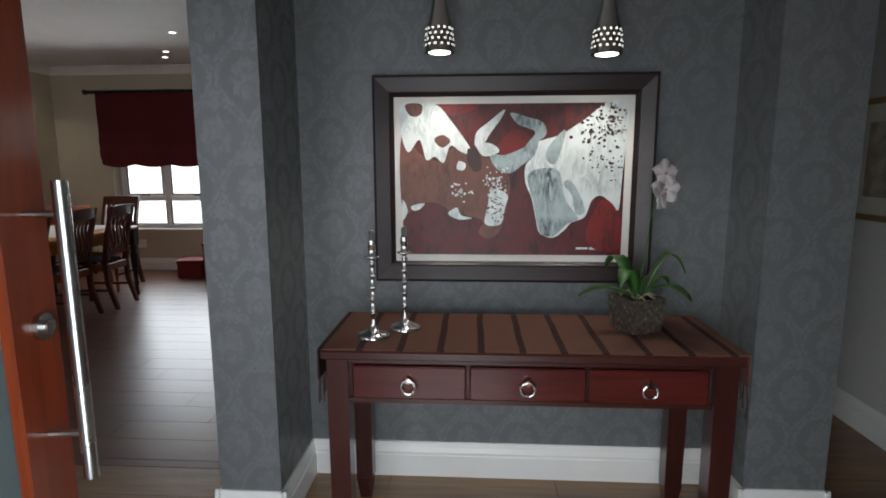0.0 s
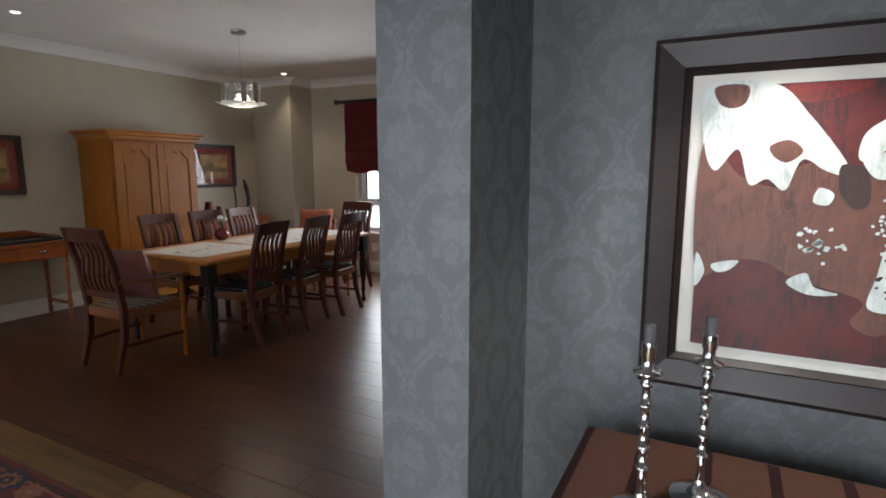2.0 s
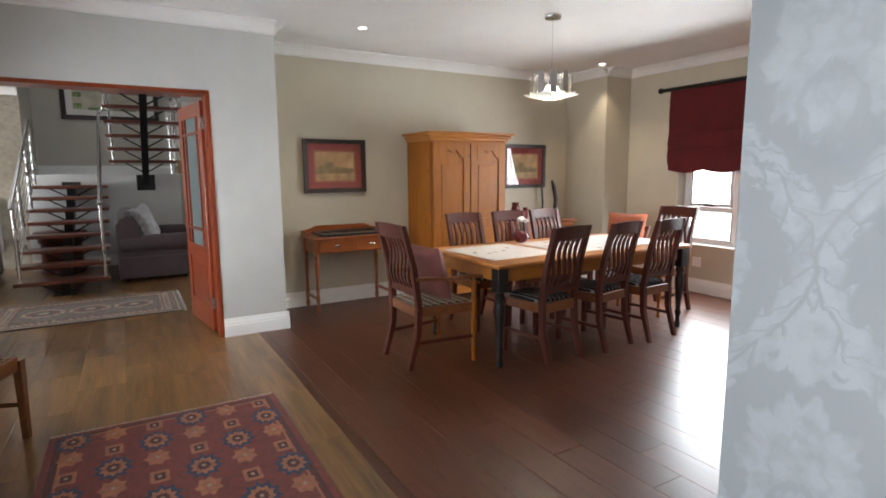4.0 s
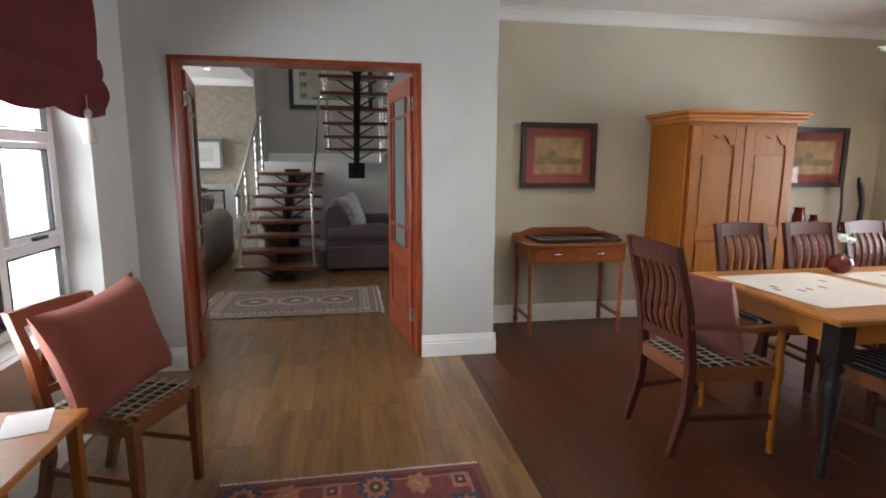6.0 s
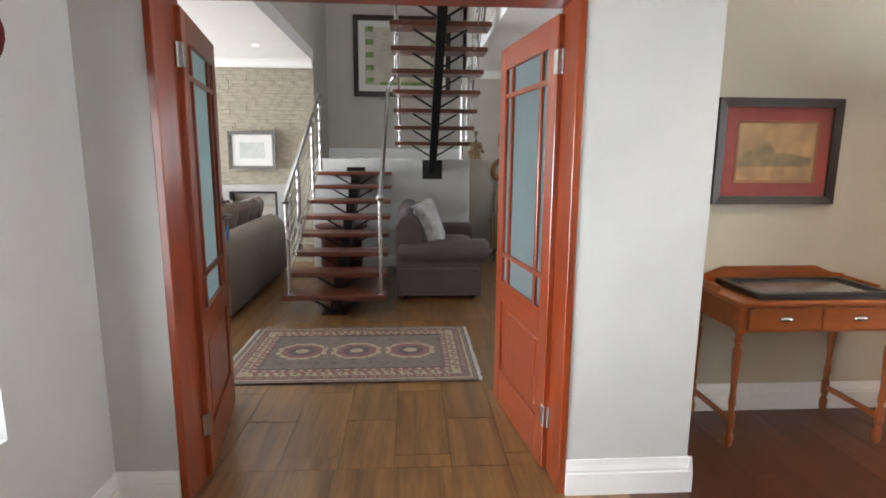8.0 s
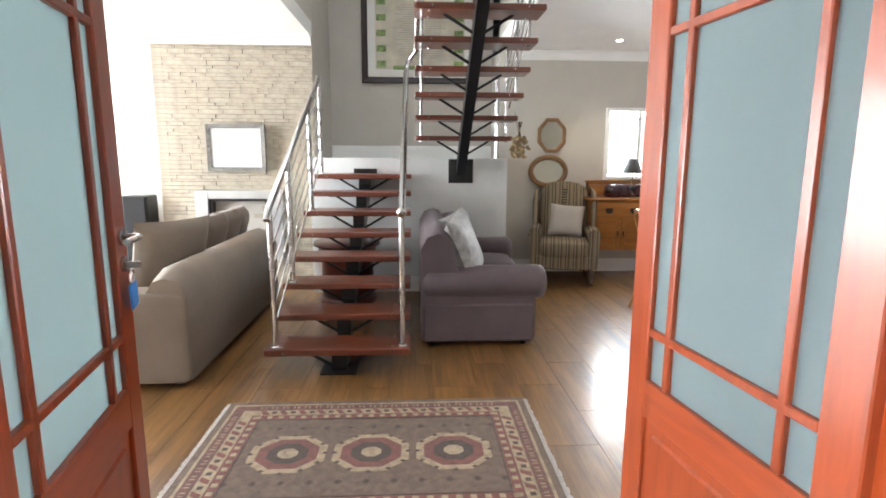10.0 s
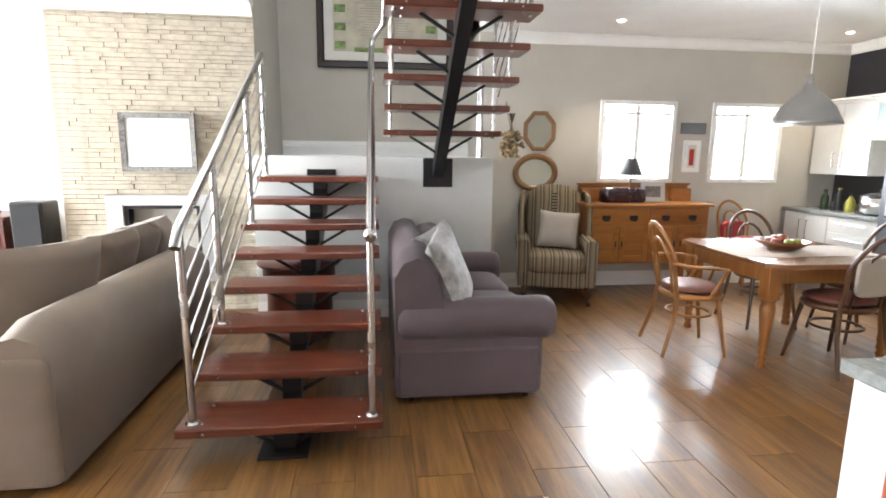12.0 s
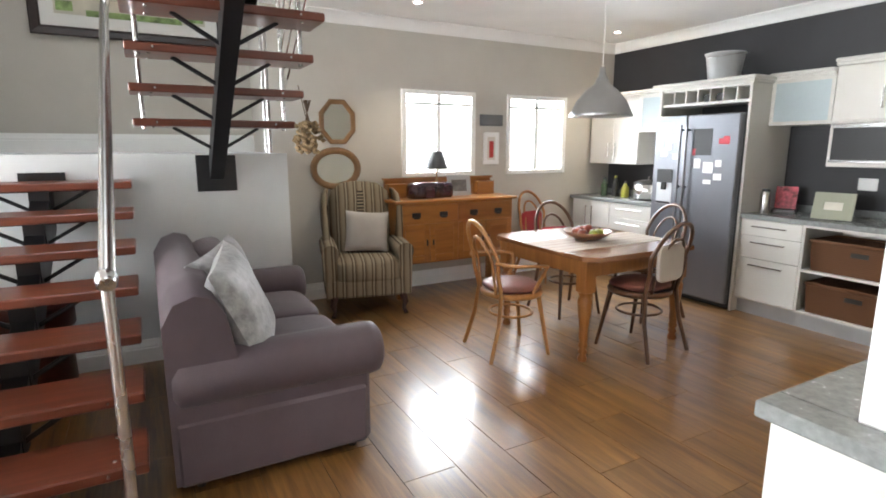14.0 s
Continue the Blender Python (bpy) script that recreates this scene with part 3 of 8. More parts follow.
setting("wall_void", box(-7.4, -7.25, 0.09, 2.2, H + 0.15, 5.2).box(-12.1, -7.4, 2.2, 2.35, H + 0.15, 5.2).box(-10.87, -7.4, 0.0, 0.09, H + 0.15, 5.2), M_LIVING, "grey-beige walls of the upper stairwell", "wall")
setting("ceiling_void", box(-12.25, -7.25, 0.0, 2.35, 5.2, 5.3), M_CEIL, "white ceiling above the stairwell", "ceiling")
setting("landing", box(-12.1, -10.51, 0.09, 2.16, 0, 1.43), M_LANDING, "pale plastered block of the stair landing", "landing")
# bright distance outside the windows
setting("backdrop", box(-8, 0, 11.0, 11.1, -2, 6), M_OUT, "glowing sheet for the bright overcast distance", "backdrop")
# third box: glowing sheet added outside the living room wall, whitens the side window
setting("backdrop_side", box(-5.5, -1, -5.0, -4.9, -2, 6).box(-13, -5, -8.1, -8.0, -2, 6).box(-5.49, -5.45, -4.9, -0.14, -2, 6), M_OUT, "glowing sheet for the bright overcast distance", "backdrop")
setting("backdrop_kitchen", box(-13.6, -13.5, 2, 8, -2, 6), M_OUT, "glowing sheet for the bright overcast distance", "backdrop")

# ---- skirting, cornice, door frame ----


def skirting(name, a, b, z=0.0, h=0.16):
    """A moulded skirting board from a to b; the room lies to the left of the way from a to b."""
    a, b = Vector((*a, z)), Vector((*b, z))
    d = b - a
    prof = [(0, 0), (0.022, 0), (0.022, h * 0.62), (0.017, h * 0.66), (0.019, h * 0.72), (0.012, h * 0.86), (0.008, h), (0, h)]
    s = Solid().prism(prof, "x", 0, d.length)
    ob = setting(name, s, M_WHITE, "white moulded skirting board", "skirting", Matrix.Translation(a) @ Matrix.Rotation(math.atan2(d.y, d.x), 4, "Z"))
    return ob


def cornice(name, a, b, z=H, s=0.10):
    a, b = Vector((*a, z)), Vector((*b, z))
    d = b - a
    prof = [(0, 0), (s, 0), (s, -0.012), (s * 0.86, -0.016), (s * 0.62, -s * 0.30), (s * 0.32, -s * 0.62), (0.018, -s * 0.88), (0.018, -s), (0, -s)]
    return setting(name, Solid().prism(prof, "x", 0, d.length), M_CEIL, "white moulded cornice", "cornice", Matrix.Translation(a) @ Matrix.Rotation(math.atan2(d.y, d.x), 4, "Z"))


for a, b in (((-0.609, 2.345), (1.185, 2.345)), ((-0.609, 1.915), (-0.609, 2.345)), ((-0.87, 1.935), (-0.587, 1.935)), ((-0.848, 2.6), (-0.848, 1.913)),
             ((1.185, 2.345), (1.185, 2.03)), ((1.163, 2.05), (1.512, 2.05)), ((1.49, 2.03), (1.49, 2.6)), ((2.2, 4.2), (2.2, 0.02)),
             ((-5.45, 0.15), (-5.45, 0.41)), ((-5.45, 2.045), (-5.45, 2.61)), ((-5.43, 2.59), (-6.2, 2.59)), ((-6.2, 2.59), (-6.2, 6.68)),
             ((-6.2, 6.68), (-5.47, 6.68)), ((-5.49, 6.66), (-5.49, 7.12)), ((-5.49, 7.12), (-0.9, 7.12)), ((-0.95, 0.15), (-5.45, 0.15)),
             ((-12.1, 0.09), (-12.1, 2.2)), ((-11.5, 2.35), (-11.5, 6.0)), ((-10.51, 0.09), (-10.51, 2.16)), ((-11.3, -5.0), (-11.3, -1.6)), ((-5.68, 2.39), (-5.68, 2.045)), ((-5.68, 0.41), (-5.68, -5.0))):
    flip = (b, a)
    skirting("baseboard", *flip, z=1.43 if a[0] == -12.1 else 0.0)
for a, b in (((-6.2, 2.59), (-6.2, 6.68)), ((-6.2, 6.68), (-5.49, 6.68)), ((-5.49, 6.68), (-5.49, 7.12)), ((-5.49, 7.12), (-0.9, 7.12)),
             ((-5.45, 0.15), (-5.45, 2.59)), ((-5.45, 2.59), (-6.2, 2.59)), ((-0.95, 0.15), (-5.45, 0.15)),
             ((-11.5, 2.35), (-11.5, 6.45)), ((-11.5, 6.45), (-6.4, 6.45)), ((-10.82, -1.6), (-10.82, 0.09)), ((-11.3, -5.0), (-11.3, -1.6))):
    cornice("trim", b, a)

# door frame and two half-glazed leaves
f = Solid().box(-5.685, -5.44, DY0 + 0.001, DY0 + 0.034, 0, 2.07, 0.004).box(-5.685, -5.44, DY1 - 0.034, DY1 - 0.001, 0, 2.07, 0.004).box(-5.685, -5.44, DY0 + 0.001, DY1 - 0.001, 2.07, 2.10, 0.004)
setting("door_frame", f, M_REDWOOD, "red-stained wooden door frame", "door frame")


def door_leaf(name, at, turn, flip):
    """A leaf 0.79 m wide running along local -x; flip: 1 or -1, the side of the handle."""
    d = thing(name, "open red-stained wooden double door leaf with frosted glass", "door", at, turn, "double doors")
    W, T, Z = 0.80, 0.042, 2.04
    for x0, x1 in ((-0.10, 0), (-W, -W + 0.10)):
        part("stile", box(x0, x1, -T / 2, T / 2, 0.01, Z, 0.004), M_REDWOOD, d)
    for z0, z1 in ((0.01, 0.22), (0.64, 0.76), (Z - 0.12, Z)):
        part("rail", box(-W + 0.10, -0.10, -T / 2, T / 2, z0, z1, 0.003), M_REDWOOD_X, d)
    part("panel", box(-W + 0.10, -0.10, -0.008, 0.008, 0.22, 0.64).box(-W + 0.14, -0.14, -0.016, 0.016, 0.26, 0.60, 0.008), M_REDWOOD, d)
    bars = Solid().box(-W + 0.18, -W + 0.205, -0.018, 0.018, 0.76, Z - 0.12, 0.003).box(-0.205, -0.18, -0.018, 0.018, 0.76, Z - 0.12, 0.003)
    bars.box(-W + 0.10, -0.10, -0.018, 0.018, 0.90, 0.925, 0.003).box(-W + 0.10, -0.10, -0.018, 0.018, Z - 0.27, Z - 0.245, 0.003)
    part("glazing_bar", bars, M_REDWOOD, d)
    part("pane", box(-W + 0.10, -0.10, -0.003, 0.003, 0.76, Z - 0.12), M_FROST, d, "frosted glass pane")
    for z in (0.22, 1.80):
        part("hinge", box(-0.03, 0.012, -T / 2 - 0.003, T / 2 + 0.003, z, z + 0.10, 0.002).rod((0.014, 0, z), (0.014, 0, z + 0.10), 0.008), M_STEEL, d, "steel butt hinge")
    for side in (1, -1) if flip < 0 else ():
        h = Solid().rod((-W + 0.05, side * T / 2, 1.205), (-W + 0.05, side * (T / 2 + 0.01), 1.205), 0.026, n=18)
        h.tube([(-W + 0.05, side * T / 2, 1.205), (-W + 0.05, side * 0.065, 1.205), (-W + 0.065, side * 0.075, 1.205), (-W + 0.17, side * 0.075, 1.205)], 0.009)
        h.rod((-W + 0.05, side * T / 2, 1.125), (-W + 0.05, side * (T / 2 + 0.008), 1.125), 0.024, n=18)
        part("handle", h, M_STEEL, d, "brushed steel lever handle")
    return d


door_leaf("door_leaf", (-5.635, 2.005, 0), 7.5, 1)
door_leaf("door_leaf", (-5.635, 0.448, 0), 10.5, -1)
tag = thing("key_tag", "blue plastic key tag hanging from a key in the door lock", "key tag")
part("tag", box(-0.030, 0.030, -0.003, 0.003, -0.135, -0.058, 0.003), plain("blue_tag_plastic", (0.03, 0.22, 0.62), 0.35), tag)
part("ring", Solid().tube([(0.022 * math.cos(w), 0, -0.04 + 0.022 * math.sin(w)) for w in np.linspace(0, 6.28, 14)[:-1]], 0.0025, 6, True), M_STEEL, tag)
part("key", box(-0.004, 0.004, -0.03, 0.03, -0.012, 0.008, 0.001), M_STEEL, tag)
tag.matrix_basis = pose(-6.372, 0.353, 1.125, 0, 8, 10)

# front door, standing open
fd = thing("front_door", "open red-stained wooden front door with frosted glass and long steel handle", "door", (-0.572, 0.04, 0), 97.5)
part("stile", box(0, 0.13, -0.022, 0.022, 0.01, 2.1, 0.004), M_REDWOOD, fd)
part("stile", box(0.87, 1.0, -0.022, 0.022, 0.01, 2.1, 0.004), M_REDWOOD, fd)
part("rail", box(0.13, 0.87, -0.022, 0.022, 0.01, 0.25, 0.003), M_REDWOOD_X, fd)
part("rail", box(0.13, 0.87, -0.022, 0.022, 1.95, 2.1, 0.003), M_REDWOOD_X, fd)
part("pane", box(0.13, 0.87, -0.004, 0.004, 0.25, 1.95), M_FROST, fd, "frosted glass pane")
hd = Solid().rod((0.935, -0.09, 0.815), (0.935, -0.09, 1.385), 0.0135, n=18)
hd.rod((0.935, -0.02, 0.905), (0.935, -0.09, 0.905), 0.007).rod((0.935, -0.02, 1.325), (0.935, -0.09, 1.325), 0.007)
part("handle", hd, M_STEEL, fd, "long round brushed steel pull handle")
part("lock", Solid().rod((0.945, -0.022, 1.115), (0.945, -0.032, 1.115), 0.026, n=20).rod((0.945, -0.032, 1.115), (0.945, -0.042, 1.115), 0.014, n=16), M_STEEL, fd, "round steel deadlock")

# ---- windows ----


def window(name, w, h, at, turn, label, split=0.55):
    """A white frame w wide and h high with two casements; local x across, y outwards, z up."""
    o = thing(name, label, "window", at, turn, kind="structure")
    F = 0.055
    fr = Solid().box(0, F, 0, 0.06, 0, h, 0.004).box(w - F, w, 0, 0.06, 0, h, 0.004).box(F, w - F, 0, 0.06, 0, F, 0.004).box(F, w - F, 0, 0.06, h - F, h, 0.004)
    part("window_frame", fr, M_ALU, o, "white aluminium frame")
    m = w * split
    part("mullion", box(m - 0.03, m + 0.03, 0.0, 0.06, F, h - F, 0.004), M_ALU, o)
    zs = (0.275 * h, 0.655 * h)
    for x0, x1 in ((F, m - 0.03), (m + 0.03, w - F)):
        for z in zs:
            part("transom", box(x0, x1, 0.0, 0.06, z - 0.028, z + 0.028, 0.004), M_ALU, o)
        lo = [F] + [z + 0.028 for z in zs]
        hi = [z - 0.028 for z in zs] + [h - F]
        for k in range(3):
            sash = Solid()
            a, b, c, d = x0 + 0.004, x1 - 0.004, lo[k] + 0.004, hi[k] - 0.004
            S = 0.03
            if k == 1:
                sash.box(a, a + S, -0.012, 0.02, c, d, 0.003).box(b - S, b, -0.012, 0.02, c, d, 0.003).box(a + S, b - S, -0.012, 0.02, c, c + S, 0.003).box(a + S, b - S, -0.012, 0.02, d - S, d, 0.003)
                part("sash", sash, M_ALU, o)
                part("catch", box((a + b) / 2 - 0.05, (a + b) / 2 + 0.07, -0.035, -0.012, c + 0.004, c + 0.022, 0.004), M_BLACKMETAL, o, "black window catch")
            G = 0.03 if k == 1 else 0.0
            part("gasket", Solid().box(a + G, a + G + 0.007, -0.002, 0.024, c + G, d - G).box(b - G - 0.007, b - G, -0.002, 0.024, c + G, d - G).box(a + G + 0.007, b - G - 0.007, -0.002, 0.024, c + G, c + G + 0.007).box(a + G + 0.007, b - G - 0.007, -0.002, 0.024, d - G - 0.007, d - G), M_BLACKMETAL, o, "black rubber gasket")
            p = part("pane", box(a, b, 0.026, 0.031, c, d), M_GLASS, o)
            p.visible_shadow = False
    part("window_sill", box(-0.0, w, -0.14, 0.0, -0.025, 0.004, 0.006), M_WHITE, o, "white painted sill")
    return o


window("window_1", VX1 - VX0, VZ1 - VZ0, (VX0, 7.27, VZ0), 0, "white framed dining room window with outward casements", 0.42)
window("window_5", 0.9, 1.85, (-1.05, 0.02, 0.25), 180, "white framed sidelight window beside the front door", 0.5)
window("window_2", WX1 - WX0, WZ1 - WZ0, (WX1, -0.03, WZ0), 180, "white framed casement window beside the passage", 0.62)


def roman_blind(name, w, at, turn, drop, label):
    """Stacked folds of cloth with a scalloped hem, hung from a rod."""
    o = thing(name, label, "blind", at, turn)
    n = 30
    z1 = 0.0
    for k, (za, zb, out) in enumerate(((0.0, -drop * 0.62, 0.02), (-drop * 0.55, -drop * 0.80, 0.045), (-drop * 0.72, -drop, 0.07))):
        s = Solid()
        ring = []
        ww = w - 0.03 * k
        rows = 6
        for j in range(rows + 1):
            f = j / rows
            for i in range(n + 1):
                u = i / n
                x = 0.015 * k + u * ww
                hem = 0.035 * abs(math.sin(math.pi * u * 3)) if k == 2 and j == rows else (0.02 * abs(math.sin(math.pi * u * 3)) if j == rows else 0)
                y = -out * (0.35 + 0.65 * math.sin(math.pi * min(1, f + 0.15) * 0.9)) - 0.006 * math.sin(9 * u + 2 * k) * f
                ring.append((x, y, za + (zb - za) * f - hem))
        m = n + 1
        back = [(x, y + 0.006, z) for x, y, z in ring]
        fs = [(j * m + i, j * m + i + 1, (j + 1) * m + i + 1, (j + 1) * m + i) for j in range(rows) for i in range(n)]
        s.add(ring, fs, True)
        s.add(back, [q[::-1] for q in fs], True)
        part("fold", s, M_BLIND, o)
    part("rod", Solid().rod((-0.10, -0.03, 0.015), (w + 0.10, -0.03, 0.015), 0.022).lathe([(0.012, 0), (0.034, 0.012), (0.034, 0.04), (0.014, 0.05)], (-0.10, -0.03, 0.015), 14, Matrix.Rotation(-math.pi / 2, 3, "Y")), M_BLACKMETAL, o, "dark turned wooden rod")
    return o


roman_blind("roman_blind", 1.45, (-4.87, 7.10, 2.36), 0, 0.93, "crimson roman blind with scalloped hem on dark rod")
b2 = roman_blind("roman_blind", 1.62, (-3.40, 0.17, 2.34), 180, 0.66, "crimson roman blind with scalloped hem above side window")
part("tassel", Solid().tube([(1.33, -0.06, -0.55), (1.33, -0.06, -0.66)], 0.003, 6).lathe([(0.008, 0), (0.016, 0.01), (0.020, 0.03), (0.012, 0.05)], (1.33, -0.06, -0.70), 12).lathe([(0.034, 0), (0.028, 0.06), (0.016, 0.12)], (1.33, -0.06, -0.82), 14), plain("grey_tassel_cord", (0.42, 0.39, 0.35), 0.8), b2, "grey cord tassel")

# shuttered kitchen windows
M_SHUTTER = translucent("white_shutter_cloth", (0.9, 0.9, 0.9), 0.5)
for k, (a, b) in enumerate(KW):
    o = thing("window_%d" % (k + 3), "white framed kitchen window with bright white shutters", "window", (LX, a, KZ0), 90, kind="structure")
    w_, h_ = b - a, KZ1 - KZ0
    part("window_frame", Solid().box(0, 0.05, -0.02, 0.05, 0, h_, 0.004).box(w_ - 0.05, w_, -0.02, 0.05, 0, h_, 0.004).box(0.05, w_ - 0.05, -0.02, 0.05, 0, 0.045, 0.004).box(0.05, w_ - 0.05, -0.02, 0.05, h_ - 0.045, h_, 0.004), M_WHITE, o, "white painted frame")
    part("mullion", box(w_ / 2 - 0.02, w_ / 2 + 0.02, 0.0, 0.04, 0.045, h_ - 0.045, 0.003), M_WHITE, o)
    part("transom", box(0.05, w_ - 0.05, 0.0, 0.04, h_ - 0.15, h_ - 0.12, 0.003), M_WHITE, o)
    for j in range(11):
        z = 0.06 + j * (h_ - 0.22) / 11
        for x0, x1 in ((0.055, w_ / 2 - 0.025), (w_ / 2 + 0.025, w_ - 0.055)):
            part("slat", box(x0, x1, 0.035, 0.040, z, z + 0.066), M_SHUTTER, o)
    p = part("pane", box(0.04, w_ - 0.04, 0.10, 0.104, 0.03, h_ - 0.03), M_GLASS, o)
    p.visible_shadow = False

# ---- entry: console table and what stands on it ----
con = thing("console_table", "dark mahogany console table with three drawers against the wall", "table", (0.315, 1.985, 0))
CW, CD, CZ = 0.695, 0.24, 0.80
part("tabletop", box(-CW, CW, -CD, CD, CZ - 0.032, CZ, 0.006), M_MAHOG, con)
part("apron", box(-CW + 0.05, CW - 0.05, -CD + 0.045, CD - 0.02, CZ - 0.19, CZ - 0.032), M_MAHOG, con)
for z0, z1 in ((CZ - 0.05, CZ - 0.032), (CZ - 0.19, CZ - 0.175)):
    part("drawer_rail", box(-CW + 0.05, CW - 0.05, -CD + 0.025, -CD + 0.045, z0, z1), M_MAHOG, con)
for sx in (-1, 1):
    for sy in (-1, 1):
        x, y = sx * (CW - 0.055), sy * (CD - 0.05)
        part("leg", Solid().loft([[(x + i * r, y + j * r, z) for i, j in ((-1, -1), (1, -1), (1, 1), (-1, 1))] for r, z in ((0.022, 0), (0.034, 0.09), (0.036, 0.5), (0.036, CZ - 0.032))], False), M_MAHOG_Z, con)
for k in range(3):
    x0 = -CW + 0.105 + k * 0.395
    dr = part("drawer", box(x0, x0 + 0.385, -CD + 0.012, -CD + 0.03, CZ - 0.172, CZ - 0.055, 0.006), M_DRAWER, con, "mahogany drawer front")
    xc = x0 + 0.192
    ring = Solid().tube([(xc + 0.024 * math.sin(w), -CD - 0.004, CZ - 0.122 - 0.024 * math.cos(w)) for w in np.linspace(0, 2 * math.pi, 17)[:-1]], 0.0045, 8, True)
    ring.rod((xc, -CD + 0.014, CZ - 0.098), (xc, -CD - 0.008, CZ - 0.098), 0.016, 0.010, 12)
    part("ring_pull", ring, M_CHROME, dr, "nickel ring pull")
BROWN, DKBROWN = (0.13, 0.060, 0.042), (0.028, 0.010, 0.010)
M_RUNNER = stripes("striped_brown_runner", [(0.0, BROWN), (0.80, DKBROWN), (0.97, BROWN)], "X", 0.135)
run = thing("table_runner", "brown and maroon striped woven runner with fringe on console table", "table runner", (0.315, 1.985, CZ))
part("cloth", box(-CW - 0.006, CW + 0.006, -CD + 0.004, CD - 0.02, 0, 0.006, 0.002).box(-CW - 0.009, -CW - 0.003, -CD + 0.004, CD - 0.02, -0.10, 0.004).box(CW + 0.003, CW + 0.009, -CD + 0.004, CD - 0.02, -0.10, 0.004), M_RUNNER, run)
fr = Solid()
rng = random.Random(4)
for sx in (-1, 1):
    for i in range(22):
        y = -CD + 0.012 + i * (2 * CD - 0.04) / 21
        fr.tube([(sx * (CW + 0.006), y, -0.10), (sx * (CW + 0.008), y + rng.uniform(-0.01, 0.01), -0.15), (sx * (CW + 0.006), y + rng.uniform(-0.014, 0.014), -0.16 - rng.random() * 0.06)], 0.0022, 5)
tagged(part("fringe", fr, plain("maroon_fringe", (0.05, 0.016, 0.014), 0.9), run), kind="stuff")
M_GREYWAX = plain("grey_candle_wax", (0.10, 0.10, 0.105), 0.5)
cs = thing("candlestick", "tall silver candlestick with grey candle on the runner", "candlestick", (-0.222, 1.885, CZ + 0.0065), 0, "pair of candlesticks")
part("base", Solid().lathe([(0.058, 0), (0.060, 0.006), (0.052, 0.014), (0.030, 0.022), (0.012, 0.034), (0.009, 0.045)], n=28), M_CHROME, cs)
prof = [(0.009, 0.045)]
for k in range(5):
    z = 0.06 + k * 0.042
    prof += [(0.0075, z), (0.008, z + 0.03), (0.0125, z + 0.034), (0.0125, z + 0.038), (0.008, z + 0.042)]
prof += [(0.009, 0.28), (0.026, 0.286), (0.027, 0.290), (0.012, 0.294), (0.011, 0.315), (0.014, 0.32), (0.0135, 0.345)]
part("stem", Solid().lathe(prof, n=18), M_CHROME, cs)
part("candle", Solid().lathe([(0.0105, 0.33), (0.0105, 0.378), (0.006, 0.381)], n=14), M_GREYWAX, cs, "grey candle stub")
copy_thing(cs, pose(-0.122, 1.985, CZ + 0.0065, 0, 0, 40))
pot = thing("orchid", "white orchid in square mosaic pot on console table", "plant", (0.728, 2.005, CZ + 0.0065), 20)
M_MOSAIC = plain("bronze_mosaic_pot", (0.15, 0.13, 0.105), 0.25, 0.5, 0.35, 60, 0.12, 90)
part("pot", Solid().loft([[(i * r, j * r, z) for i, j in ((-1, -1), (1, -1), (1, 1), (-1, 1))] for r, z in ((0.058, 0), (0.062, 0.004), (0.072, 0.130), (0.066, 0.130), (0.062, 0.115))], False), M_MOSAIC, pot)
M_LEAF = plain("orchid_leaf_green", (0.035, 0.105, 0.022), 0.35, vary=0.2)
for k, (ang, ln, up) in enumerate(((20, 0.19, 0.05), (95, 0.17, 0.10), (165, 0.20, 0.03), (215, 0.16, 0.09), (290, 0.19, 0.05), (340, 0.15, 0.12))):
    s = Solid()
    rings = []
    for i in range(9):
        u = i / 8
        w_ = 0.031 * math.sin(math.pi * (0.08 + 0.9 * u)) ** 0.6
        r, z = 0.015 + ln * u, 0.125 + up * math.sin(math.pi * u * 0.75) * 1.4 - 0.03 * u * u
        rings.append([(r, -w_, z + 0.010), (r, 0, z), (r, w_, z + 0.010), (r, 0, z + 0.003)])
    s.loft(rings)
    part("leaf", s, M_LEAF, pot, at=Matrix.Rotation(radians(ang), 4, "Z"))
rt = Solid()
for k in range(14):
    a_, r = rng.uniform(0, 6.28), rng.uniform(0.03, 0.075)
    rt.tube([(0.01 * math.cos(a_), 0.01 * math.sin(a_), 0.12), (r * 0.6 * math.cos(a_), r * 0.6 * math.sin(a_), 0.145), (r * math.cos(a_ + 0.4), r * math.sin(a_ + 0.4), 0.128)], 0.003, 5)
part("root", rt, plain("pale_orchid_root", (0.38, 0.34, 0.24), 0.8), pot)
part("stem", Solid().tube([(0.0, 0, 0.12), (0.03, 0.01, 0.26), (0.06, 0.03, 0.40), (0.11, 0.06, 0.50), (0.13, 0.05, 0.54)], 0.003, 6), M_LEAF, pot)
M_PETAL = translucent("white_orchid_petal", (0.85, 0.80, 0.80), 0.3)
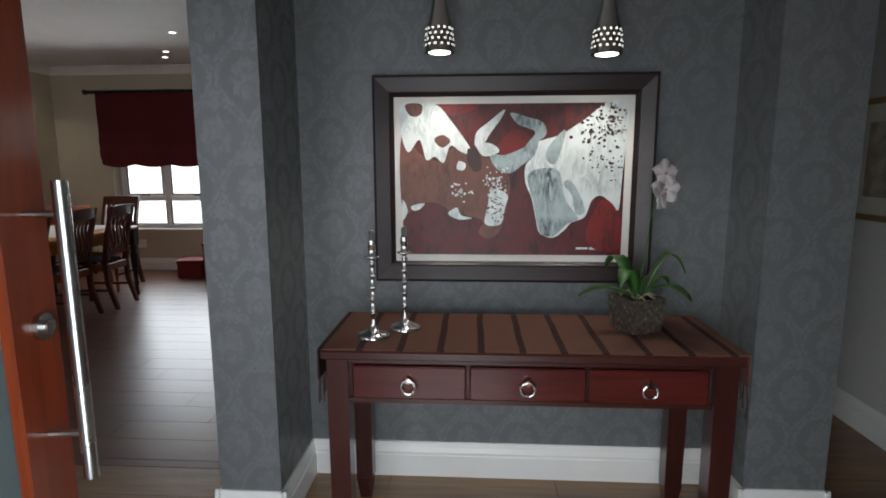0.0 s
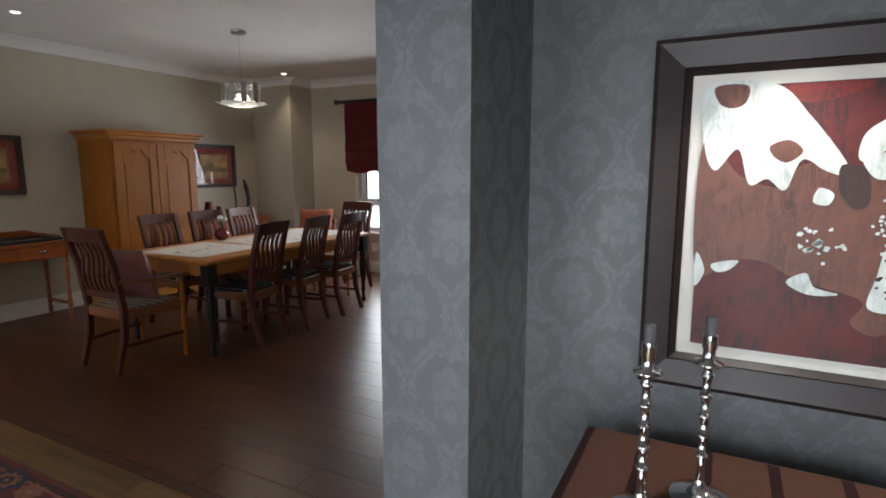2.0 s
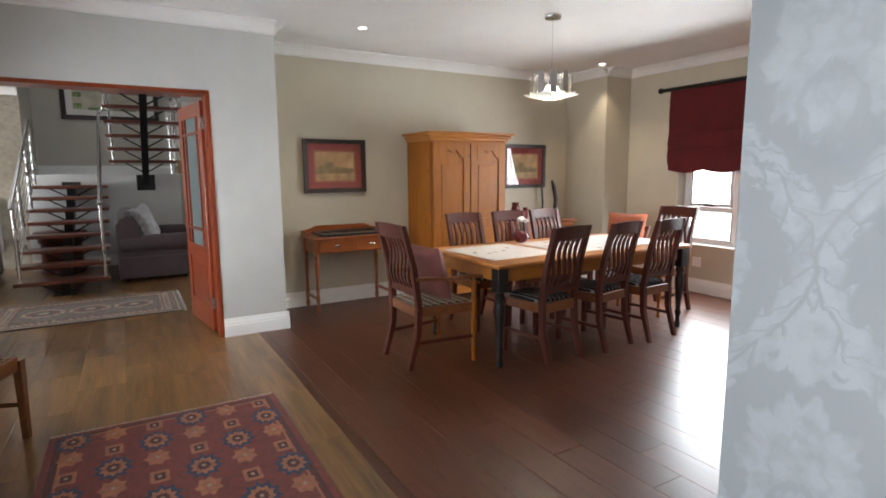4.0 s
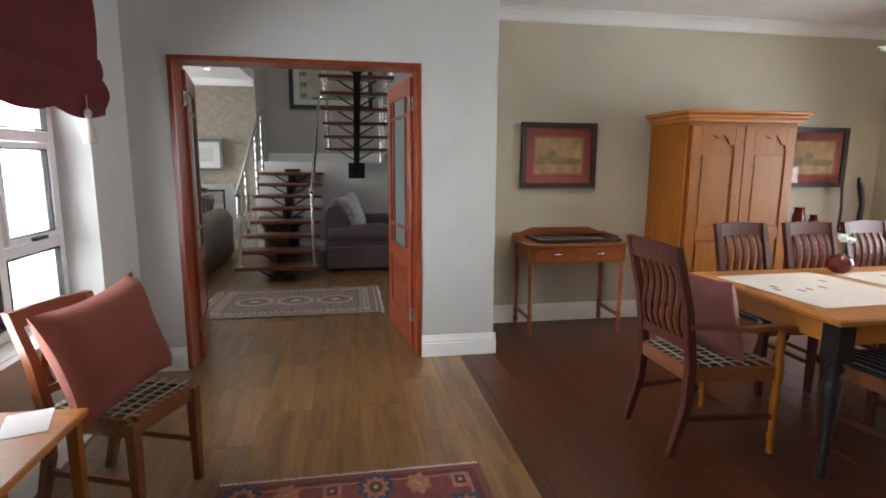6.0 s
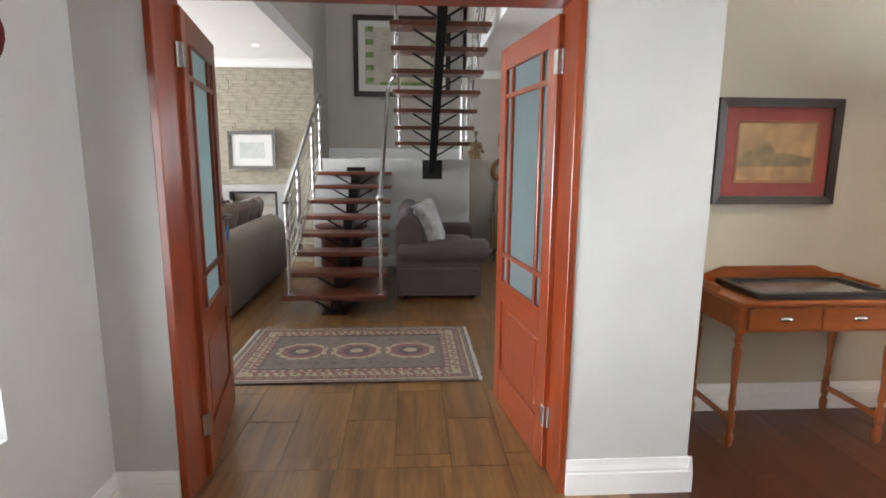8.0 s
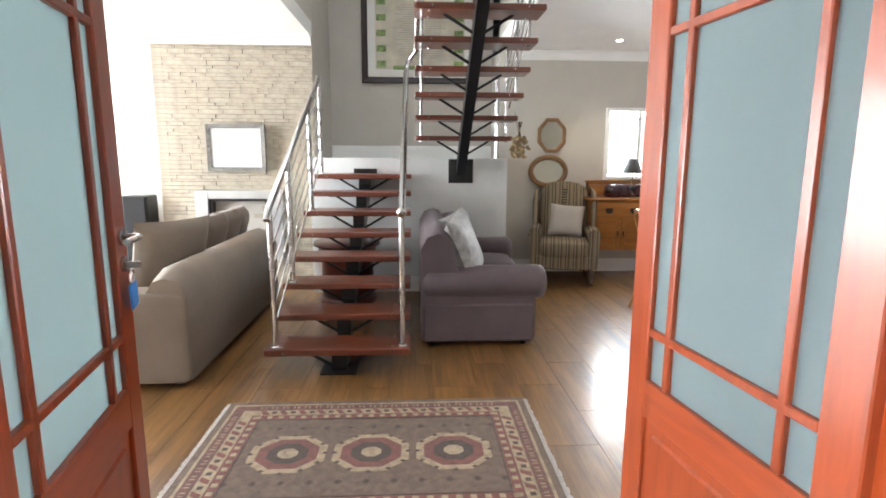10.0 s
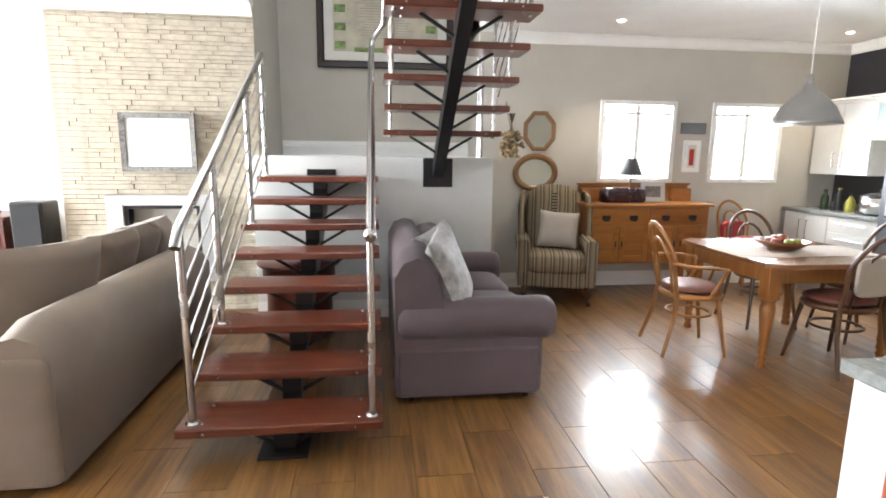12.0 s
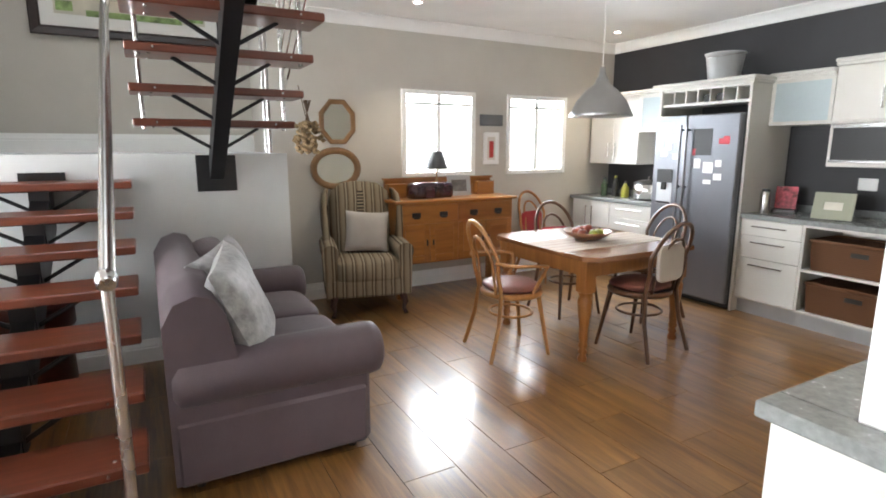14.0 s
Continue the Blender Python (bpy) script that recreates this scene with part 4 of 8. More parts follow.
for k, (px, py, pz, az) in enumerate(((0.09, 0.02, 0.49, -60), (0.13, 0.05, 0.57, -90), (0.145, 0.06, 0.51, -110))):
    fl = part("flower", Solid().lathe([(0.003, -0.006), (0.007, 0), (0.004, 0.012)], n=8), plain("orchid_throat", (0.5, 0.25, 0.3), 0.5), pot, at=pose(px, py, pz, 80, 0, az + 90))
    for q in range(5):
        rings = []
        for i in range(6):
            u = i / 5
            w_ = 0.026 * math.sin(math.pi * (0.1 + 0.85 * u)) ** 0.7
            rings.append([(0.004 + 0.050 * u, -w_, 0.006 * u), (0.004 + 0.050 * u, 0, 0.002 - 0.008 * u * u), (0.004 + 0.050 * u, w_, 0.006 * u), (0.004 + 0.050 * u, 0, 0.004 - 0.006 * u * u)])
        part("petal", Solid().loft(rings), M_PETAL, fl, at=Matrix.Rotation(radians(72 * q + 18), 4, "Z"))

# the large painting: frame and canvas with flat colour shapes


def frame_bars(w, h, width, depth, steps):
    """A moulded picture frame in the x-z plane, centred, its back at y = 0, its front towards -y."""
    s = Solid()
    prof = [(0, 0), (0, -depth), (width * 0.12, -depth * 1.1), (width * 0.75, -depth * 0.8), (width * 0.80, -depth * 0.9), (width, -depth * 0.55), (width, 0)] if steps else [(0, 0), (0, -depth), (width, -depth * 0.8), (width, 0)]
    corners = [(-1, -1), (1, -1), (1, 1), (-1, 1)]
    rings = []
    for cx, cz in corners + corners[:1]:
        rings.append([(cx * (w / 2 - u), d, cz * (h / 2 - u)) for u, d in prof])
    return s.loft(rings, False, False)


def patch(pts, y):
    n = len(pts)
    return Solid().add([(x, y, z) for x, z in pts] + [(x, y + 0.0012, z) for x, z in pts], [tuple(range(n)), tuple(range(2 * n - 1, n - 1, -1))] + [(i, n + i, n + (i + 1) % n, (i + 1) % n) for i in range(n)])


def smooth_outline(pts, per=6):
    """A closed curve through a few points."""
    out, n = [], len(pts)
    for i in range(n):
        p0, p1, p2, p3 = (Vector((*pts[(i + k) % n], 0)) for k in (-1, 0, 1, 2))
        for j in range(per):
            t = j / per
            q = 0.5 * ((2 * p1) + (p2 - p0) * t + (2 * p0 - 5 * p1 + 4 * p2 - p3) * t * t + (3 * p1 - p0 - 3 * p2 + p3) * t ** 3)
            out.append((q.x, q.y))
    return out


ptg = thing("painting", "large abstract red, brown and white painting in dark frame", "painting", (0.288, 2.342, 1.345))
part("frame", frame_bars(1.145, 0.85, 0.088, 0.05, True), wood("dark_wenge_frame", (0.010, 0.0055, 0.006), (0.026, 0.013, 0.0135), "X", 0.42, 1.2, vary=0.1, relief=0.03), ptg, "wide moulded dark wooden frame")
part("mount", box(-0.487, 0.487, -0.032, -0.002, -0.340, 0.340, 0.002), plain("cream_canvas_border", (0.72, 0.70, 0.66), 0.7), ptg, "cream border")
M_ART_RED = strokes("dark_red_paint", (0.105, 0.009, 0.009), (0.018, 0.007, 0.009), 80, 1.0)
M_ART_WHITE = strokes("bluish_white_paint", (0.72, 0.77, 0.76), (0.14, 0.19, 0.20), 25, 0.55)
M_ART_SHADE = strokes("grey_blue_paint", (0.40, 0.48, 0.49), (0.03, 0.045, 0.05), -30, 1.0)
M_ART_BROWN = strokes("umber_brown_paint", (0.165, 0.062, 0.042), (0.045, 0.016, 0.012), 70, 0.8)
M_ART_DARK = strokes("dark_umber_paint", (0.05, 0.022, 0.018), (0.015, 0.008, 0.008), 40, 0.8)
part("ground", box(-0.455, 0.455, -0.036, -0.033, -0.310, 0.310), M_ART_RED, ptg, "dark red painted ground")
M_ART_BRIGHT = strokes("scarlet_paint", (0.20, 0.010, 0.009), (0.05, 0.008, 0.009), 60, 1.0)


def canvas(x, y):
    """A place on the canvas, from hundredths of its width and height."""
    return -0.455 + 0.0091 * x, 0.310 - 0.0062 * y


A = [
    (M_ART_BRIGHT, [(43, 28), (50, 17), (57, 20), (58, 28), (52, 34), (46, 33)]),
    (M_ART_BRIGHT, [(84, 88), (88, 68), (93, 62), (99, 72), (99, 95), (90, 97)]),
    (M_ART_BRIGHT, [(18, 1), (34, 1), (30, 5), (22, 7)]),
    (M_ART_BROWN, [(0, 20), (9, 33), (19, 37), (22, 29), (30, 29), (38, 34), (48, 46), (49, 58), (47, 72), (45, 83), (40, 89), (35, 85), (37, 77), (29, 73), (22, 70), (16, 65), (9, 65), (0, 70)]),
    (M_ART_WHITE, [(0, 0), (15, 0), (23, 12), (30, 26), (32, 33), (27, 31), (22, 27), (19, 38), (15, 34), (11, 36), (8, 23), (3, 31), (0, 20)]),
    (M_ART_BROWN, [(2, 0), (9, 0), (9, 6), (6, 8), (3, 6)]),
    (M_ART_BROWN, [(15, 22), (19, 20), (22, 24), (19, 28), (16, 26)]),
    (M_ART_WHITE, [(0, 63), (2, 68), (2, 72), (0, 76)]),
    (M_ART_WHITE, [(4, 67), (10, 65), (8, 69), (5, 70)]),
    (M_ART_WHITE, [(21, 72), (25, 68), (27, 73), (32, 75), (26, 76)]),
    (M_ART_WHITE, [(41, 56), (48, 59), (47, 68), (45, 79), (38, 79), (39, 68)]),
    (M_ART_WHITE, [(33, 26), (34, 18), (39, 12), (46, 4), (45, 9), (40, 19), (38, 24), (35, 28)]),
    (M_ART_SHADE, [(49, 6), (57, 9), (63, 12), (65, 19), (62, 24), (58, 27), (56, 27), (60, 19), (57, 16), (52, 13)]),
    (M_ART_WHITE, [(61, 25), (70, 21), (75, 17), (83, 9), (91, 0), (100, 0), (100, 24), (99, 49), (98, 69), (95, 65), (90, 60), (86, 63), (83, 74), (77, 78), (74, 83), (69, 88), (63, 85), (61, 75), (59, 62), (56, 51), (56, 40), (60, 33)]),
    (M_ART_SHADE, [(40, 33), (47, 33), (54, 29), (61, 24), (60, 33), (55, 39), (49, 45), (43, 42)]),
    (M_ART_SHADE, [(57, 47), (63, 42), (71, 44), (74, 62), (80, 75), (75, 79), (69, 87), (63, 84), (60, 65)]),
    (M_ART_SHADE, [(66, 28), (73, 17), (72, 28), (69, 39), (65, 36)]),
    (M_ART_DARK, [(30, 29), (35, 31), (36, 42), (33, 44), (30, 38)]),
    (M_ART_WHITE, [(26, 37), (29, 39), (28, 43), (25, 42)]),
    (M_ART_WHITE, [(34, 25), (41, 26), (44, 31), (38, 34), (35, 31)]),
    (M_ART_SHADE, [(73, 52), (77, 60), (79, 72), (83, 70), (80, 58), (76, 50)]),
]
for k, (m_, pts) in enumerate(A):
    part("colour_shape", patch(smooth_outline([canvas(*q) for q in pts]), -0.0375 - 0.0003 * k), m_, ptg)


def speckle(count, at, spread, size, inside, material):
    """Many small dabs of paint scattered on the canvas."""
    d = Solid()
    for q in range(count):
        x, z, r = rng.gauss(at[0], spread[0]), rng.gauss(at[1], spread[1]), rng.uniform(*size)
        if inside(x, z):
            x, z = canvas(x, z)
            d.add([(x + r * rng.uniform(0.5, 1.5) * math.cos(w), -0.0455, z + r * rng.uniform(0.6, 1.3) * math.sin(w)) for w in np.linspace(0, 6.28, 8)[:-1]], [tuple(range(7))])
    tagged(part("speckle", d, material, ptg), kind="stuff")


speckle(170, (91, 13), (7, 9), (0.002, 0.007), lambda x, z: 74 < x < 99.5 and 1 < z < 50 and z > 1.35 * (88 - x) - 6, M_ART_DARK)
speckle(40, (92, 40), (6, 4), (0.002, 0.005), lambda x, z: 78 < x < 99 and 33 < z < 50, M_ART_DARK)
speckle(60, (43, 50), (3.5, 5), (0.002, 0.006), lambda x, z: 33 < x < 48 and 40 < z < 60, M_ART_WHITE)
speckle(40, (43, 66), (2.5, 6), (0.002, 0.005), lambda x, z: 38 < x < 48 and 56 < z < 79, M_ART_DARK)
speckle(24, (27, 56), (2.5, 4), (0.002, 0.006), lambda x, z: 22 < x < 34 and 45 < z < 66, M_ART_WHITE)
part("signature", box(0.27, 0.318, -0.0375, -0.0365, -0.285, -0.277).box(0.325, 0.37, -0.0375, -0.0365, -0.286, -0.277), M_ART_WHITE, ptg, "small pale signature strokes")

# two steel pendants above the painting
pl_ = thing("pendant_lamp", "slim brushed steel pendant lamp pierced with holes, lit", "lamp", (0.004, 2.10, 1.815), 0, "pair of pendant lamps")
part("shade", Solid().lathe([(0.056, 0), (0.0465, 0.092), (0.0445, 0.098), (0.030, 0.155), (0.014, 0.25), (0.006, 0.40), (0.004, 0.40), (0.026, 0.155), (0.042, 0.092), (0.051, 0.0)], n=28), M_STEEL, pl_)
# the shade is solid: glowing discs on it stand for lamplight through holes
dots = Solid()
for j in range(4):
    z = 0.024 + j * 0.0185
    r = 0.0562 - 0.1033 * z
    for i in range(14):
        w_ = 2 * math.pi * (i + 0.5 * (j % 2)) / 14
        c_ = Vector((r * math.cos(w_), r * math.sin(w_), z))
        turn_ = Vector((math.cos(w_), math.sin(w_), 0.1)).to_track_quat("Z", "Y").to_matrix()
        dots.lathe([(0.0035, -0.001), (0.0035, 0.0006)], c_, 8, turn_)
tagged(part("hole", dots, glow("lamp_light_through_holes", (1.0, 0.96, 0.88), 5.0), pl_, "glowing discs as lamplight through pierced holes"), kind="stuff")
part("bulb", Solid().lathe([(0.0, -0.004), (0.030, -0.003), (0.0505, 0.003), (0.0505, 0.010)], n=24), M_LAMPGLOW, pl_, "lit lamp face")
part("cord", Solid().rod((0, 0, 0.41), (0, 0, H - 1.815), 0.003, n=6), M_STEEL, pl_)
copy_thing(pl_, pose(0.605, 2.10, 1.80))

# framed picture on the entry's far wall
M_ARTPALE = plain("pale_print_paper", (0.62, 0.58, 0.50), 0.6, vary=0.12, scale=7)


def picture(name, label, w, h, at, turn, m_frame, m_mat, m_art, fw=0.035, mat_w=0.06, depth=0.03, glazed=True, frame_label=""):
    o = thing(name, label, "picture", at, turn)
    part("frame", frame_bars(w, h, fw, depth, fw > 0.05), m_frame, o, frame_label)
    iw, ih = w / 2 - fw, h / 2 - fw
    part("mount", box(-iw, iw, -0.012, -0.001, -ih, ih), m_mat, o)
    part("print", box(-iw + mat_w, iw - mat_w, -0.0145, -0.012, -ih + mat_w, ih - mat_w), m_art, o)
    if glazed:
        part("pane", box(-iw, iw, -0.019, -0.017, -ih, ih), M_GLASS, o).visible_shadow = False
    return o


M_GOLDFRAME = plain("gilt_frame", (0.33, 0.20, 0.08), 0.4, 0.4)
picture("picture", "pale print in gilt frame on grey wall", 0.50, 0.62, (2.195, 2.90, 1.43), -90, M_GOLDFRAME, M_ARTPALE, plain("tan_print", (0.36, 0.30, 0.22), 0.6, vary=0.3, scale=12), 0.03, 0.09)

# ---- dining room ----
M_THONG = plain("pale_rawhide_thong", (0.50, 0.44, 0.33), 0.7, vary=0.15)
M_CUSH_DARK = stripes("black_and_white_seat_cloth", [(0.0, (0.02, 0.02, 0.022)), (0.55, (0.4, 0.4, 0.4)), (0.72, (0.02, 0.02, 0.022))], "X", 0.05)
M_BRICK = plain("brick_red_cushion_cloth", (0.235, 0.055, 0.033), 0.85, vary=0.15, fine=170, relief=0.06, sheen=0.05)
M_ROSE = plain("dusty_rose_cushion_cloth", (0.23, 0.075, 0.062), 0.7, vary=0.2, fine=170, relief=0.06, sheen=0.1)


def dining_chair(name, label, at, turn, arms=False, thongs=True, group="chairs round the dining table", wood_m=None, seat_m=None, low=1.0):
    """A slat-backed chair that faces local +y; its back is at -y."""
    o = thing(name, label, "chair", at, turn, group)
    wm, sm = wood_m or M_CHAIRWOOD, seat_m or M_CHAIRSEAT
    def hz(z):
        return z if z <= 0.46 else 0.46 + (z - 0.46) * low
    W, D, B = (0.28, 0.24, 0.225) if arms else (0.198, 0.215, 0.198)

    def post(x, pts, r0, r1):
        rings = []
        for y, z, r in pts:
            rings.append([(x + i * r, y + j * r, z) for i, j in ((-1, -1), (1, -1), (1, 1), (-1, 1))])
        return Solid().loft(rings, False)
    for sx in (-1, 1):
        part("back_leg", post(sx * (B - 0.02), [(-D - 0.06, 0, 0.016), (-D + 0.01, 0.25, 0.020), (-D + 0.02, 0.46, 0.021), (-D - 0.02, hz(0.75), 0.020), (-D - 0.10, hz(1.05), 0.018)], 0, 0), wm, o)
        if arms:
            part("front_leg", Solid().lathe([(0.016, 0), (0.014, 0.05), (0.022, 0.09), (0.014, 0.11), (0.018, 0.20), (0.024, 0.30), (0.016, 0.34), (0.024, 0.38), (0.024, 0.47), (0.016, 0.50), (0.022, 0.57), (0.015, 0.63)], (sx * (W - 0.02), D - 0.02, 0), 14), seat_m or M_PINE, o)
            part("arm", Solid().loft([[(sx * (B + (W - B) * (y + D) / (2 * D) - 0.012) + i * 0.022, y, z + j * 0.012) for i, j in ((-1, -1), (1, -1), (1, 1), (-1, 1))] for y, z in ((-D - 0.01, 0.665), (-D + 0.12, 0.66), (0.05, 0.645), (D - 0.04, 0.655), (D + 0.04, 0.645))], False), sm, o)
        else:
            part("front_leg", post(sx * (W - 0.02), [(D - 0.02, 0, 0.016), (D - 0.02, 0.44, 0.021)], 0, 0), wm, o)
        part("side_rail", Solid().loft([[(sx * (h_ - 0.02) + i * 0.012, y, z) for i, z in ((-1, 0.385), (1, 0.385), (1, 0.455), (-1, 0.455))] for h_, y in ((B, -D + 0.02), (W, D - 0.03))], False), sm, o)
        part("stretcher", Solid().loft([[(sx * (h_ - 0.02) + i * 0.010, y, z) for i, z in ((-1, 0.18), (1, 0.18), (1, 0.205), (-1, 0.205))] for h_, y in ((B, -D), (W, D - 0.03))], False), wm, o)
    part("front_rail", box(-W + 0.04, W - 0.04, D - 0.04, D - 0.012, 0.385, 0.46, 0.004), sm, o)
    part("back_rail", box(-B + 0.04, B - 0.04, -D, -D + 0.028, 0.385, 0.455, 0.004), sm, o)

    def back_y(z):
        return -D + 0.02 - 0.04 * max(0, z - 0.46) / 0.29 if z < 0.75 else -D - 0.02 - 0.08 * (z - 0.75) / 0.30
    part("top_rail", Solid().loft([[(x, back_y(0.95) + d_ - 0.018 * (1 - (x / B) ** 2), z) for d_, z in ((-0.012, hz(0.95)), (0.012, hz(0.95)), (-0.008, hz(1.045 + 0.012 * (1 - (x / B) ** 2))), (-0.030, hz(1.045 + 0.012 * (1 - (x / B) ** 2))))] for x in np.linspace(-B + 0.02, B - 0.02, 9)], False), wm, o)
    part("lower_rail", box(-B + 0.035, B - 0.035, back_y(0.56) - 0.012, back_y(0.56) + 0.010, hz(0.535), hz(0.59), 0.003), wm, o)
    for k in range(6 if arms else 5):
        n_ = 6 if arms else 5
        x = (k - (n_ - 1) / 2) * (2 * B - 0.10) / n_
        rings = []
        for i in range(9):
            z = 0.575 + 0.39 * i / 8
            y = back_y(z) - 0.022 * math.sin(2 * math.pi * i / 8)
            z = hz(z)
            rings.append([(x - 0.014, y - 0.006, z), (x + 0.014, y - 0.006, z), (x + 0.014, y + 0.006, z), (x - 0.014, y + 0.006, z)])
        part("slat", Solid().loft(rings, False), wm, o)
    if thongs:
        for i in range(8):
            x = -B + 0.05 + i * (2 * B - 0.10) / 7
            part("thong", box(x - 0.004, x + 0.004, -D + 0.01, D - 0.015, 0.458, 0.463), M_THONG, o, "pale rawhide thong")
        for i in range(7):
            y = -D + 0.05 + i * (2 * D - 0.10) / 6
            part("thong", box(-B + 0.01 - (W - B) * (y + D) / (2 * D), B - 0.01 + (W - B) * (y + D) / (2 * D), y - 0.004, y + 0.004, 0.461, 0.466), M_THONG, o, "pale rawhide thong")
        # dark board put in for the shade seen between the thongs
        part("seat_void", box(-B + 0.035, B - 0.035, -D + 0.03, D - 0.045, 0.425, 0.432), M_CHAIRWOOD, o, "dark board as the shade under the thongs")
    else:
        part("seat_pad", Solid().cushion(-W + 0.01, W - 0.01, -D + 0.03, D - 0.005, 0.452, 0.485, 0.006), M_CUSH_DARK, o, "black and white striped seat pad")
    return o


LBL = "dark-stained wooden dining chair with slatted back and striped seat pad"
c0 = dining_chair("dining_chair", LBL, (-3.70, 4.115, 0), 97, thongs=False, low=0.96)
for y, x, a in ((4.70, -3.72, 99), (5.22, -3.70, 95)):
    copy_thing(c0, pose(x, y, 0, 0, 0, a))
for y, x, a in ((4.20, -4.62, -90), (4.71, -4.60, -93), (5.22, -4.62, -88)):
    copy_thing(c0, pose(x, y, 0, 0, 0, a))
dining_chair("armchair", "dark wooden carver chair with thong seat at the table's head", (-4.085, 3.365, 0), 1, True)
cu = thing("cushion", "dusty rose cushion leaning in the carver chair", "cushion", (-4.03, 3.345, 0.468), 6)
part("cover", Solid().pillow(0.42, 0.42, 0.14, pose(0, -0.03, 0.215, 16, 0, 0)), M_ROSE, cu)
dining_chair("wooden_chair", "orange-brown wooden chair with thong seat beside the window", (-3.965, 0.585, 0), -21, False, True, "", M_CHAIRSEAT, M_CHAIRSEAT, 0.66)
cu = thing("cushion", "brick red linen cushion leaning on the wooden chair", "cushion", (-3.965, 0.555, 0.468), -13)
part("cover", Solid().pillow(0.60, 0.48, 0.19, pose(0, 0, 0.215, 17, 4, 0), 0.13), M_BRICK, cu)
sd = thing("side_table", "small honey pine table with papers beside the window", "table", (-3.45, 0.38, 0))
part("tabletop", box(-0.26, 0.26, -0.19, 0.19, 0.50, 0.53, 0.006), M_PINE_X, sd)
for sx in (-1, 1):
    for sy in (-1, 1):
        part("leg", box(sx * 0.22 - 0.02, sx * 0.22 + 0.02, sy * 0.15 - 0.02, sy * 0.15 + 0.02, 0, 0.50, 0.003), M_PINE, sd)
pp = thing("paper_sheet", "loose white paper sheet on the side table", "paper", (-3.60, 0.42, 0.531), 20)
part("sheet", box(-0.10, 0.10, -0.07, 0.07, 0, 0.002), M_WHITE, pp)

# dining table
dt = thing("dining_table", "long honey pine dining table with turned black legs", "table", (-4.07, 4.665, 0))
TW, TL = 0.53, 1.06
part("tabletop", box(-TW, TW, -TL, TL, 0.735, 0.768, 0.008), M_PINE_X, dt)
part("apron", box(-TW + 0.06, -TW + 0.085, -TL + 0.10, TL - 0.10, 0.63, 0.735).box(TW - 0.085, TW - 0.06, -TL + 0.10, TL - 0.10, 0.63, 0.735).box(-TW + 0.085, TW - 0.085, -TL + 0.06, -TL + 0.085, 0.63, 0.735).box(-TW + 0.085, TW - 0.085, TL - 0.085, TL - 0.06, 0.63, 0.735), M_PINE_X, dt)
TURNED = [(0.020, 0), (0.028, 0.03), (0.020, 0.06), (0.018, 0.10), (0.030, 0.14), (0.020, 0.17), (0.026, 0.25), (0.038, 0.40), (0.040, 0.46), (0.026, 0.50), (0.042, 0.53), (0.030, 0.555), (0.042, 0.57)]
for sx in (-1, 1):
    for sy in (-1, 1):
        p_ = (sx * (TW - 0.055), sy * (TL - 0.055), 0)
        part("leg", Solid().lathe(TURNED, p_, 18).box(p_[0] - 0.045, p_[0] + 0.045, p_[1] - 0.045, p_[1] + 0.045, 0.565, 0.735, 0.004), M_BLACKLEG, dt, "turned black leg")
M_PRINT = plain("brown_print_ink", (0.16, 0.10, 0.07), 0.7)
M_CLOTH = plain("white_linen_runner", (0.66, 0.64, 0.62), 0.85, vary=0.05, fine=200, relief=0.05)
for k, (x, y, a) in enumerate(((-4.10, 4.03, 3), (-4.06, 4.78, -2), (-4.10, 5.36, 1))):
    pm = thing("place_mat", "white linen cloth laid flat on the dining table", "cloth", (x, y, 0.7685), a, "linen cloths on the table")
    part("cloth", box(-0.36, 0.36, -0.34, 0.34, 0, 0.002 + 0.0012 * k, 0.001), M_CLOTH, pm)
    for q in range(6):
        bx, by = rng.uniform(-0.28, 0.24), rng.uniform(-0.28, 0.28)
        part("printed_motif", box(bx, bx + 0.05, by, by + 0.018, 0.002 + 0.0012 * k, 0.0028 + 0.0012 * k), M_PRINT, pm, "small brown printed mark")
bw = thing("glass_bowl", "clear glass bowl in the middle of the dining table", "bowl", (-4.08, 4.75, 0.7725))
part("bowl", Solid().lathe([(0.04, 0), (0.05, 0.004), (0.09, 0.04), (0.12, 0.085), (0.114, 0.085), (0.085, 0.044), (0.03, 0.012)], n=24), M_GLASS, bw)

# pine armoire
ar = thing("armoire", "tall honey pine armoire with two arched panel doors", "wardrobe", (-6.195, 4.735, 0))
AY, AX, AZ = 0.505, 0.56, 1.765
part("body", box(0.0, AX - 0.02, -AY, AY, 0.10, AZ, 0.004), M_PINE, ar)
pl = [(-AY - 0.02, 0), (-AY - 0.02, 0.13), (AY + 0.02, 0.13), (AY + 0.02, 0), (AY - 0.12, 0), (AY - 0.17, 0.05), (-AY + 0.17, 0.05), (-AY + 0.12, 0)]
part("plinth", Solid().prism(pl, "x", AX - 0.025, AX + 0.01).box(0.0, AX - 0.025, -AY - 0.02, -AY + 0.005, 0, 0.13).box(0.0, AX - 0.025, AY - 0.005, AY + 0.02, 0, 0.13), M_PINE_X, ar)
cr = Solid().box(0.0, AX + 0.015, -AY - 0.015, AY + 0.015, AZ, AZ + 0.03, 0.004).box(0.0, AX + 0.045, -AY - 0.045, AY + 0.045, AZ + 0.03, AZ + 0.065, 0.012).box(0.0, AX + 0.07, -AY - 0.07, AY + 0.07, AZ + 0.065, AZ + 0.09, 0.006)
part("cornice_top", cr, M_PINE_X, ar)
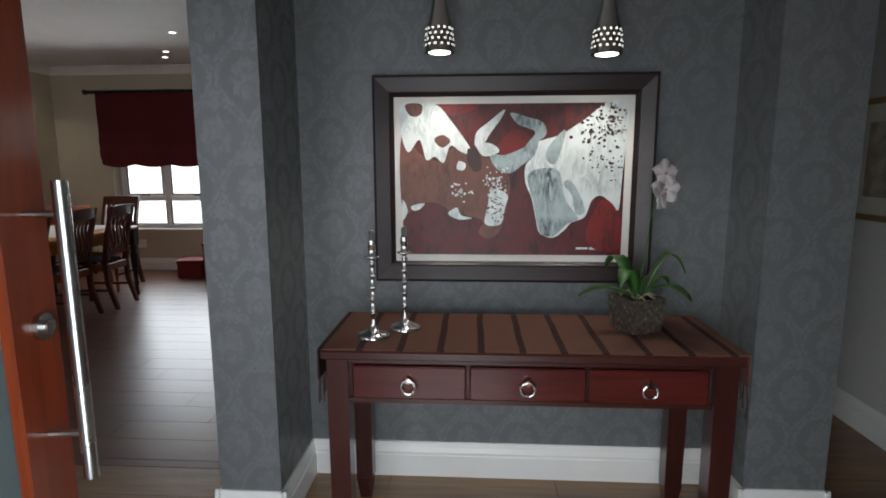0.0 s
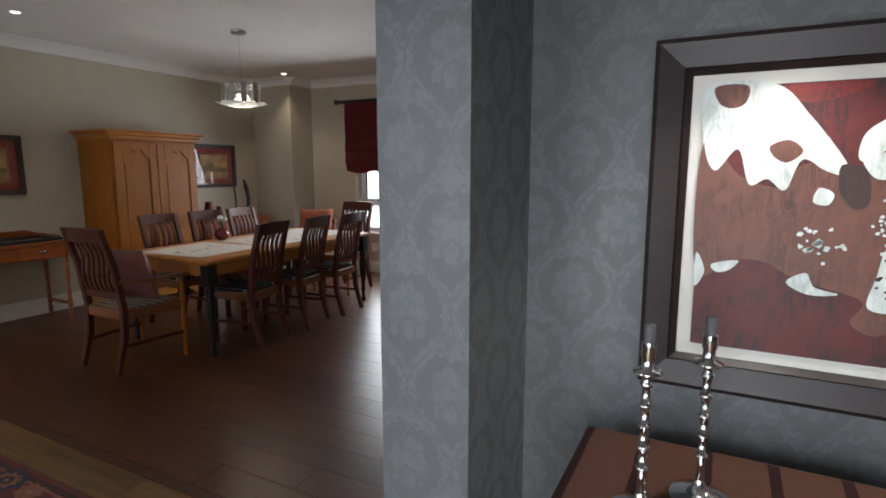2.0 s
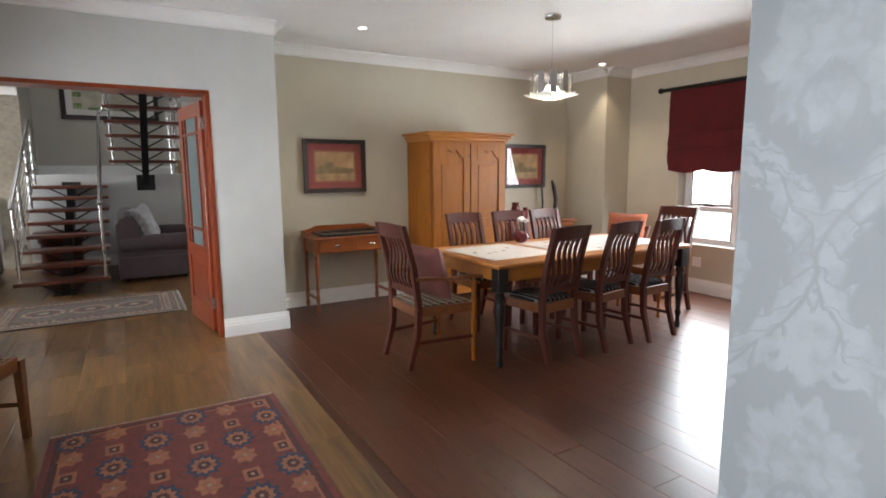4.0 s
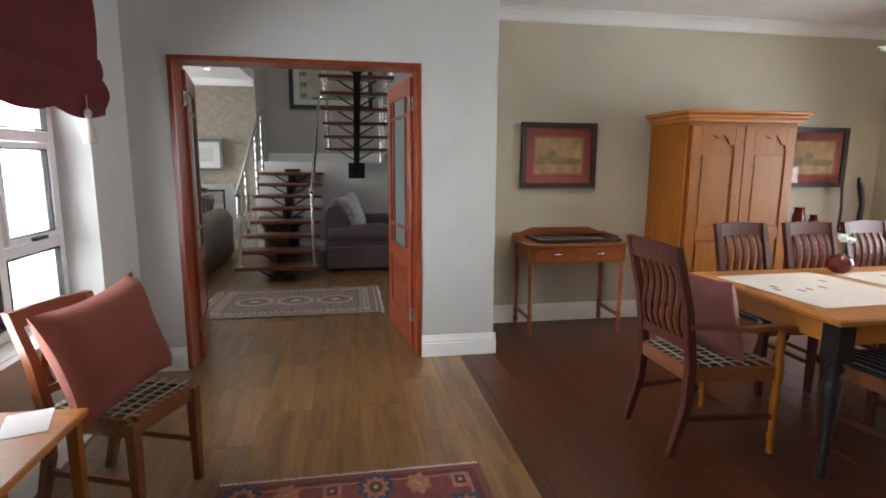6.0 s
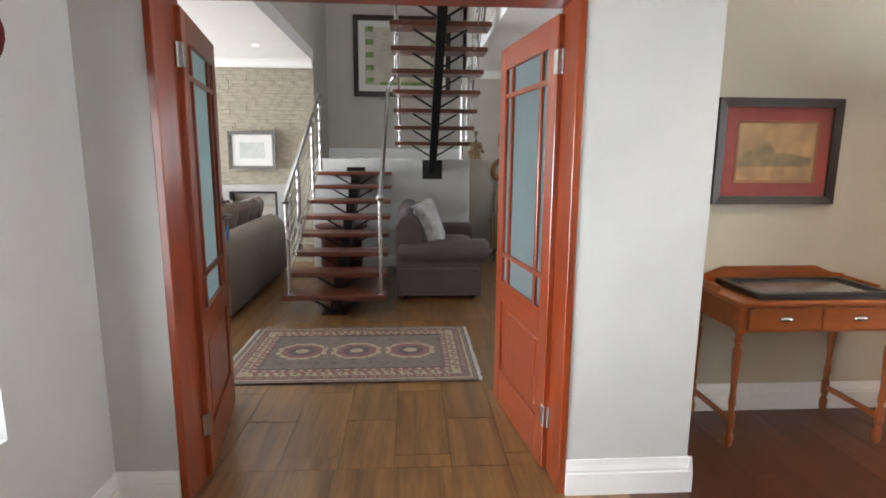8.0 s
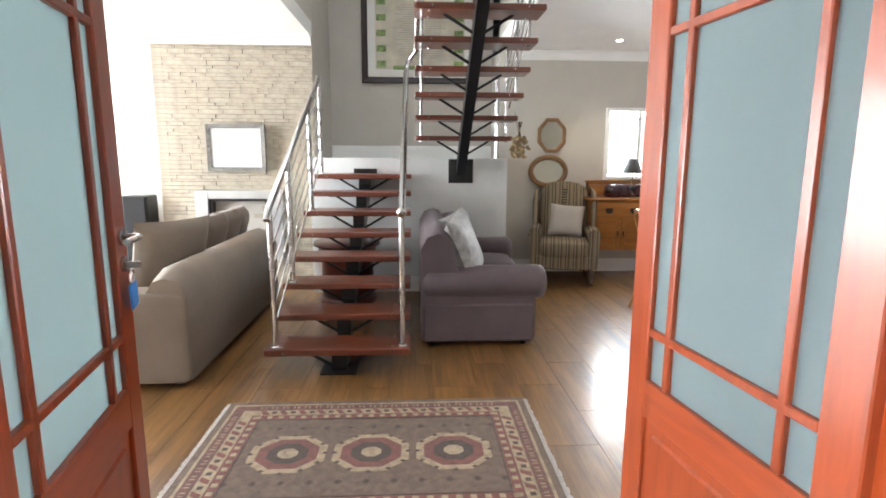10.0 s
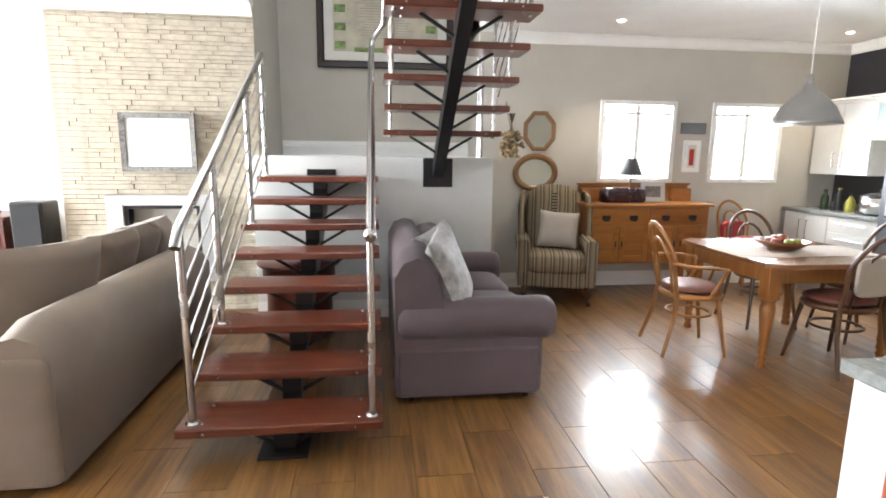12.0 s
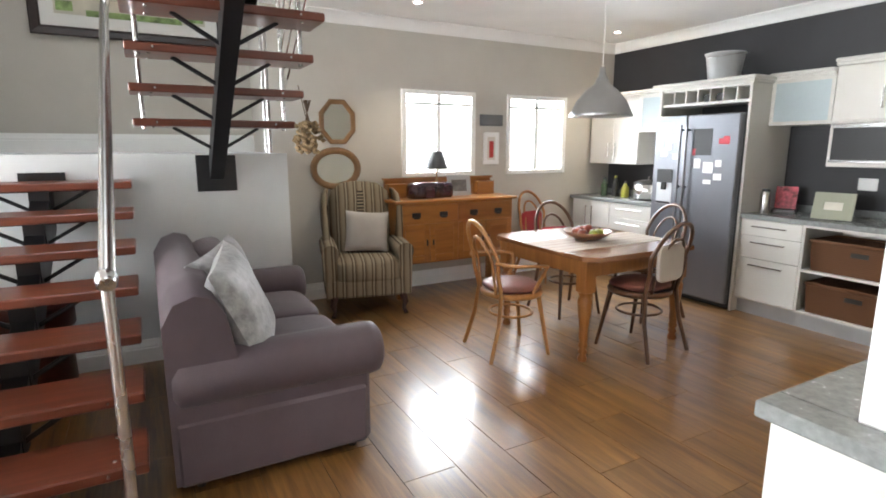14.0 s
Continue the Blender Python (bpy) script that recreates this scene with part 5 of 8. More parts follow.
for sy in (-1, 1):
    y0, y1 = sorted((sy * 0.004, sy * (AY - 0.03)))
    dr = part("door", box(AX - 0.02, AX - 0.005, y0, y1, 0.17, AZ - 0.03, 0.003), M_PINE, ar)
    st = Solid().box(AX - 0.005, AX + 0.008, y0, y0 + 0.085, 0.17, AZ - 0.03, 0.003).box(AX - 0.005, AX + 0.008, y1 - 0.085, y1, 0.17, AZ - 0.03, 0.003)
    st.box(AX - 0.005, AX + 0.008, y0 + 0.085, y1 - 0.085, 0.17, 0.29, 0.003).box(AX - 0.005, AX + 0.008, y0 + 0.085, y1 - 0.085, 0.80, 0.90, 0.003)
    yc, hw = (y0 + y1) / 2, (y1 - y0) / 2 - 0.085
    arch = [(y0 + 0.085, AZ - 0.03), (y0 + 0.085, AZ - 0.22)] + [(yc + hw * u, AZ - 0.22 + 0.11 * max(0, math.cos(u * math.pi * 0.5)) ** 0.6 - 0.02 * math.cos(u * 9)) for u in np.linspace(-0.9, 0.9, 11)] + [(y1 - 0.085, AZ - 0.22), (y1 - 0.085, AZ - 0.03)]
    st.prism(arch, "x", AX - 0.005, AX + 0.008)
    part("door_frame", st, M_PINE, dr)
    part("panel", box(AX - 0.006, AX + 0.001, yc - hw + 0.02, yc + hw - 0.02, 0.31, 0.78, 0.004).box(AX - 0.006, AX + 0.001, yc - hw + 0.02, yc + hw - 0.02, 0.92, AZ - 0.26, 0.004), M_PINE, dr)
    part("knob", Solid().lathe([(0.008, 0), (0.008, 0.012), (0.016, 0.02), (0.014, 0.032), (0.004, 0.036)], (AX + 0.008, sy * 0.05, 0.86), 14, Matrix.Rotation(math.pi / 2, 3, "Y")), M_PINE, dr)
kn = Solid()
for k in range(34):
    if rng.random() < 0.6:
        kn.lathe([(rng.uniform(0.006, 0.013), 0), (0.004, 0.0006)], (AX + 0.0085, rng.uniform(-AY + 0.05, AY - 0.05), rng.uniform(0.2, AZ - 0.1)), 9, Matrix.Rotation(math.pi / 2, 3, "Y"))
    else:
        kn.lathe([(rng.uniform(0.007, 0.014), 0), (0.004, 0.0006)], (rng.uniform(0.05, AX - 0.05), -AY - 0.0005, rng.uniform(0.2, AZ - 0.1)), 9, Matrix.Rotation(math.pi / 2, 3, "X"))
part("knot", kn, plain("pine_knot", (0.10, 0.035, 0.012), 0.5), ar, "dark brown pine knots")

# flower vase that stands on the far cabinet side of the table, red vases on the low cabinet
lc = thing("low_cabinet", "low brown wooden cabinet beside the armoire", "cabinet", (-6.195, 5.95, 0))
part("body", box(0, 0.42, -0.52, 0.52, 0.08, 0.78, 0.004), M_DESKWOOD, lc)
part("tabletop", box(-0.0, 0.45, -0.55, 0.55, 0.78, 0.81, 0.006), M_DESKWOOD, lc)
for sx, sy in ((0.03, -0.48), (0.03, 0.48), (0.39, -0.48), (0.39, 0.48)):
    part("leg", box(sx - 0.025, sx + 0.025, sy - 0.025, sy + 0.025, 0, 0.08), M_DESKWOOD, lc)
for sy in (-1, 1):
    part("door", box(0.42, 0.435, sy * 0.27 - 0.24, sy * 0.27 + 0.24, 0.14, 0.74, 0.004), M_DESKWOOD, lc)
M_REDGLAZE = plain("deep_red_glaze", (0.12, 0.006, 0.008), 0.2, coat=0.3)
for y, s_ in ((5.62, 1.0), (5.78, 0.7)):
    v_ = thing("vase", "deep red glazed vase on the low cabinet", "vase", (-5.95, y, 0.811), 0, "red vases")
    part("body", Solid().lathe([(0.04 * s_, 0), (0.05 * s_, 0.02), (0.055 * s_, 0.14 * s_), (0.04 * s_, 0.21 * s_), (0.05 * s_, 0.23 * s_)], n=18), M_REDGLAZE, v_)
dv = thing("driftwood_stand", "dark slender wooden stand with two upright branches", "ornament", (-5.95, 6.16, 0.811))
part("base", box(-0.07, 0.07, -0.16, 0.16, 0, 0.025, 0.004), M_BLACKLEG, dv)
part("branch", Solid().tube([(0, -0.1, 0.02), (0.01, -0.1, 0.2), (0.0, -0.11, 0.42)], 0.012, 8).tube([(0, 0.12, 0.02), (0.0, 0.13, 0.25), (0.0, 0.09, 0.42), (0.01, 0.05, 0.5)], [0.03, 0.024, 0.028, 0.012], 8), M_BLACKLEG, dv)
fv = thing("flower_vase", "round dark red vase with white flowers on the table", "vase", (-4.42, 4.50, 0.7725))
part("body", Solid().lathe([(0.03, 0), (0.06, 0.02), (0.075, 0.06), (0.055, 0.10), (0.03, 0.115)], n=18), M_REDGLAZE, fv)
part("stem", Solid().tube([(0, 0, 0.10), (0.01, 0.01, 0.2)], 0.004, 6).tube([(0.01, 0, 0.10), (0.03, -0.02, 0.19)], 0.004, 6), M_LEAF, fv)
for q in range(4):
    part("flower", Solid().lathe([(0.008, 0), (0.024, 0.012), (0.028, 0.026), (0.016, 0.036)], (rng.uniform(-0.02, 0.04), rng.uniform(-0.04, 0.03), 0.185 + 0.006 * q), 10), M_WHITE, fv)

# writing desk with a picture lying on it
dk = thing("writing_desk", "small cherry wood desk with two drawers and turned legs", "desk", (-6.195, 3.395, 0))
DW, DD, DZ2 = 0.43, 0.44, 0.78
part("tabletop", box(0.0, DD + 0.02, -DW - 0.02, DW + 0.02, DZ2 - 0.025, DZ2, 0.006), M_DESKWOOD, dk)
part("body", box(0.01, DD - 0.015, -DW + 0.02, DW - 0.02, DZ2 - 0.165, DZ2 - 0.025), M_DESKWOOD, dk)
gal = [(-DW - 0.01, DZ2), (-DW - 0.01, DZ2 + 0.04), (-DW + 0.06, DZ2 + 0.045), (-DW + 0.16, DZ2 + 0.085), (DW - 0.16, DZ2 + 0.085), (DW - 0.06, DZ2 + 0.045), (DW + 0.01, DZ2 + 0.04), (DW + 0.01, DZ2)]
part("gallery", Solid().prism(gal, "x", 0.0, 0.018).box(0.018, 0.26, -DW - 0.012, -DW + 0.004, DZ2, DZ2 + 0.032, 0.003).box(0.018, 0.26, DW - 0.004, DW + 0.012, DZ2, DZ2 + 0.032, 0.003), M_DESKWOOD, dk)
DLEG = [(0.012, 0), (0.018, 0.02), (0.022, 0.06), (0.012, 0.09), (0.020, 0.11), (0.020, 0.18), (0.013, 0.20), (0.019, 0.24), (0.014, 0.30), (0.021, 0.46), (0.022, 0.52), (0.013, 0.54), (0.023, 0.57), (0.016, 0.59), (0.023, 0.615)]
for x in (0.035, DD - 0.035):
    for sy in (-1, 1):
        part("leg", Solid().lathe(DLEG, (x, sy * (DW - 0.03), 0), 14).box(x - 0.023, x + 0.023, sy * (DW - 0.03) - 0.023, sy * (DW - 0.03) + 0.023, 0.61, DZ2 - 0.025, 0.003), M_DESKWOOD, dk)
for sy in (-1, 1):
    part("stretcher", box(0.05, DD - 0.05, sy * (DW - 0.03) - 0.009, sy * (DW - 0.03) + 0.009, 0.13, 0.16, 0.003), M_DESKWOOD, dk)
    dr = part("drawer", box(DD - 0.016, DD - 0.002, sy * 0.19 - 0.185, sy * 0.19 + 0.185, DZ2 - 0.15, DZ2 - 0.04, 0.004), M_DESKWOOD, dk)
    part("cup_pull", Solid().lathe([(0.036, 0), (0.034, 0.012), (0.022, 0.02), (0.006, 0.024)], (DD - 0.003, sy * 0.19, DZ2 - 0.092), 16, Matrix.Rotation(math.pi / 2, 3, "Y") @ Matrix.Diagonal((0.42, 1, 1))), M_STEEL, dr, "nickel cup pull")
lp = thing("loose_picture", "black framed picture lying flat on the desk", "picture", (-5.96, 3.42, DZ2 + 0.001), 0)
part("frame", Solid().box(-0.19, -0.15, -0.36, 0.36, 0, 0.028, 0.004).box(0.15, 0.19, -0.36, 0.36, 0, 0.028, 0.004).box(-0.15, 0.15, -0.36, -0.32, 0, 0.028, 0.004).box(-0.15, 0.15, 0.32, 0.36, 0, 0.028, 0.004), M_BLACKLEG, lp)
part("pane", box(-0.15, 0.15, -0.32, 0.32, 0.004, 0.014), plain("grey_glazed_print", (0.16, 0.15, 0.14), 0.08), lp, "grey print behind glass")

M_MAROON = plain("maroon_mount_card", (0.22, 0.022, 0.018), 0.7, vary=0.06)
M_OLDPRINT = plain("ochre_landscape_print", (0.36, 0.21, 0.085), 0.6, vary=0.3, scale=9)
M_DARKFRAME = wood("dark_picture_frame", (0.012, 0.006, 0.005), (0.035, 0.016, 0.012), "X", 0.45, 1.5, coat=0.0)
for y, g in ((3.357, ""), (5.945, "")):
    o = picture("picture", "ochre landscape print with maroon mount in dark frame", 0.69, 0.565, (-6.197, y, 1.495), 90, M_DARKFRAME, M_MAROON, M_OLDPRINT, 0.045, 0.085, 0.035)
    part("print_border", frame_bars(0.455, 0.33, 0.006, 0.0165, False), M_GOLDFRAME, o)
    hills = Solid().add([(x, -0.0152, z) for x, z in ((-0.21, -0.02), (-0.12, 0.03), (-0.06, 0.06), (0.0, 0.0), (0.2, -0.03), (0.2, -0.08), (-0.21, -0.08))], [tuple(range(7))])
    part("hill_shape", hills, plain("olive_print_ink", (0.20, 0.13, 0.05), 0.6, vary=0.4, scale=20), o)

# chandelier of steel petals
ch = thing("chandelier", "round chandelier of steel and glass petals, lit", "lamp", (-4.1, 4.55, 2.02))
part("rose", Solid().lathe([(0.065, H - 2.02 - 0.028), (0.07, H - 2.02 - 0.02), (0.07, H - 2.02)], n=24), M_CHROME, ch, "chrome ceiling rose")
part("cord", Solid().rod((0, 0, 0.23), (0, 0, H - 2.02 - 0.02), 0.003, n=6), M_CHROME, ch)
part("hub", Solid().lathe([(0.03, 0.05), (0.06, 0.06), (0.06, 0.19), (0.02, 0.21), (0.01, 0.25)], n=18), M_CHROME, ch)
for k in range(10):
    w_ = 2 * math.pi * k / 10
    part("petal", box(0.165, 0.171, -0.026, 0.026, 0.035, 0.215, 0.002).box(0.06, 0.166, -0.012, 0.012, 0.19, 0.196, 0.002), M_STEEL, ch, at=Matrix.Rotation(w_, 4, "Z"))
    part("glass_petal", Solid().prism([(0.05, -0.02), (0.19, -0.055), (0.235, 0.0), (0.19, 0.055), (0.05, 0.02)], "z", 0.0, 0.006), translucent("petal_glass", (0.92, 0.93, 0.9), 0.8) if k == 0 else bpy.data.materials["petal_glass"], ch, at=Matrix.Rotation(w_ + 0.3, 4, "Z") @ pose(0, 0, -0.01, 0, -12, 0))
for k in range(5):
    w_ = 2 * math.pi * k / 5
    part("bulb", Solid().lathe([(0.004, -0.02), (0.018, -0.008), (0.02, 0.008), (0.010, 0.03)], (0.085 * math.cos(w_), 0.085 * math.sin(w_), 0.035), 10), M_LAMPGLOW, ch, "lit bulb")

# crates by the window, cushion on the window chair, wall socket
M_REDBOX = plain("red_lacquered_box", (0.16, 0.012, 0.014), 0.4)
bx = thing("storage_box", "red lacquered storage box on the floor", "box", (-3.50, 6.72, 0), 6)
part("body", box(-0.15, 0.15, -0.15, 0.15, 0, 0.19, 0.006), M_REDBOX, bx)
part("lid", box(-0.157, 0.157, -0.157, 0.157, 0.19, 0.225, 0.006), M_REDBOX, bx)
bx = thing("storage_box", "tall red lacquered storage box on the floor", "box", (-3.14, 6.78, 0), -4)
part("body", box(-0.17, 0.17, -0.17, 0.17, 0, 0.40, 0.006), M_REDBOX, bx)
part("lid", box(-0.178, 0.178, -0.178, 0.178, 0.40, 0.44, 0.006), M_REDBOX, bx)
dining_chair("armchair", "dark wooden carver chair at the far head of the table", (-4.15, 6.02, 0), 178, True)
dining_chair("wooden_chair", "low wooden chair with orange cushion beside the window", (-5.02, 6.50, 0), 190, False, True, "", None, None, 0.5)
cu = thing("cushion", "orange-red cushion on the low chair by the window", "cushion", (-5.01, 6.52, 0.468), 195)
part("cover", Solid().pillow(0.50, 0.46, 0.15, pose(0, -0.06, 0.23, 14, 0, 0)), plain("orange_cushion_cloth", (0.40, 0.11, 0.05), 0.85, sheen=0.2), cu)
so = thing("wall_socket", "white plastic wall socket above the skirting", "socket", (-4.42, 7.118, 0.36))
part("plate", box(-0.055, 0.055, -0.012, 0, -0.055, 0.055, 0.004), M_WHITE, so)
part("switch", box(-0.03, -0.01, -0.016, -0.012, -0.012, 0.012, 0.002), M_WHITE, so)

# patterned rugs


def rug(name, label, w, l, at, turn, field, border, inks, kind_):
    """A flat rug: field, border bands and woven motifs as thin inlays."""
    o = thing(name, label, "rug", at, turn)
    part("woven_field", box(-w / 2, w / 2, -l / 2, l / 2, 0, 0.010, 0.003), field, o)
    edge = 0.035
    for k, (wd, m_) in enumerate(border):
        a, b = w / 2 - edge, l / 2 - edge
        z = 0.0102 + 0.0003 * k
        part("border", Solid().box(-a, a, b - wd, b, 0.009, z).box(-a, a, -b, -b + wd, 0.009, z).box(-a, -a + wd, -b + wd, b - wd, 0.009, z).box(a - wd, a, -b + wd, b - wd, 0.009, z), m_, o)
        edge += wd + 0.004
    for q, ink in enumerate(inks):
        s = Solid()
        z = 0.0112 + 0.0003 * q
        if kind_ == "medallion":
            for c_ in (-1, 0, 1):
                yc = c_ * l * 0.235
                r = (0.19, 0.15, 0.10, 0.05)[q]
                pts = []
                for i in range(8):
                    w_ = math.pi / 8 + i * math.pi / 4
                    pts.append((r * 0.95 * math.cos(w_), yc + r * math.sin(w_) * 1.05, z))
                s.add(pts, [tuple(range(8))])
                if q == 2:
                    for i in range(12):
                        w_ = i * math.pi / 6
                        x, y = 0.17 * math.cos(w_), yc + 0.18 * math.sin(w_)
                        s.add([(x - 0.012, y, z), (x, y - 0.016, z), (x + 0.012, y, z), (x, y + 0.016, z)], [(0, 1, 2, 3)])
            # rows of small figures woven into the border bands
            inset, step, size = ((0.138, 0.5, 0), (0.138, 0.105, 0.030), (0.138, 0.105, 0.013), (0.195, 0.062, 0.014))[q]
            for half, along, swap in ((l / 2, w / 2, False), (w / 2, l / 2, True)):
                n_ = int((2 * along - 0.3) / step)
                for i in range(n_ if size else 0):
                    u = (i - (n_ - 1) / 2) * step + (step / 2 if q == 2 else 0)
                    for sgn in (-1, 1):
                        v = sgn * (half - inset)
                        sh = ((-1, -0.8), (0.1, -0.8), (1, 0.8), (-0.1, 0.8)) if q == 1 else ((-1, -1), (1, -1), (1, 1), (-1, 1))
                        s.add([((v + e * size, u + d_ * size, z) if swap else (u + d_ * size, v + e * size, z)) for d_, e in sh], [(0, 1, 2, 3)])
                        if q == 3:
                            v = sgn * (half - 0.079)
                            for d_ in (-0.012, 0.012):
                                s.add([((v + e * 0.012, u + d_ + k * 0.004, z) if swap else (u + d_ + k * 0.004, v + e * 0.012, z)) for k, e in sh], [(0, 1, 2, 3)])
            if q == 2:
                for i in range(11):
                    for x in (-0.245, 0.245):
                        y = (i - 5) * 0.125
                        s.add([(x - 0.02, y - 0.006, z), (x, y - 0.022, z), (x + 0.02, y - 0.006, z), (x, y + 0.016, z)], [(0, 1, 2, 3)])
        else:
            n_, m_ = 10, 6
            for i in range(n_):
                for j in range(m_):
                    sort = (i + 2 * j) % 3
                    if (q == 0 and sort != 0) or (q == 2 and sort == 2):
                        continue
                    x = -w / 2 + 0.115 + j * (w - 0.23) / (m_ - 1)
                    y = -l / 2 + 0.12 + i * (l - 0.24) / (n_ - 1)
                    r = (0.126, 0.088, 0.050, 0.017)[q] * (0.9 if sort == 1 else 1.0)
                    k_ = (10, 4, 7)[sort]
                    pts = []
                    for e in range(2 * k_):
                        w_ = math.pi * e / k_
                        rr = r * (1.0 if e % 2 else 0.72)
                        pts.append((x + 0.72 * rr * math.cos(w_), y + rr * math.sin(w_), z))
                    s.add(pts, [tuple(range(2 * k_))])
        tagged(part("motif", s, ink, o), kind="stuff")
    fr_ = Solid()
    for i in range(int(w / 0.014)):
        x = -w / 2 + 0.007 + i * 0.014
        for sgn in (-1, 1):
            fr_.box(x - 0.003, x + 0.003, sgn * l / 2, sgn * (l / 2 + rng.uniform(0.02, 0.03)), 0.0, 0.003)
    tagged(part("fringe", fr_, M_CLOTH, o, "cream fringe"), kind="stuff")
    return o


def yarn(name, c):
    return plain(name, c, 0.95, vary=0.22, scale=30, fine=240, relief=0.12, sheen=0.15)


Y_RED, Y_NAVY, Y_ORANGE, Y_MAROON = yarn("brick_red_yarn", (0.17, 0.026, 0.018)), yarn("navy_yarn", (0.020, 0.034, 0.085)), yarn("rust_orange_yarn", (0.35, 0.125, 0.058)), yarn("maroon_yarn", (0.07, 0.010, 0.010))
Y_CREAM, Y_BROWN, Y_ROSE, Y_TAN, Y_MAUVE = yarn("cream_yarn", (0.32, 0.24, 0.155)), yarn("dark_brown_yarn", (0.05, 0.03, 0.022)), yarn("rose_brown_yarn", (0.155, 0.048, 0.036)), yarn("grey_tan_yarn", (0.125, 0.080, 0.055)), yarn("mauve_brown_yarn", (0.13, 0.050, 0.038))
rug("entry_rug", "brick red rug with navy and orange flower motifs", 1.18, 2.05, (-2.93, 1.53, 0.001), 90, Y_RED, [(0.03, Y_MAROON), (0.012, Y_ORANGE)], [Y_NAVY, Y_ORANGE, Y_MAROON, Y_CREAM], "flowers")
rug("living_rug", "rose and tan rug with three octagon medallions, cream fringe", 1.14, 1.72, (-7.235, 0.965, 0.001), 0, Y_TAN, [(0.015, Y_CREAM), (0.05, Y_MAUVE), (0.06, Y_CREAM), (0.045, Y_ROSE), (0.006, Y_BROWN)], [Y_CREAM, Y_ROSE, Y_BROWN, Y_CREAM], "medallion")

# ---- staircase ----
RISE, RUN = 0.155, 0.287
stair = thing("staircase", "open stair of reddish hardwood treads on black steel spine", "staircase", (0, 0, 0))


def tread_at(k):
    return -8.20 - RUN * k, 0.185 + RISE * k


SY0, SY1 = 0.185, 1.145
def tread_mesh(w):
    s = Solid().box(-0.30, 0, -w / 2, w / 2, -0.045, 0, 0.006)
    return s
TREAD = tread_mesh(SY1 - SY0).mesh("tread")
CAP = Solid().rod((0, 0, -0.001), (0, 0, 0.004), 0.009, 0.007, 8).mesh("bolt")
NUT = Solid().rod((0, 0, 0.001), (0, 0, -0.005), 0.009, 0.007, 8).mesh("bolt")
STUD = Solid().rod((-0.001, 0, 0), (0.005, 0, 0), 0.008, 0.006, 8).mesh("bolt")


def bolts(tread):
    """Bolt heads on the top, the underside and the front edge of a tread."""
    for y in (-0.37, 0.37):
        for x in (-0.25, -0.06):
            part("bolt", CAP, M_STEEL, tread, "steel bolt head", at=(x, y, 0))
            part("bolt", NUT, M_STEEL, tread, "steel bolt head", at=(x, y, -0.045))
    for y in (-0.35, 0.35):
        part("bolt", STUD, M_STEEL, tread, "steel bolt head", at=(0, y, -0.022))


YC = (SY0 + SY1) / 2
for k in range(8):
    x, z = tread_at(k)
    tr = part("tread", TREAD, M_TREAD, stair, at=(x, YC, z))
    bolts(tr)
    br = Solid()
    for sy in (-1, 1):
        br.tube([(-0.15, 0, -0.20), (-0.15, sy * 0.26, -0.046)], 0.014, 4)
    br.box(-0.26, -0.04, -0.30, 0.30, -0.053, -0.046)
    br.box(-0.21, -0.09, -0.05, 0.05, -0.22, -0.05)
    part("bracket", br, M_BLACKSTEEL, tr, "black steel bracket")
x0, z0 = tread_at(0)
x7, z7 = tread_at(7)
part("spine", Solid().prism([(x0 - 0.05, 0), (x0 - 0.20, 0), (x7 - 0.26, z7 - 0.30), (-10.51, z7 - 0.22), (-10.51, z7 - 0.02), (x7 - 0.10, z7 - 0.10)], "y", YC - 0.045, YC + 0.045).box(x0 - 0.24, x0 - 0.02, YC - 0.12, YC + 0.12, 0, 0.012).box(-10.51, -10.50, YC - 0.12, YC + 0.12, z7 - 0.02, z7 + 0.05), M_BLACKSTEEL, stair, "black steel spine beam")
# upper flight
UY = 1.665
for k in range(11):
    x, z = -10.14 + 0.254 * k, 1.645 + 0.178 * k
    tr = part("tread", TREAD, M_TREAD, stair, at=pose(x, UY, z))
    bolts(tr)
    br = Solid()
    for sy in (-1, 1):
        br.tube([(-0.15, 0, -0.20), (-0.15, sy * 0.26, -0.046)], 0.014, 4)
    part("bracket", br, M_BLACKSTEEL, tr, "black steel bracket")
part("spine", Solid().prism([(-10.50, 1.25), (-10.50, 1.37), (-10.40, 1.47), (-7.56, 3.46), (-7.56, 3.32), (-10.30, 1.38)], "y", UY - 0.045, UY + 0.045), M_BLACKSTEEL, stair, "black steel spine beam")
part("wall_plate", box(-10.51, -10.495, UY - 0.13, UY + 0.13, 1.17, 1.42, 0.002), M_BLACKSTEEL, stair, "square black steel wall plate")


drum = thing("drum_table", "low round dark red wooden drum table under the stair", "table", (-10.16, 0.50, 0))
part("tabletop", Solid().lathe([(0.30, 0.565), (0.325, 0.575), (0.33, 0.59), (0.325, 0.605), (0.05, 0.61)], n=32), M_CHEST, drum)
part("apron", Solid().lathe([(0.27, 0.44), (0.285, 0.45), (0.285, 0.565)], n=32), M_CHEST, drum)
part("body", Solid().lathe([(0.24, 0.06), (0.26, 0.10), (0.255, 0.44)], n=32), M_CHEST, drum)
part("plinth", Solid().lathe([(0.28, 0), (0.285, 0.04), (0.25, 0.06)], n=32), M_CHEST, drum)


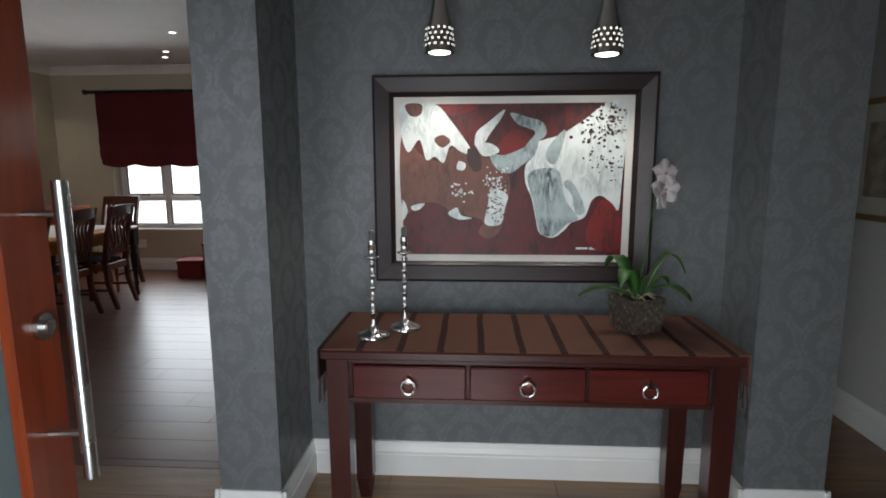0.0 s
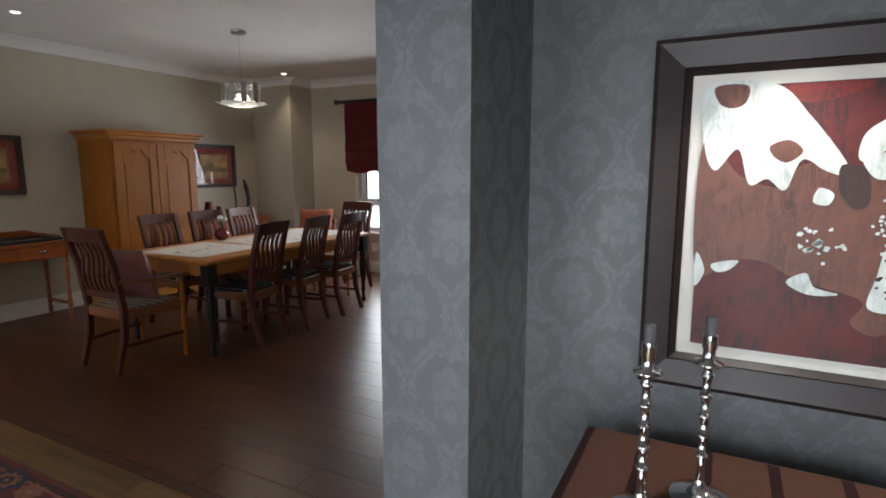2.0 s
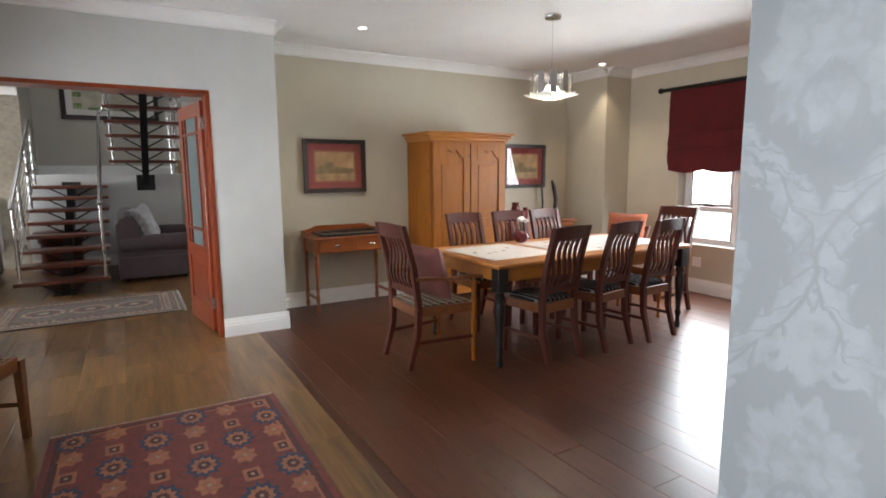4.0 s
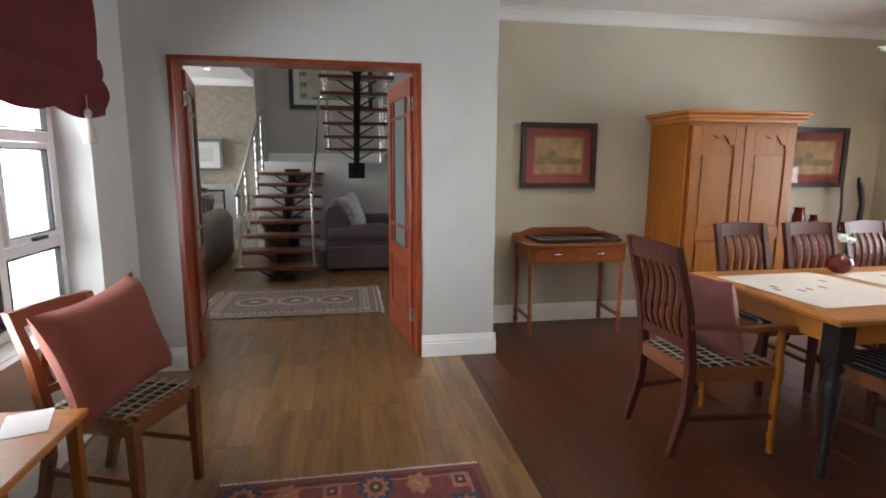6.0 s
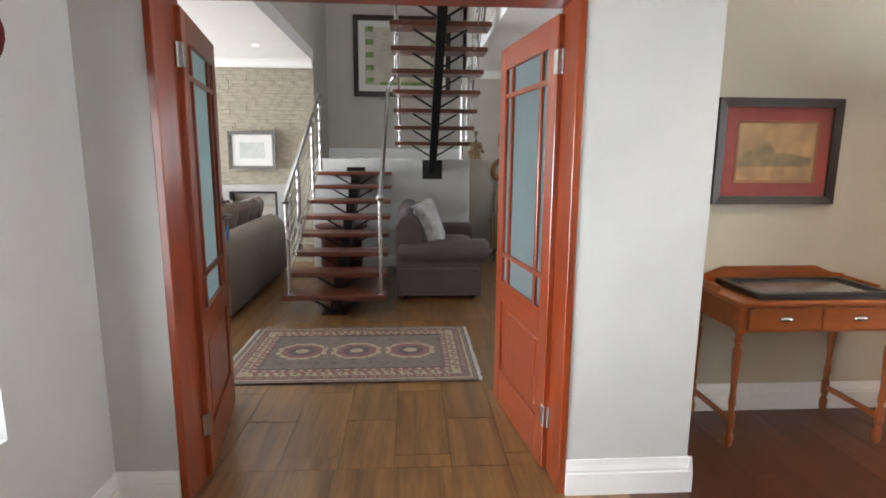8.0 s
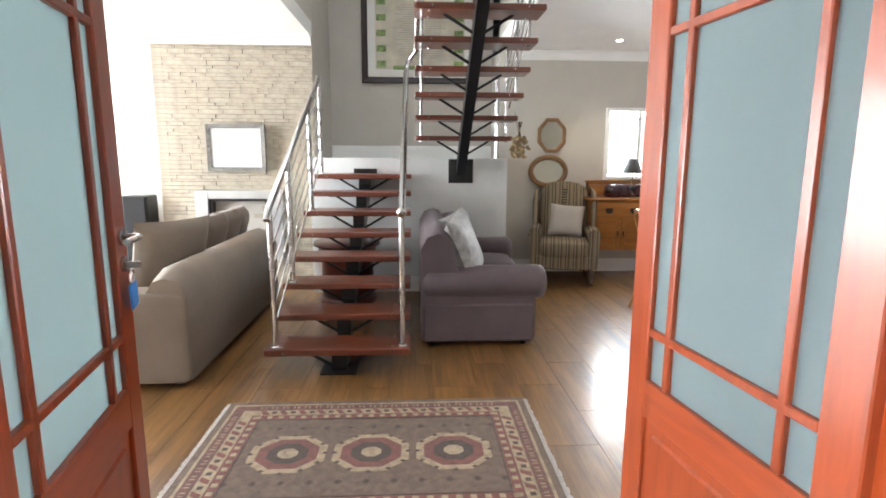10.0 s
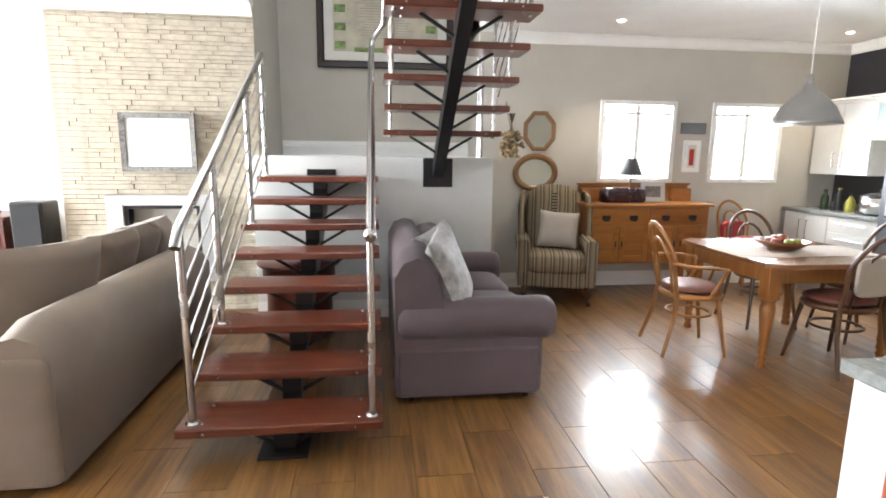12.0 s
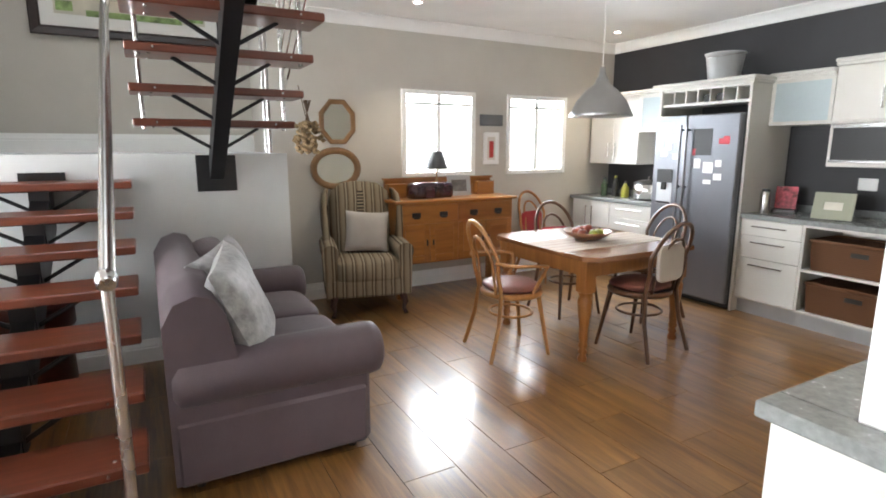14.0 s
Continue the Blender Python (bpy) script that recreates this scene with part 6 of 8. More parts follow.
def handrail(name, y, posts, first, last, label):
    """Steel posts on the treads, a round rail and thin lines between."""
    o = thing(name, label, "railing", (0, 0, 0), 0, "stair railings")
    tops = []
    for k in posts:
        x, z = tread_at(k)
        px = x - 0.07
        h = 0.92
        part("post", Solid().rod((px, y, z), (px, y, z + h), 0.019, n=14).lathe([(0.034, 0), (0.034, 0.006), (0.022, 0.012)], (px, y, z), 16), M_STEEL, o)
        tops.append((px, z + h))
    (xa, za), (xb, zb) = tops[0], tops[-1]
    sl = (zb - za) / (xb - xa)
    part("handrail", Solid().tube([(xa + 0.06, y, za - 0.035 + sl * 0.06), (xa, y, za + 0.01), (xb, y, zb + 0.01)], 0.024, 14), M_STEEL, o)
    if last:
        for q in range(6):
            d_ = -0.13 * (q + 1)
            part("wire", Solid().rod((xa, y, za + d_), (xb, y, zb + d_), 0.007, n=8), M_STEEL, o)
    return o


handrail("stair_railing", 0.25, (0, 2, 5, 7), 0, True, "brushed steel stair railing with thin sloping bars")
o = thing("stair_railing", "tall brushed steel newel post and handrail of the stair", "railing", (0, 0, 0), 0, "stair railings")
nx = tread_at(0)[0] - 0.07
part("post", Solid().rod((nx, 1.096, 0.185), (nx, 1.096, 1.10), 0.019, n=14).lathe([(0.034, 0), (0.034, 0.006), (0.022, 0.012)], (nx, 1.096, 0.185), 16), M_STEEL, o)
part("handrail", Solid().tube([(nx + 0.05, 1.10, 1.075), (nx, 1.10, 1.10), (-10.25, 1.10, 2.26), (-10.33, 1.115, 2.36), (-10.25, 1.20, 2.46), (-9.2, 1.24, 3.22), (-7.7, 1.245, 4.28)], 0.024, 14), M_STEEL, o)
part("knob", Solid().lathe([(0.008, -0.034), (0.026, -0.024), (0.033, 0), (0.026, 0.024), (0.008, 0.034)], (nx + 0.02, 1.098, 1.085), 16), M_STEEL, o)
o = thing("stair_railing", "steel balusters and thin bars of the upper stair flight", "railing", (0, 0, 0), 0, "stair railings")
for yy in (UY - 0.42, UY + 0.42):
    for k in (0, 2, 4, 6, 8):
        x, z = -10.21 + 0.254 * k, 1.645 + 0.178 * k
        part("post", Solid().rod((x, yy, z - 0.06), (x, yy, z + 0.92), 0.014, n=10), M_STEEL, o)
    xa, xb = -10.21, -10.21 + 0.254 * 8
    for q in range(5):
        part("wire", Solid().rod((xa, yy, 1.645 + 0.15 * (q + 1)), (xb, yy, 1.645 + 0.178 * 8 + 0.15 * (q + 1)), 0.006, n=8), M_STEEL, o)
part("newel", Solid().rod((-10.60, 2.06, 1.43), (-10.60, 2.06, 2.4), 0.016, n=10).rod((-10.75, 2.06, 1.43), (-10.75, 2.06, 2.4), 0.010, n=8), M_STEEL, o)
hb = thing("dried_flowers", "bunch of dried cream flowers hung from the stair tread", "dried flowers", (-9.93, 2.17, 1.60))
fl = Solid()
for k in range(150):
    a_, r, z = rng.uniform(0, 6.28), rng.uniform(0, 0.11), rng.uniform(-0.16, 0.03)
    r *= 1 - abs(z + 0.065) * 4
    fl.lathe([(0.004, -0.014), (rng.uniform(0.013, 0.023), 0.0), (0.006, 0.014)], (r * math.cos(a_), r * math.sin(a_), z), 6)
part("bloom", fl, plain("dried_flower_straw", (0.30, 0.21, 0.11), 0.9, vary=0.4, scale=40), hb)
st_ = Solid()
for k in range(9):
    st_.tube([(rng.uniform(-0.03, 0.03), rng.uniform(-0.03, 0.03), 0.0), (0, 0, 0.09), (rng.uniform(-0.03, 0.03), rng.uniform(-0.03, 0.03), 0.17)], 0.004, 5)
part("stalk", st_.rod((0, -0.01, 0.07), (0, -0.05, 0.26), 0.003, n=5), plain("dried_stalk", (0.12, 0.08, 0.05), 0.9), hb)

# ---- living room ----


def sofa(name, label, L, D, at, turn, m_, m_seat, arm_roll, seats, back_h, arm_h, m_arm=None):
    """A sofa along local x that faces +y; the origin is at its middle on the floor."""
    o = thing(name, label, "sofa", at, turn)
    aw = 0.22
    part("base", Solid().box(-L / 2 + 0.01, L / 2 - 0.01, -D / 2 + 0.01, D / 2 - 0.03, 0.035, 0.34, 0.02), m_, o)
    for sx in (-1, 1):
        for sy in (-1, 1):
            part("foot", Solid().lathe([(0.02, 0), (0.028, 0.036)], (sx * (L / 2 - 0.08), sy * (D / 2 - 0.10), 0), 10), M_BLACKLEG, o)
        x0, x1 = sorted((sx * (L / 2 - aw), sx * L / 2))
        if arm_roll:
            xc, r = sx * (L / 2 - aw / 2 - 0.02), aw / 2 + 0.02
            part("arm_panel", box(xc - aw / 2 + 0.02, xc + aw / 2 - 0.005, -D / 2 + 0.03, D / 2 - 0.015, 0.035, arm_h - r, 0.02), m_, o)
            prof = [(xc + sx * 0.02 + r * math.cos(w), arm_h - r + r * 0.95 * math.sin(w)) for w in np.linspace(0, 2 * math.pi, 25)[:-1]]
            rings = []
            for y, s_ in ((-D / 2 + 0.02, 0.8), (-D / 2 + 0.05, 1.0), (0, 1.03), (D / 2 - 0.01, 1.06), (D / 2 + 0.035, 1.0), (D / 2 + 0.055, 0.82)):
                rings.append([(xc + (x - xc) * s_, y, arm_h - r + (z - arm_h + r) * s_) for x, z in prof])
            part("arm", Solid().loft(rings), m_, o)
        else:
            part("arm", Solid().cushion(x0, x1, -D / 2, D / 2, 0.03, arm_h, 0.002, 16.0, 40, 20), m_, o)
    rings = []
    ht = back_h
    for x in np.linspace(-L / 2 + 0.02, L / 2 - 0.02, 15):
        e = min(1.0, (L / 2 - abs(x)) / 0.16)
        t_ = ht - 0.07 * (1 - e) ** 2
        rings.append([(x, -D / 2 + 0.0, 0.05), (x, -D / 2 + 0.28, 0.05), (x, -D / 2 + 0.30, 0.5), (x, -D / 2 + 0.25, t_ - 0.10), (x, -D / 2 + 0.20, t_ - 0.02), (x, -D / 2 + 0.13, t_), (x, -D / 2 + 0.05, t_ - 0.03), (x, -D / 2 + 0.0, t_ - 0.12)])
    part("back", Solid().loft(rings), m_, o)
    n_ = seats
    wd = (L - 2 * aw) / n_
    for k in range(n_):
        a_ = -L / 2 + aw + k * wd
        part("seat_cushion", Solid().cushion(a_ + 0.004, a_ + wd - 0.004, -D / 2 + 0.27, D / 2 - 0.0, 0.33, 0.485, 0.02, 6.0, 26, 12), m_seat, o)
        if not arm_roll:
            continue
        part("back_cushion", Solid().cushion(a_ + 0.008, a_ + wd - 0.008, -0.11, 0.11, -0.22, 0.22, 0.03, 4.5, 26, 12, pose(0, -D / 2 + 0.33, 0.68, 12, 0, 0)), m_seat, o)
    return o


sofa("sofa", "aubergine-grey two-seat sofa with rolled arms beside the stair", 1.70, 0.90, (-9.57, 1.675, 0), 0, M_GREYSOFA, M_GREYSOFA, True, 2, 0.93, 0.62)
M_SILVER = plain("crushed_silver_velvet", (0.36, 0.36, 0.36), 0.5, vary=0.3, scale=18, fine=90, relief=0.12, sheen=0.6)
M_LINEN = plain("pale_linen_cushion", (0.42, 0.38, 0.34), 0.85, vary=0.08, fine=180, relief=0.05)
for k, (x, y, z, rx, rz, s_) in enumerate(((-9.02, 1.58, 0.74, 22, 76, 0.52), (-9.28, 1.56, 0.74, 20, 60, 0.50))):
    cu = thing("cushion", "crushed silver velvet cushion leaning on the sofa", "cushion", (x, y, 0.49), 0, "sofa cushions")
    part("cover", Solid().pillow(s_, s_, 0.17, pose(0, 0, 0.25, rx, 8, rz - 90)), M_SILVER, cu)

sofa("sofa", "taupe sofa with low rounded arms in front of the fireplace", 2.20, 0.98, (-9.14, -0.705, 0), 180, M_TAUPE, M_TAUPE, False, 3, 0.755, 0.61)
for k, (x, rz, m_) in enumerate(((-8.66, -34, M_TAUPE), (-9.32, -10, M_TAUPE_DK), (-9.70, -5, M_TAUPE_DK), (-10.0, 6, M_TAUPE_DK))):
    cu = thing("cushion", "large soft taupe cushion on the sofa back" if k == 0 else "mocha brown scatter cushion on the taupe sofa", "cushion", (x, -0.56, 0.49), 0, "taupe sofa cushions")
    s_ = 0.56 if k == 0 else 0.46
    part("cover", Solid().pillow(s_, s_ * 0.92, 0.22, pose(0, 0, 0.27, -16, 0, rz)), m_, cu)
th_ = thing("throw", "pale turquoise folded throw over the sofa arm", "throw", (-8.15, -0.78, 0.615), 0)
part("cloth", Solid().cushion(-0.115, 0.115, -0.2, 0.2, 0, 0.03, 0.004), plain("turquoise_throw", (0.35, 0.52, 0.52), 0.9, sheen=0.2), th_)

# fireplace in the stone wall
fp = thing("fireplace", "steel framed built-in fireplace in a stone wall", "fireplace", (-10.80, -0.745, 0))
M_GALV = plain("brushed_pale_steel", (0.50, 0.51, 0.52), 0.38, 0.6, vary=0.08)
part("surround", Solid().box(-0.08, 0.05, -0.46, -0.32, 0.30, 1.075, 0.004).box(-0.08, 0.05, 0.32, 0.46, 0.30, 1.075, 0.004).box(-0.08, 0.05, -0.32, 0.32, 0.985, 1.075, 0.004).box(-0.08, 0.05, -0.32, 0.32, 0.30, 0.36, 0.004), M_GALV, fp)
part("inner_frame", Solid().box(-0.09, 0.025, -0.32, -0.285, 0.36, 0.985).box(-0.09, 0.025, 0.285, 0.32, 0.36, 0.985).box(-0.09, 0.025, -0.285, 0.285, 0.955, 0.985), M_BLACKSTEEL, fp)
part("firebox", box(-0.083, -0.072, -0.284, 0.284, 0.36, 0.954), plain("pale_firebrick", (0.42, 0.40, 0.36), 0.8), fp, "pale firebrick back")
picture("picture", "small pale print in ornate silver frame on stone wall", 0.617, 0.50, (-10.785, -0.734, 1.53), 90, plain("ornate_pewter_frame", (0.15, 0.145, 0.135), 0.45, 0.5, 0.5, 60, 0.25, 120), plain("white_mount_card", (0.80, 0.80, 0.78), 0.7, vary=0.02), plain("pale_seascape_print", (0.55, 0.58, 0.56), 0.6, vary=0.15, scale=8), 0.045, 0.10, 0.03)

# big framed document on the stair wall
bp = picture("picture", "very large framed document with cream border in dark frame", 1.50, 1.20, (-12.095, 1.255, 2.99), 90, M_DARKFRAME, plain("white_mount_card_large", (0.74, 0.73, 0.70), 0.7, vary=0.03), plain("cream_parchment", (0.58, 0.54, 0.44), 0.7, vary=0.14, scale=5), 0.075, 0.10, 0.04, False)
ln = Solid()
for k in range(24):
    w_ = rng.uniform(0.18, 0.36)
    ln.box(-w_, w_, -0.0155, -0.0146, 0.36 - k * 0.028, 0.366 - k * 0.028)
part("text_line", ln, plain("grey_document_ink", (0.34, 0.32, 0.28), 0.7), bp, "faint lines of writing")
M_BORDER = plain("soft_green_print", (0.24, 0.34, 0.13), 0.7, vary=0.4, scale=14)
for sx in (-1, 1):
    for k in range(5):
        part("painted_motif", box(sx * 0.50 - 0.06, sx * 0.50 + 0.06, -0.0155, -0.0146, -0.40 + k * 0.19, -0.32 + k * 0.19), M_BORDER, bp, "green painted border motif")
part("painted_border", box(-0.35, 0.38, -0.0155, -0.0146, -0.43, -0.38), M_BORDER, bp, "green painted border strip")

# chest of drawers with photo frames, loudspeaker
cd = thing("chest_of_drawers", "red mahogany chest of drawers against the white wall", "chest", (-11.29, -2.90, 0))
part("body", box(0, 0.52, -0.85, 0.85, 0.10, 0.86, 0.004), M_CHEST, cd)
part("tabletop", box(0, 0.55, -0.88, 0.88, 0.86, 0.89, 0.006), M_CHEST, cd)
part("plinth", box(0, 0.53, -0.86, 0.86, 0, 0.10, 0.004), M_CHEST, cd)
for c_ in range(2):
    for r in range(3):
        y0, z0_ = -0.82 + c_ * 0.83, 0.13 + r * 0.245
        dr = part("drawer", box(0.52, 0.535, y0, y0 + 0.80, z0_, z0_ + 0.225, 0.004).box(0.535, 0.542, y0 + 0.05, y0 + 0.75, z0_ + 0.04, z0_ + 0.185, 0.003), M_CHEST, cd)
        part("handle", box(0.545, 0.56, y0 + 0.34, y0 + 0.46, z0_ + 0.10, z0_ + 0.118, 0.003), M_GOLDFRAME, dr, "brass bar handle")
M_PHOTO = plain("grey_photo_print", (0.17, 0.165, 0.16), 0.4, vary=0.4, scale=14)
for k, (y, w_, h_, a_) in enumerate(((-2.30, 0.16, 0.20, 60), (-2.52, 0.15, 0.21, 75), (-2.80, 0.26, 0.20, 85), (-3.15, 0.18, 0.22, 95))):
    pf = thing("photo_frame", "small standing photo frame on the chest of drawers", "photo frame", (-11.0, y, 0.891), a_, "photo frames")
    lean = pose(0, 0, 0, -12, 0, 0)
    fm = Solid()
    for b_ in ((-w_ / 2, -w_ / 2 + 0.02, 0, h_), (w_ / 2 - 0.02, w_ / 2, 0, h_), (-w_ / 2 + 0.02, w_ / 2 - 0.02, 0, 0.02), (-w_ / 2 + 0.02, w_ / 2 - 0.02, h_ - 0.02, h_)):
        fm.box(b_[0], b_[1], -0.012, 0.004, b_[2], b_[3], 0.002, lean)
    part("frame", fm, (M_GALV, M_BLACKLEG, M_GOLDFRAME, M_BLACKLEG)[k], pf)
    part("photo", box(-w_ / 2 + 0.02, w_ / 2 - 0.02, -0.006, 0.0, 0.02, h_ - 0.02, 0, lean), M_PHOTO, pf)
    part("strut", box(-0.02, 0.02, 0.0, 0.006, 0, h_ * 0.7, 0, pose(0, 0.085, 0, 14, 0, 0)), M_BLACKLEG, pf)
ls = thing("loudspeaker", "tall black floor-standing loudspeaker beside the stone wall", "loudspeaker", (-10.85, -1.83, 0), 90)
part("cabinet", box(-0.13, 0.13, -0.13, 0.13, 0.03, 1.02, 0.012), M_BLACKLEG, ls)
part("base", box(-0.16, 0.16, -0.16, 0.16, 0, 0.03, 0.006), M_BLACKSTEEL, ls)
part("grille", box(-0.115, 0.115, -0.142, -0.13, 0.10, 1.0, 0.008), plain("black_grille_cloth", (0.014, 0.014, 0.016), 0.9, fine=300), ls)

# wing chair
WOOL = [(0.0, (0.28, 0.23, 0.16)), (0.30, (0.11, 0.078, 0.048)), (0.45, (0.33, 0.28, 0.20)), (0.62, (0.08, 0.058, 0.04)), (0.70, (0.17, 0.125, 0.078)), (0.85, (0.26, 0.21, 0.145))]
M_STRIPE = stripes("olive_and_cream_striped_wool", WOOL, "X", 0.085)
wc = thing("wing_chair", "high-backed wing chair in olive and cream striped wool", "armchair", (-11.06, 2.95, 0), 76)
# faces local -y
part("seat", Solid().cushion(-0.30, 0.30, -0.36, 0.22, 0.30, 0.50, 0.02, 6), M_STRIPE, wc)
part("base", box(-0.33, 0.33, -0.34, 0.30, 0.17, 0.34, 0.02), M_STRIPE, wc)
rings = []
for z, hw, yb, th in ((0.30, 0.30, 0.22, 0.14), (0.60, 0.31, 0.25, 0.13), (0.90, 0.31, 0.29, 0.12), (1.06, 0.27, 0.32, 0.10), (1.13, 0.17, 0.335, 0.07), (1.15, 0.06, 0.34, 0.05)):
    rings.append([(-hw, yb, z), (-hw * 0.5, yb - th * 0.35, z), (hw * 0.5, yb - th * 0.35, z), (hw, yb, z), (hw, yb + th, z), (0, yb + th * 1.1, z), (-hw, yb + th, z)])
part("backrest", Solid().loft(rings), M_STRIPE, wc)
for sx in (-1, 1):
    rings = []
    for z, y0, y1, x, t_ in ((0.55, -0.02, 0.34, 0.33, 0.06), (0.72, 0.02, 0.38, 0.345, 0.06), (0.92, 0.06, 0.42, 0.35, 0.055), (1.04, 0.14, 0.43, 0.335, 0.045), (1.08, 0.24, 0.42, 0.31, 0.03)):
        rings.append([(sx * (x - t_ / 2), y0 + 0.02, z), (sx * x, y0, z), (sx * (x + t_ / 2), y0 + 0.02, z), (sx * (x + t_ / 2), y1, z), (sx * (x - t_ / 2), y1, z)])
    part("wing", Solid().loft(rings), M_STRIPE, wc)
    prof = [(sx * 0.33 + 0.075 * math.cos(w), 0.57 + 0.075 * math.sin(w)) for w in np.linspace(-0.6, math.pi + 0.6, 14)] + [(sx * 0.33 - 0.045, 0.18), (sx * 0.33 + 0.045, 0.18)]
    part("arm", Solid().prism(prof, "y", -0.33, 0.28, True), M_STRIPE, wc)
    part("front_leg", Solid().tube([(sx * 0.30, -0.30, 0.18), (sx * 0.32, -0.34, 0.11), (sx * 0.305, -0.32, 0.05), (sx * 0.32, -0.36, 0.012)], [0.035, 0.028, 0.016, 0.022], 10), M_MAHOG_Z, wc, "carved cabriole leg")
    part("back_leg", Solid().tube([(sx * 0.28, 0.26, 0.18), (sx * 0.28, 0.34, 0.0)], [0.026, 0.018], 8), M_MAHOG_Z, wc)
part("back_stripe", Solid().loft([[(-0.03, 0.205, 0.55), (0.03, 0.205, 0.55), (0.03, 0.215, 0.55), (-0.03, 0.215, 0.55)], [(-0.03, 0.243, 0.9), (0.03, 0.243, 0.9), (0.03, 0.26, 0.9), (-0.03, 0.26, 0.9)], [(-0.03, 0.282, 1.06), (0.03, 0.282, 1.06), (0.03, 0.30, 1.06), (-0.03, 0.30, 1.06)]], False), stripes("dark_patterned_band", [(0.0, (0.03, 0.025, 0.02)), (0.5, (0.30, 0.25, 0.17))], "Z", 0.03), wc, "dark patterned centre band")
cu = thing("cushion", "pale grey linen cushion on the wing chair", "cushion", (-11.00, 2.96, 0.505), 74)
part("cover", Solid().pillow(0.40, 0.38, 0.14, pose(0, 0.06, 0.20, -14, 4, 0)), M_LINEN, cu)


def mirror(name, label, n, rx, rz, at, m_):
    o = thing(name, label, "mirror", at, 90)
    outer = [(rx * math.cos(w), rz * math.sin(w)) for w in np.linspace(math.pi / n, 2 * math.pi + math.pi / n, n + 1)[:-1]]
    rings = []
    for s_, y in ((1, 0), (1, -0.022), (0.90, -0.03), (0.76, -0.022), (0.74, -0.006)):
        rings.append([(x * (1 - (1 - s_)), y, z * (1 - (1 - s_) * rx / rz)) for x, z in outer])
    part("frame", Solid().loft(rings, n > 12, True), m_, o)
    part("mirror_glass", Solid().add([(x * 0.78, -0.010, z * 0.78) for x, z in outer], [tuple(range(n))]), plain("mirror_silver", (0.48, 0.48, 0.47), 0.075, 1.0, vary=0, relief=0) if "mirror_silver" not in bpy.data.materials else bpy.data.materials["mirror_silver"], o, "silvered mirror glass")
    return o


M_OAK = wood("oak_frame", (0.15, 0.075, 0.028), (0.28, 0.15, 0.062), "Z", 0.35, 1.3, coat=0.2)
mirror("mirror", "octagonal wall mirror in oak frame", 8, 0.19, 0.225, (LX + 0.002, 2.87, 1.71), M_OAK)
mirror("mirror", "oval wall mirror in oak frame", 28, 0.25, 0.205, (LX + 0.002, 2.84, 1.27), M_OAK)

# sideboard with its things
M_HONEY = wood("honey_oak_sideboard", (0.23, 0.083, 0.017), (0.40, 0.165, 0.038), "Y", 0.32, 1.0, coat=0.25)
sb = thing("sideboard", "honey oak sideboard with four drawers and panelled doors", "sideboard", (LX + 0.02, 3.955, 0))
BY, BX, BZ = 0.69, 0.44, 0.97
part("body", box(0, BX - 0.02, -BY + 0.02, BY - 0.02, 0.34, BZ - 0.03, 0.004), M_HONEY, sb)
part("tabletop", box(0, BX + 0.02, -BY - 0.02, BY + 0.02, BZ - 0.03, BZ, 0.008), M_HONEY, sb)
part("upstand", box(0, 0.05, -BY + 0.06, BY - 0.06, BZ, BZ + 0.175, 0.004).box(0, 0.07, -BY + 0.04, BY - 0.04, BZ + 0.175, BZ + 0.195, 0.004).box(0.05, 0.13, -BY + 0.06, -BY + 0.28, BZ, BZ + 0.14, 0.004).box(0.05, 0.13, BY - 0.28, BY - 0.06, BZ, BZ + 0.14, 0.004), M_HONEY, sb)
for sx in (0.03, BX - 0.05):
    for sy in (-1, 1):
        part("leg", box(sx - 0.025, sx + 0.025, sy * (BY - 0.05) - 0.03, sy * (BY - 0.05) + 0.03, 0, 0.34, 0.004), M_HONEY, sb)
FW = (2 * BY - 0.08) / 2
for k in range(2):
    y0 = -BY + 0.04 + k * FW
    dr = part("drawer", box(BX - 0.02, BX - 0.004, y0 + 0.004, y0 + FW - 0.004, 0.755, BZ - 0.05, 0.004), M_HONEY, sb)
    for y1 in (y0 + FW * 0.27, y0 + FW * 0.73):
        part("pull", box(BX - 0.004, BX + 0.012, y1 - 0.045, y1 + 0.045, 0.80, 0.85, 0.006).box(BX + 0.008, BX + 0.018, y1 - 0.03, y1 + 0.03, 0.79, 0.81, 0.003), M_BLACKMETAL, dr, "dark drop pull")
    for j in range(2):
        a0, a1 = y0 + j * FW / 2 + 0.004, y0 + (j + 1) * FW / 2 - 0.004
        do = part("door", box(BX - 0.02, BX - 0.010, a0, a1, 0.36, 0.735, 0.003), M_HONEY, sb)
        for q0, q1, z0_, z1_ in ((a0, a0 + 0.055, 0.36, 0.735), (a1 - 0.055, a1, 0.36, 0.735), (a0 + 0.055, a1 - 0.055, 0.36, 0.425), (a0 + 0.055, a1 - 0.055, 0.67, 0.735)):
            part("door_rail", box(BX - 0.010, BX, q0, q1, z0_, z1_, 0.003), M_HONEY, do)
        yk = a1 - 0.03 if j == 0 else a0 + 0.03
        part("knob", box(BX, BX + 0.012, yk - 0.009, yk + 0.009, 0.52, 0.58, 0.004), M_BLACKMETAL, do)
lamp = thing("table_lamp", "small table lamp with black tapered shade on the sideboard", "lamp", (LX + 0.22, 3.83, BZ + 0.001))
part("base", Solid().lathe([(0.06, 0), (0.06, 0.012), (0.015, 0.03), (0.010, 0.10), (0.018, 0.16), (0.008, 0.20), (0.008, 0.36)], n=18), M_GOLDFRAME, lamp)
